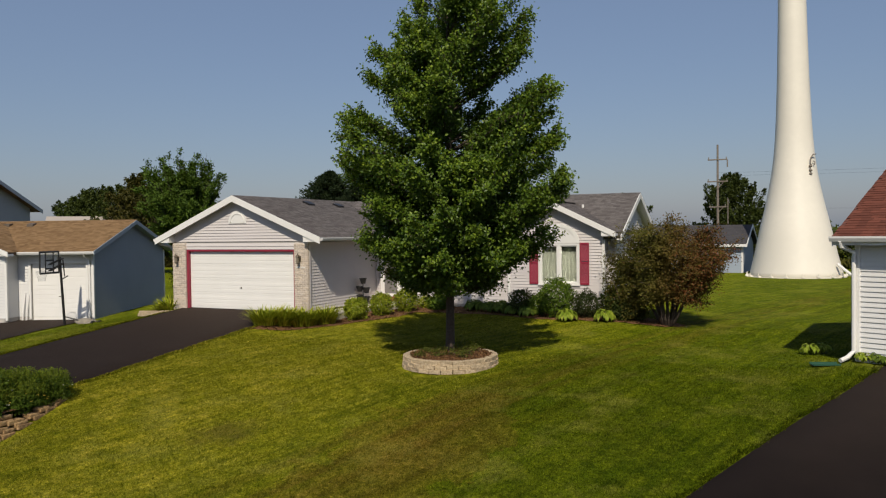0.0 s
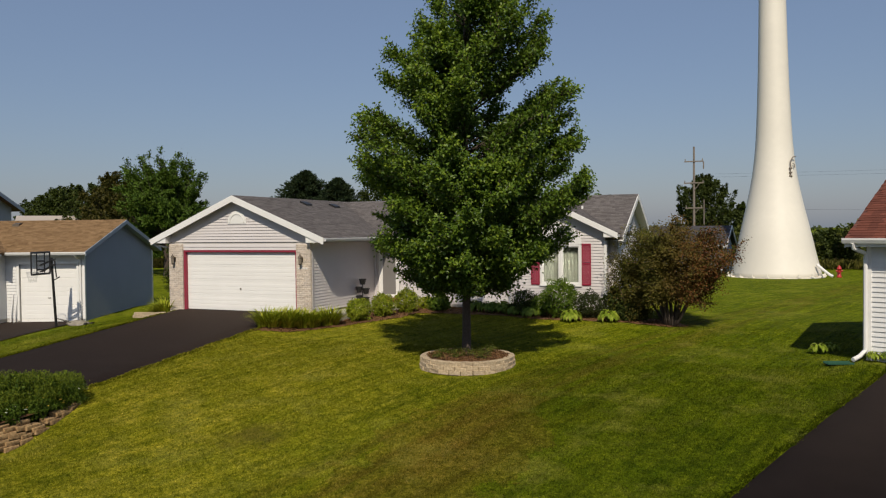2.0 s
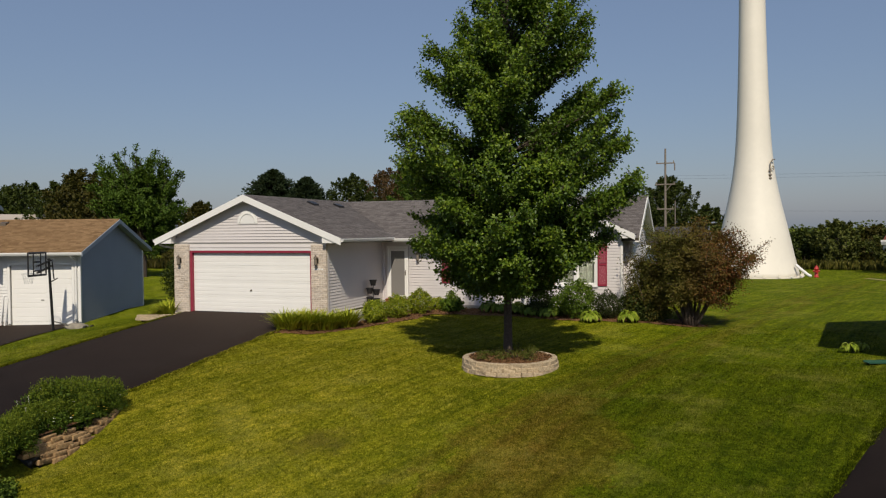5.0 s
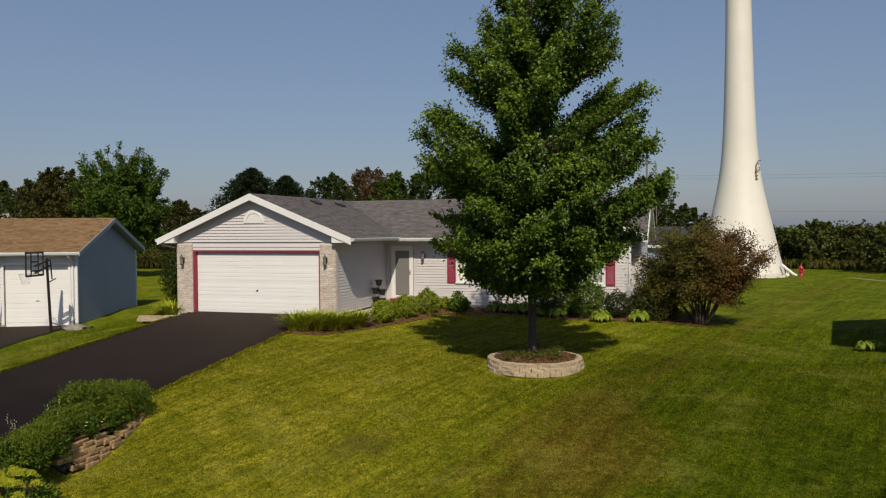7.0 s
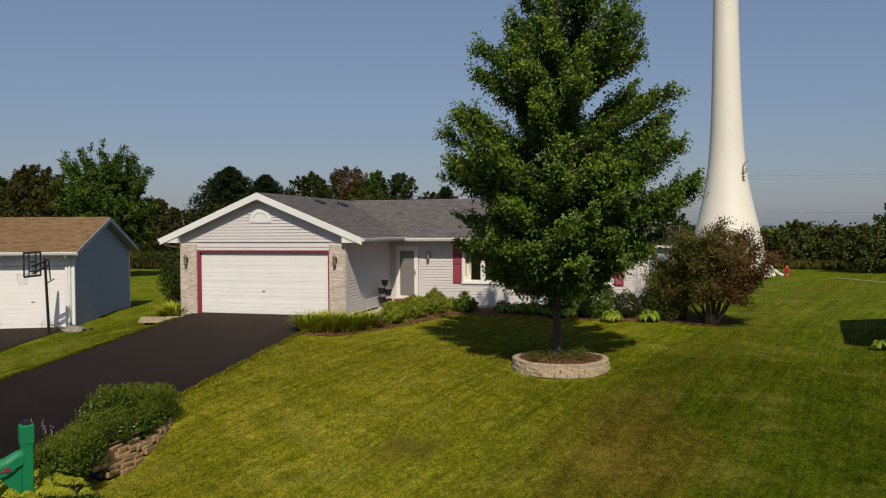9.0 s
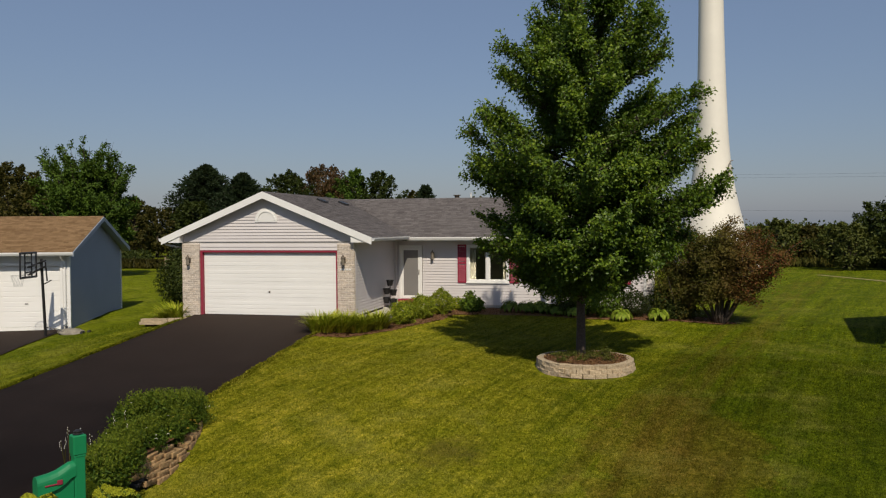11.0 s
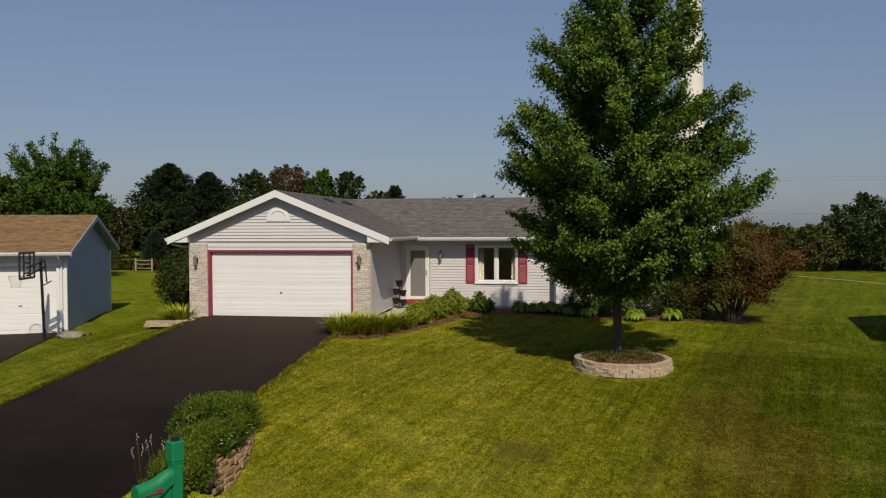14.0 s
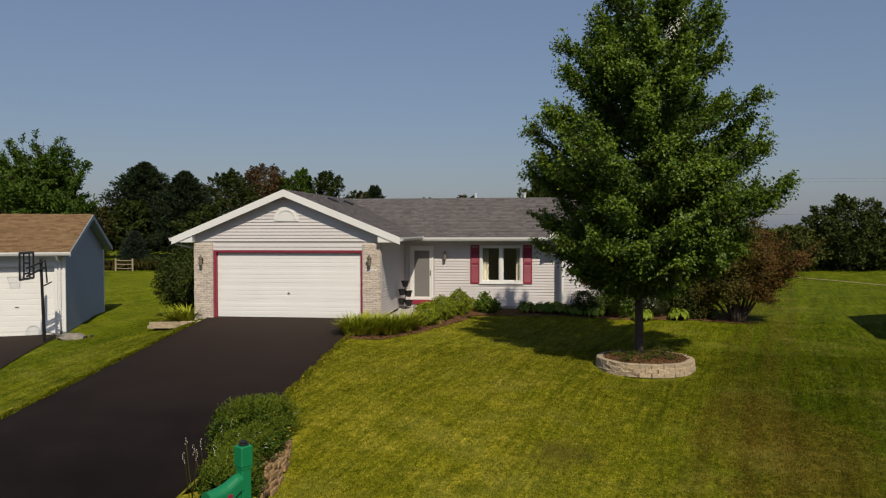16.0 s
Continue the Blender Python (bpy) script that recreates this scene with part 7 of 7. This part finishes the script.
def sedum(at, seed, z0=-1.17, r=0.38, heads=9):
    nr = np.random.default_rng(seed)
    rng = random.Random(seed)
    ob = thing("sedum", "mound of pale yellow-green sedum flower heads", "sedum", pose(at[0], at[1], z0), "sedum mounds")
    st, fl = Build(), []
    for k in range(heads):
        rr = r * math.sqrt((k + 0.5) / heads)
        a = k * 2.4 + rng.uniform(-0.2, 0.2)
        c = np.array([rr * math.cos(a), rr * math.sin(a), 0.46 - 0.4 * (rr / r) ** 2 * r + rng.uniform(-0.03, 0.03)])
        st.tube([(c[0] * 0.3, c[1] * 0.3, -0.02), tuple(c)], 0.008, 5)
        for q in range(9):
            b2 = q * 2.4
            off = np.array([0.064 * math.sqrt(q / 9) * math.cos(b2), 0.064 * math.sqrt(q / 9) * math.sin(b2), -0.06 * q / 9]) * rng.uniform(0.85, 1.2)
            v = nr.normal(size=(60, 3))
            v[:, 2] = np.abs(v[:, 2]) * 0.8
            v /= np.linalg.norm(v, axis=1, keepdims=True)
            fl.append((c + off + v * np.array([0.034, 0.034, 0.036]), v))
    part("stem", st, SHRUBGREEN, ob, kind="stuff")
    P = np.concatenate([f[0] for f in fl])
    D = np.concatenate([f[1] for f in fl])
    part("flower_head", leaf_mesh("flower_head", SEDUM, P, np.random.default_rng(seed).normal(size=D.shape), nr.uniform(0.012, 0.018, len(P)), nr, 0.9, face=D + np.array([0, 0, 0.3])), None, ob, kind="stuff")
    n = 260
    v = nr.normal(size=(n, 3))
    v /= np.linalg.norm(v, axis=1, keepdims=True)
    p = v * np.array([r, r, 0.16]) + np.array([0, 0, 0.2])
    part("leaves", leaf_mesh("leaves", HOSTA, p, v + nr.normal(size=(n, 3)) * 0.4, nr.uniform(0.05, 0.08, n), nr, 0.6, face=v + np.array([0, 0, 0.5])), None, ob, kind="stuff")


for k, (x, y) in enumerate(((7.12, -14.72), (6.62, -14.6), (7.3, -15.25), (6.95, -15.5), (6.45, -15.3), (6.2, -14.9))):
    sedum((x, y), 200 + k, -1.17 if k < 6 else -1.35)

for k, (x, y) in enumerate(((7.1, -14.25), (7.35, -14.9), (6.85, -13.95), (7.2, -15.75), (6.3, -14.1))):
    shrub("low_perennial", "low dark green leaves beneath the sedum heads", (x, y, float(ground_z(x, y)) - 0.03), (0.3, 0.3, 0.13), 700, 0.06, HOSTA, 230 + k, 0.3, 4, group="mailbox bed plants", cat="perennial", shell=0.3)

mb = thing("mailbox", "green plastic mailbox on a matching post with red flag", "mailbox", pose(6.88, -15.1, -1.14, 0, 0, 57))
b = Build()
b.box((-0.072, -0.072, -0.1), (0.072, 0.072, 1.28), 0.012)
part("post", b, GREEN, mb)
b = Build()
b.box((-0.088, -0.088, 1.03), (0.088, 0.088, 1.3), 0.014)
b.box((-0.078, -0.078, 1.0), (0.078, 0.078, 1.032), 0.006)
part("post_cap", b, GREEN, mb)
b = Build()
b.lathe([(0.06, 0), (0.068, 0.012), (0.05, 0.024), (0.055, 0.044), (0.034, 0.06), (0.008, 0.068)], (0, 0, 1.3), 14)
part("finial", b, BLACK, mb, "dark lantern-shaped finial")
b = Build()
prof = [(-0.1, 0.0), (0.1, 0.0)] + [(0.1 * math.cos(a), 0.13 + 0.1 * math.sin(a)) for a in np.linspace(0, math.pi, 11)]
np_ = len(prof)
stations = [(-0.06, 0.76, 0.85), (-0.13, 0.74, 0.9), (-0.2, 0.69, 0.97), (-0.28, 0.645, 1.0), (-0.38, 0.62, 1.0), (-0.52, 0.605, 1.0)]
for x, z, s in stations:
    b.v += [(x, w * s, z + h * s) for w, h in prof]
for i in range(len(stations) - 1):
    for j in range(np_):
        k = (j + 1) % np_
        b.f.append((i * np_ + j, i * np_ + k, (i + 1) * np_ + k, (i + 1) * np_ + j))
b.f += [tuple(range(np_)), tuple(range(len(b.v) - 1, len(b.v) - 1 - np_, -1))]
body = part("body", b, GREEN, mb, "green mailbox body")
b = Build()
b.prism([(-0.52, s * 1.06, 0.595 + z * 1.04) for s, z in prof], (-0.03, 0, 0))
part("door", b, GREEN, body)
b = Build()
b.prism([(-0.08, -0.05, 0.78), (-0.36, -0.05, 0.6), (-0.08, -0.05, 0.28)], (0, 0.1, 0))
part("bracket", b, GREEN, mb)
b = Build()
b.box((-0.46, -0.114, 0.70), (-0.26, -0.104, 0.72), 0.004)
b.box((-0.31, -0.117, 0.695), (-0.24, -0.104, 0.76), 0.004)
part("flag", b, RED, mb, "red signal flag")


# ---- background trees ----
def far_tree(name, label, at, h, w, n, leaf, mat, seed, trunk=0.22, low=0.15, group="background trees", lump=0.25, tall=0.85):
    """Trunk with limbs, and a crown of many clumps with gaps."""
    n, leaf = int(n * (2.8 if h > 6.5 else 1.9)), leaf * (0.72 if h > 6.5 else 0.86)
    nr = np.random.default_rng(seed)
    rng = random.Random(seed)
    z0 = float(ground_z(at[0], at[1]))
    ob = thing(name, label, "tree", pose(at[0], at[1], z0), group)
    b = Build()
    b.tube([(0, 0, -0.2), (0.05, 0, h * 0.3), (0, 0.1, h * 0.62), (0, 0, h * 0.85)], [trunk * 1.3, trunk, trunk * 0.6, 0.03], 8)
    P, D = [], []
    k = max(60, int(n / 90))
    for i in range(k):
        f = (i + 0.5) / k
        a = i * 2.4
        zc = h * (low + (0.95 - low) * f)
        prof = (0.62 + 0.38 * min(1.0, f / 0.4)) * (1 - max(0.0, (f - 0.5) / 0.5) ** 2.6 * 0.86)
        r = w / 2 * prof * (0.78 + lump * math.sin(2.3 * a + f * 9) + rng.uniform(-0.15, 0.15)) * math.sqrt(rng.uniform(0.2, 0.85))
        c = np.array([r * math.cos(a), r * math.sin(a), zc])
        if i % 2 == 0:
            b.tube([(0, 0, max(h * 0.12, zc - r * 0.8)), tuple(c * np.array([0.6, 0.6, 1]) - np.array([0, 0, r * 0.15])), tuple(c)], [0.05, 0.035, 0.01], 4)
        m = n // k
        way = np.array([c[0], c[1], 0.35 * w * tall]) / w + nr.normal(size=3) * 0.12
        way /= np.linalg.norm(way)
        t = nr.uniform(0, 1, m) ** 0.8
        s = w * 0.05 * (0.8 + 0.4 * rng.random())
        q = way * (t * w * 0.17)[:, None] + np.clip(nr.normal(size=(m, 3)), -1.6, 1.6) * (s * (1.15 - t))[:, None]
        P.append(c + q)
        D.append(way * 0.8 + nr.normal(size=(m, 3)) * 0.55)
    part("trunk", b, BARK, ob)
    P, D = np.concatenate(P), np.concatenate(D)
    P[:, 2] = np.maximum(P[:, 2], 0.05)
    F = P - np.array([0, 0, h * 0.45])
    F = F / (np.linalg.norm(F, axis=1, keepdims=True) + 0.1) + np.array([0, 0, 0.5])
    part("crown", leaf_mesh("crown", mat, P, D, nr.uniform(0.7, 1.3, len(P)) * leaf, nr, 0.7, face=F), None, ob, kind="stuff")
    return ob


def conifer(name, label, at, h, w, n, leaf, mat, seed, group="background trees"):
    nr = np.random.default_rng(seed)
    rng = random.Random(seed)
    ob = thing(name, label, "tree", pose(at[0], at[1], float(ground_z(at[0], at[1]))), group)
    n = int(n * 2)
    b = Build()
    b.tube([(0, 0, -0.2), (0, 0, h * 0.98)], [0.25 * h / 10, 0.02], 8)
    P, D = [], []
    k = int(n / 45)
    for i in range(k):
        f = (i + 0.5) / k
        a = i * 2.4 + rng.uniform(-0.3, 0.3)
        z = h * (0.05 + 0.94 * f)
        r = w / 2 * (1 - f ** 2.0) ** 0.8 * rng.uniform(0.55, 1.12) + 0.12
        d = np.array([math.cos(a), math.sin(a), 0.12])
        b.tube([(0, 0, z - 0.1 * r), tuple(d * r + np.array([0, 0, z]))], [0.04, 0.008], 4)
        t = nr.uniform(0.15, 1.0, 45) ** 0.7
        q = d * (t * r)[:, None] + np.array([0, 0, z]) + nr.normal(size=(45, 3)) * np.array([0.13, 0.13, 0.07]) * (0.5 + r * 0.3)
        P.append(q)
        D.append(d + nr.normal(size=(45, 3)) * 0.6 + np.array([0, 0, 0.3]))
    part("trunk", b, BARK, ob)
    P, D = np.concatenate(P), np.concatenate(D)
    part("crown", leaf_mesh("crown", mat, P, D, nr.uniform(0.7, 1.3, len(P)) * leaf, nr, 0.4), None, ob, kind="stuff")


def ash_tree(at, h, w, seed):
    """Limbs fan out and up from a short trunk; long sprays of leaves follow each limb's end."""
    nr = np.random.default_rng(seed)
    rng = random.Random(seed)
    ob = thing("ash_tree", "broad bright green ash tree behind the houses", "tree", pose(at[0], at[1], float(ground_z(*at))), "background trees")
    b = Build()
    b.tube([(0, 0, -0.2), (0.05, 0, h * 0.2), (0, 0.05, h * 0.5), (0, 0, h * 0.8)], [0.3, 0.24, 0.13, 0.03], 9)
    part("trunk", b, BARK, ob)
    wood = Build()
    P, D, S = [], [], []
    for i in range(150):
        az = i * 2.399963 + rng.uniform(-0.2, 0.2)
        el = math.radians(rng.uniform(8, 84))
        z0 = h * (0.14 + 0.34 * rng.random())
        d = np.array([math.cos(az) * math.cos(el), math.sin(az) * math.cos(el), math.sin(el)])
        c = np.array([0, 0, h * 0.56])
        o = np.array([0, 0, z0]) - c
        k = np.array([2 / w, 2 / w, 2.4 / h])
        A, B, C = np.sum((d * k) ** 2), 2 * np.sum(d * k * o * k), np.sum((o * k) ** 2) - 1
        L = (-B + math.sqrt(max(0.0, B * B - 4 * A * C))) / (2 * A) * rng.uniform(0.72, 1.06)
        q = [np.array([0, 0, z0]) + d * L * f + np.array([0, 0, -0.12 * L * max(0.0, f - 0.7)]) for f in (0, 0.4, 0.75, 1.0)]
        wood.tube([tuple(p) for p in q], [0.06, 0.04, 0.02, 0.006], 4)
        for s in range(9):
            f0 = rng.uniform(0.25, 0.92)
            way = d + nr.normal(size=3) * 0.42 + np.array([0, 0, 0.15])
            way /= np.linalg.norm(way)
            base = q[0] + d * L * f0
            t = nr.uniform(0, 1, 36)
            ln = rng.uniform(0.5, 0.95) * (1.1 - 0.5 * f0)
            P.append(base + way * (t * ln)[:, None] + nr.normal(size=(36, 3)) * 0.1)
            D.append(way + nr.normal(size=(36, 3)) * 0.4 + np.array([0, 0, -0.15]))
            S.append(nr.uniform(0.14, 0.27, 36))
    part("limb", wood, BARK, ob, kind="stuff")
    P, D, S = np.concatenate(P), np.concatenate(D), np.concatenate(S)
    P[:, 2] = np.maximum(P[:, 2], 0.3)
    F = P - np.array([0, 0, h * 0.45])
    F = F / (np.linalg.norm(F, axis=1, keepdims=True) + 0.1) + np.array([0, 0, 0.6])
    part("crown", leaf_mesh("crown", ASHLEAF, P, D, S, nr, 0.42, face=F), None, ob, kind="stuff")


ash_tree((-21.2, 21.8), 9.8, 7.0, 301)
far_tree("leafy_tree", "olive-brown broadleaf tree behind the houses", (-27.5, 24.5), 6.4, 5.5, 4500, 0.26, OLIVE, 302)
far_tree("leafy_tree", "olive broadleaf tree behind the houses", (-33.5, 44.5), 6.2, 4.6, 3000, 0.26, OLIVE, 303)
far_tree("leafy_tree", "olive-brown broadleaf tree behind the houses", (-40, 35.3), 8.6, 8.0, 5000, 0.34, OLIVE, 304)
far_tree("leafy_tree", "dark broadleaf tree behind the houses", (-47, 40), 8.2, 8.0, 4500, 0.34, DARKLEAF, 305)
far_tree("leafy_tree", "distant dark broadleaf tree", (-76, 61), 9.6, 11, 4000, 0.5, DARKLEAF, 306)
far_tree("leafy_tree", "distant dark broadleaf tree", (-86, 66), 9.0, 11, 4000, 0.5, DARKLEAF, 307)
conifer("dark_conifer", "tall dense dark conifer at the field edge", (-36.7, 64), 11.3, 12.0, 14000, 0.36, CONIFER, 310)
conifer("dark_conifer", "tall dense dark conifer at the field edge", (-30.6, 62), 10.0, 9.0, 10000, 0.36, CONIFER, 311)
far_tree("leafy_tree", "tall green broadleaf tree in the far wood", (-28.5, 70), 10.0, 8.5, 4200, 0.4, DARKLEAF, 312)
far_tree("russet_tree", "russet broadleaf tree in the far wood", (-30.8, 88.4), 11.4, 13.5, 5200, 0.45, RUSSET, 313)
far_tree("russet_tree", "olive-russet tree in the far wood", (-24.5, 78), 9.6, 8.0, 4200, 0.42, RUSSET, 314)
far_tree("leafy_tree", "tall narrow green tree in the far wood", (-18.5, 67.8), 10.4, 5.6, 4200, 0.34, ASHLEAF, 315, lump=0.4)
far_tree("leafy_tree", "tall narrow dark green tree in the far wood", (-15.2, 68), 9.9, 6.0, 4200, 0.34, DARKLEAF, 316, lump=0.4)
conifer("dark_conifer", "small dark pine above the roof ridge", (-8.9, 66.2), 8.4, 4.6, 3000, 0.36, CONIFER, 317)
far_tree("leafy_tree", "distant broadleaf tree above the roof ridge", (-11.5, 70), 7.6, 5, 2600, 0.36, OLIVE, 318)
conifer("blue_spruce", "young blue-green spruce at the field edge", (-24.6, 39.5), 3.1, 2.5, 3200, 0.16, BLUESPRUCE, 319)
for k in range(15):
    rng = random.Random(330 + k)
    x = -62 + k * 4.6 + rng.uniform(-1.5, 1.5)
    y = 52 + 0.24 * (x + 60) + rng.uniform(-3, 3)
    far_tree("hedgerow_tree", "low dark tree in the wooded field edge", (x, y), rng.uniform(4.2, 6.4), rng.uniform(6, 8), 2600, 0.36, (DARKLEAF, OLIVE, DARKLEAF, CONIFER)[k % 4], 330 + k, 0.15, 0.04, "field edge trees")
for k in range(9):
    rng = random.Random(350 + k)
    if k in (2, 3):
        continue
    x, y = -32 + k * 2.9, 36.0 + rng.uniform(-0.6, 0.8) + 0.6 * abs(k - 4)
    shrub("field_shrub", "low rough shrub along the field edge", (x, y), (1.7, 1.2, rng.uniform(0.5, 0.9)), 1500, 0.17, (OLIVE, DARKLEAF, SHRUBGREEN)[k % 3], 350 + k, 0.25, 4, group="field edge shrubs")
# wood behind and beside the tower
far_tree("leafy_tree", "broad green tree behind the utility pole", (11.0, 91.2), 9.8, 8.6, 6000, 0.4, DARKLEAF, 360, tall=1.4)
far_tree("leafy_tree", "green tree behind the outbuilding", (16.5, 80), 5.6, 6, 3000, 0.4, DARKLEAF, 361)
for k in range(16):
    rng = random.Random(370 + k)
    x = 6 + k * 3.1 + rng.uniform(-0.8, 0.8)
    y = 50 + (k - 6) * -0.55 + rng.uniform(-1.5, 1.5)
    hh = rng.uniform(1.5, 3.5) + (0.9 if k > 11 else 0)
    far_tree("thicket_tree", "dense green thicket tree beside the tower lawn", (x, y), hh, rng.uniform(4.6, 6.2), 2600, 0.27, (THICKET, DARKLEAF, THICKET, OLIVE, THICKET)[k % 5], 370 + k, 0.12, 0.03, "thicket")
far_tree("leafy_tree", "large round dark tree beside the far lane", (34.5, 39.5), 5.0, 7.4, 5600, 0.26, DARKLEAF, 395, 0.2, 0.06)
far_tree("leafy_tree", "large round dark tree beside the far lane", (40.5, 40), 5.6, 8, 4600, 0.28, DARKLEAF, 396, 0.2, 0.06)
far_tree("leafy_tree", "low green tree beside the far lane", (30.5, 38.5), 3.0, 4.6, 3000, 0.24, THICKET, 397, 0.12, 0.04)


def distant_wood(seed):
    """A low band of woods along the horizon."""
    nr = np.random.default_rng(seed)
    P, S = [], []
    for k in range(150):
        a = math.radians(-58 + 108 * k / 149 + nr.uniform(-0.3, 0.3))
        d = nr.uniform(130, 160)
        c = np.array([15 + d * math.sin(a), -24 + d * math.cos(a), 0.0])
        h = nr.uniform(3.2, 4.2)
        v = nr.normal(size=(240, 3)) * np.array([1.5, 1.5, 0])
        v[:, 2] = nr.uniform(-0.4, 1.0, 240) * h * np.exp(-v[:, 0] ** 2 / 14)
        P.append(c + v + np.array([0, 0, -0.5]))
        S.append(nr.uniform(0.4, 0.7, 240))
    P, S = np.concatenate(P), np.concatenate(S)
    me = leaf_mesh("distant_wood", DARKLEAF, P, nr.normal(size=P.shape), S, nr, 0.8, face=np.tile(np.array([[0, -0.7, 0.7]]), (len(P), 1)))
    tagged(part("distant_wood", me, None), "low band of dark woods along the horizon", "woods", kind="stuff")


distant_wood(398)


def tall_grass(name, label, x0, x1, yf, n, h, seed, mat=OLIVE):
    nr = np.random.default_rng(seed)
    x = nr.uniform(x0, x1, n)
    y = yf(x) + nr.normal(size=n) * 0.7
    p = np.stack([x, y, ground_z(x, y)], -1)
    d = nr.normal(size=(n, 3)) * 0.25 + np.array([0, 0, 1])
    tagged(part(name, leaf_mesh(name, mat, p, d, nr.uniform(0.5, 1.2, n) * h, nr, 0.14), None, kind="stuff"), label, "tall grass", kind="stuff")


tall_grass("tall_grass", "rough tall grass along the thicket", 4, 60, lambda x: 45.5 - 0.18 * (x - 20), 12000, 0.7, 400, DRYGRASS)
tall_grass("dry_weeds", "strip of dull brown weeds behind the rail fence", -60, -8, lambda x: 35.2 + 0 * x, 22000, 0.75, 402)
tall_grass("tall_grass", "rough tall grass along the field edge", -55, 0, lambda x: 36.2 + 0 * x, 7000, 0.6, 401)


# ---- grass blades on the near lawn ----
def blades(name, n, x0, x1, y0, y1, h, seed):
    nr = np.random.default_rng(seed)
    x, y = nr.uniform(x0, x1, n), nr.uniform(y0, y1, n)
    ok = ((x < -0.42) | (x > 5.05)) & (((x - TX - 0.1) ** 2 + (y - TY + 0.35) ** 2) > 1.32 ** 2)
    edge = 17.35 + (y + 17.1) * (5.95 / 15.5)
    ok &= x < edge - 0.06
    bedy = np.interp(x, [5.0, 5.9, 6.9, 8.0, 8.3, 11, 13, 15.6, 17.4, 18.2], [-2.75, -2.15, -0.65, 1.55, 2.85, 2.95, 2.5, 2.5, 2.3, 2.8])
    ok &= ~((x < 18.2) & (x > 5) & (y > bedy))
    ok &= ~((x < 6.2) & (x > 4.9) & (y < -9.9))
    ok &= ((x - MX) / 1.0) ** 2 + ((y - MY) / 1.45) ** 2 > 0.95
    ok &= ~((x < -3.3) & (y > -7) & (x + 5.7 < (-0.335 / 0.942) * (y - 0.42) - 0.0))
    x, y = x[ok], y[ok]
    n = len(x)
    p = np.stack([x, y, ground_z(x, y) - 0.004], -1)
    lean = np.array([0.25, 0.1, 0])
    d = nr.normal(size=(n, 3)) * np.array([0.6, 0.6, 0.1]) + np.array([0, 0, 1.0]) + lean
    d /= np.linalg.norm(d, axis=1, keepdims=True)
    s = np.cross(d, nr.normal(size=(n, 3)))
    s /= np.linalg.norm(s, axis=1, keepdims=True)
    hh = (nr.uniform(0.55, 1.25, n) * h)[:, None]
    v = np.empty((n, 3, 3))
    v[:, 0], v[:, 1], v[:, 2] = p - s * 0.006, p + s * 0.006, p + d * hh
    me = bpy.data.meshes.new(name)
    me.vertices.add(3 * n)
    me.vertices.foreach_set("co", v.reshape(-1))
    me.loops.add(3 * n)
    me.loops.foreach_set("vertex_index", np.arange(3 * n, dtype=np.int32))
    me.polygons.add(n)
    me.polygons.foreach_set("loop_start", (np.arange(n) * 3).astype(np.int32))
    me.update(calc_edges=True)
    me.materials.append(BLADES)
    tagged(part(name, me, None, kind="stuff"), "short mown grass blades of the lawn", "grass", kind="stuff")


def edge_blades(name, a, c, n, h, seed, hang=0.05):
    """Longer blades that hang over a paved edge from a to c."""
    nr = np.random.default_rng(seed)
    a, c = np.array(a), np.array(c)
    t = nr.uniform(0, 1, n)
    way = (c - a) / np.linalg.norm(c - a)
    side = np.array([-way[1], way[0]])
    wave = 0.03 * np.sin(t * 41) + 0.02 * np.sin(t * 97 + 1) + nr.normal(size=n) * 0.035
    xy = a + (c - a) * t[:, None] + side * (wave + 0.04)[:, None]
    p = np.stack([xy[:, 0], xy[:, 1], ground_z(xy[:, 0] + 2 * hang * side[0], xy[:, 1] + 2 * hang * side[1])], -1)
    d = nr.normal(size=(n, 3)) * np.array([0.6, 0.6, 0.1]) + np.array([-side[0] * 0.3, -side[1] * 0.3, 0.8])
    me = leaf_mesh(name, BLADES, p, d, nr.uniform(0.5, 1.3, n) * h, nr, 0.16)
    tagged(part(name, me, None, kind="stuff"), "ragged grass blades hanging over the asphalt edge", "grass", kind="stuff")


edge_blades("edge_grass", (4.99, -0.6), (4.99, -10.0), 8000, 0.065, 510)
edge_blades("edge_grass", (-0.37, -14.0), (-0.37, -0.9), 7000, 0.065, 511)
edge_blades("edge_grass", (17.33, -17.0), (23.28, -1.7), 8000, 0.055, 512)
blades("grass", 260000, 5, 22.5, -14.5, -3, 0.05, 500)
blades("grass", 130000, -4, 22.5, -9, 3, 0.05, 501)
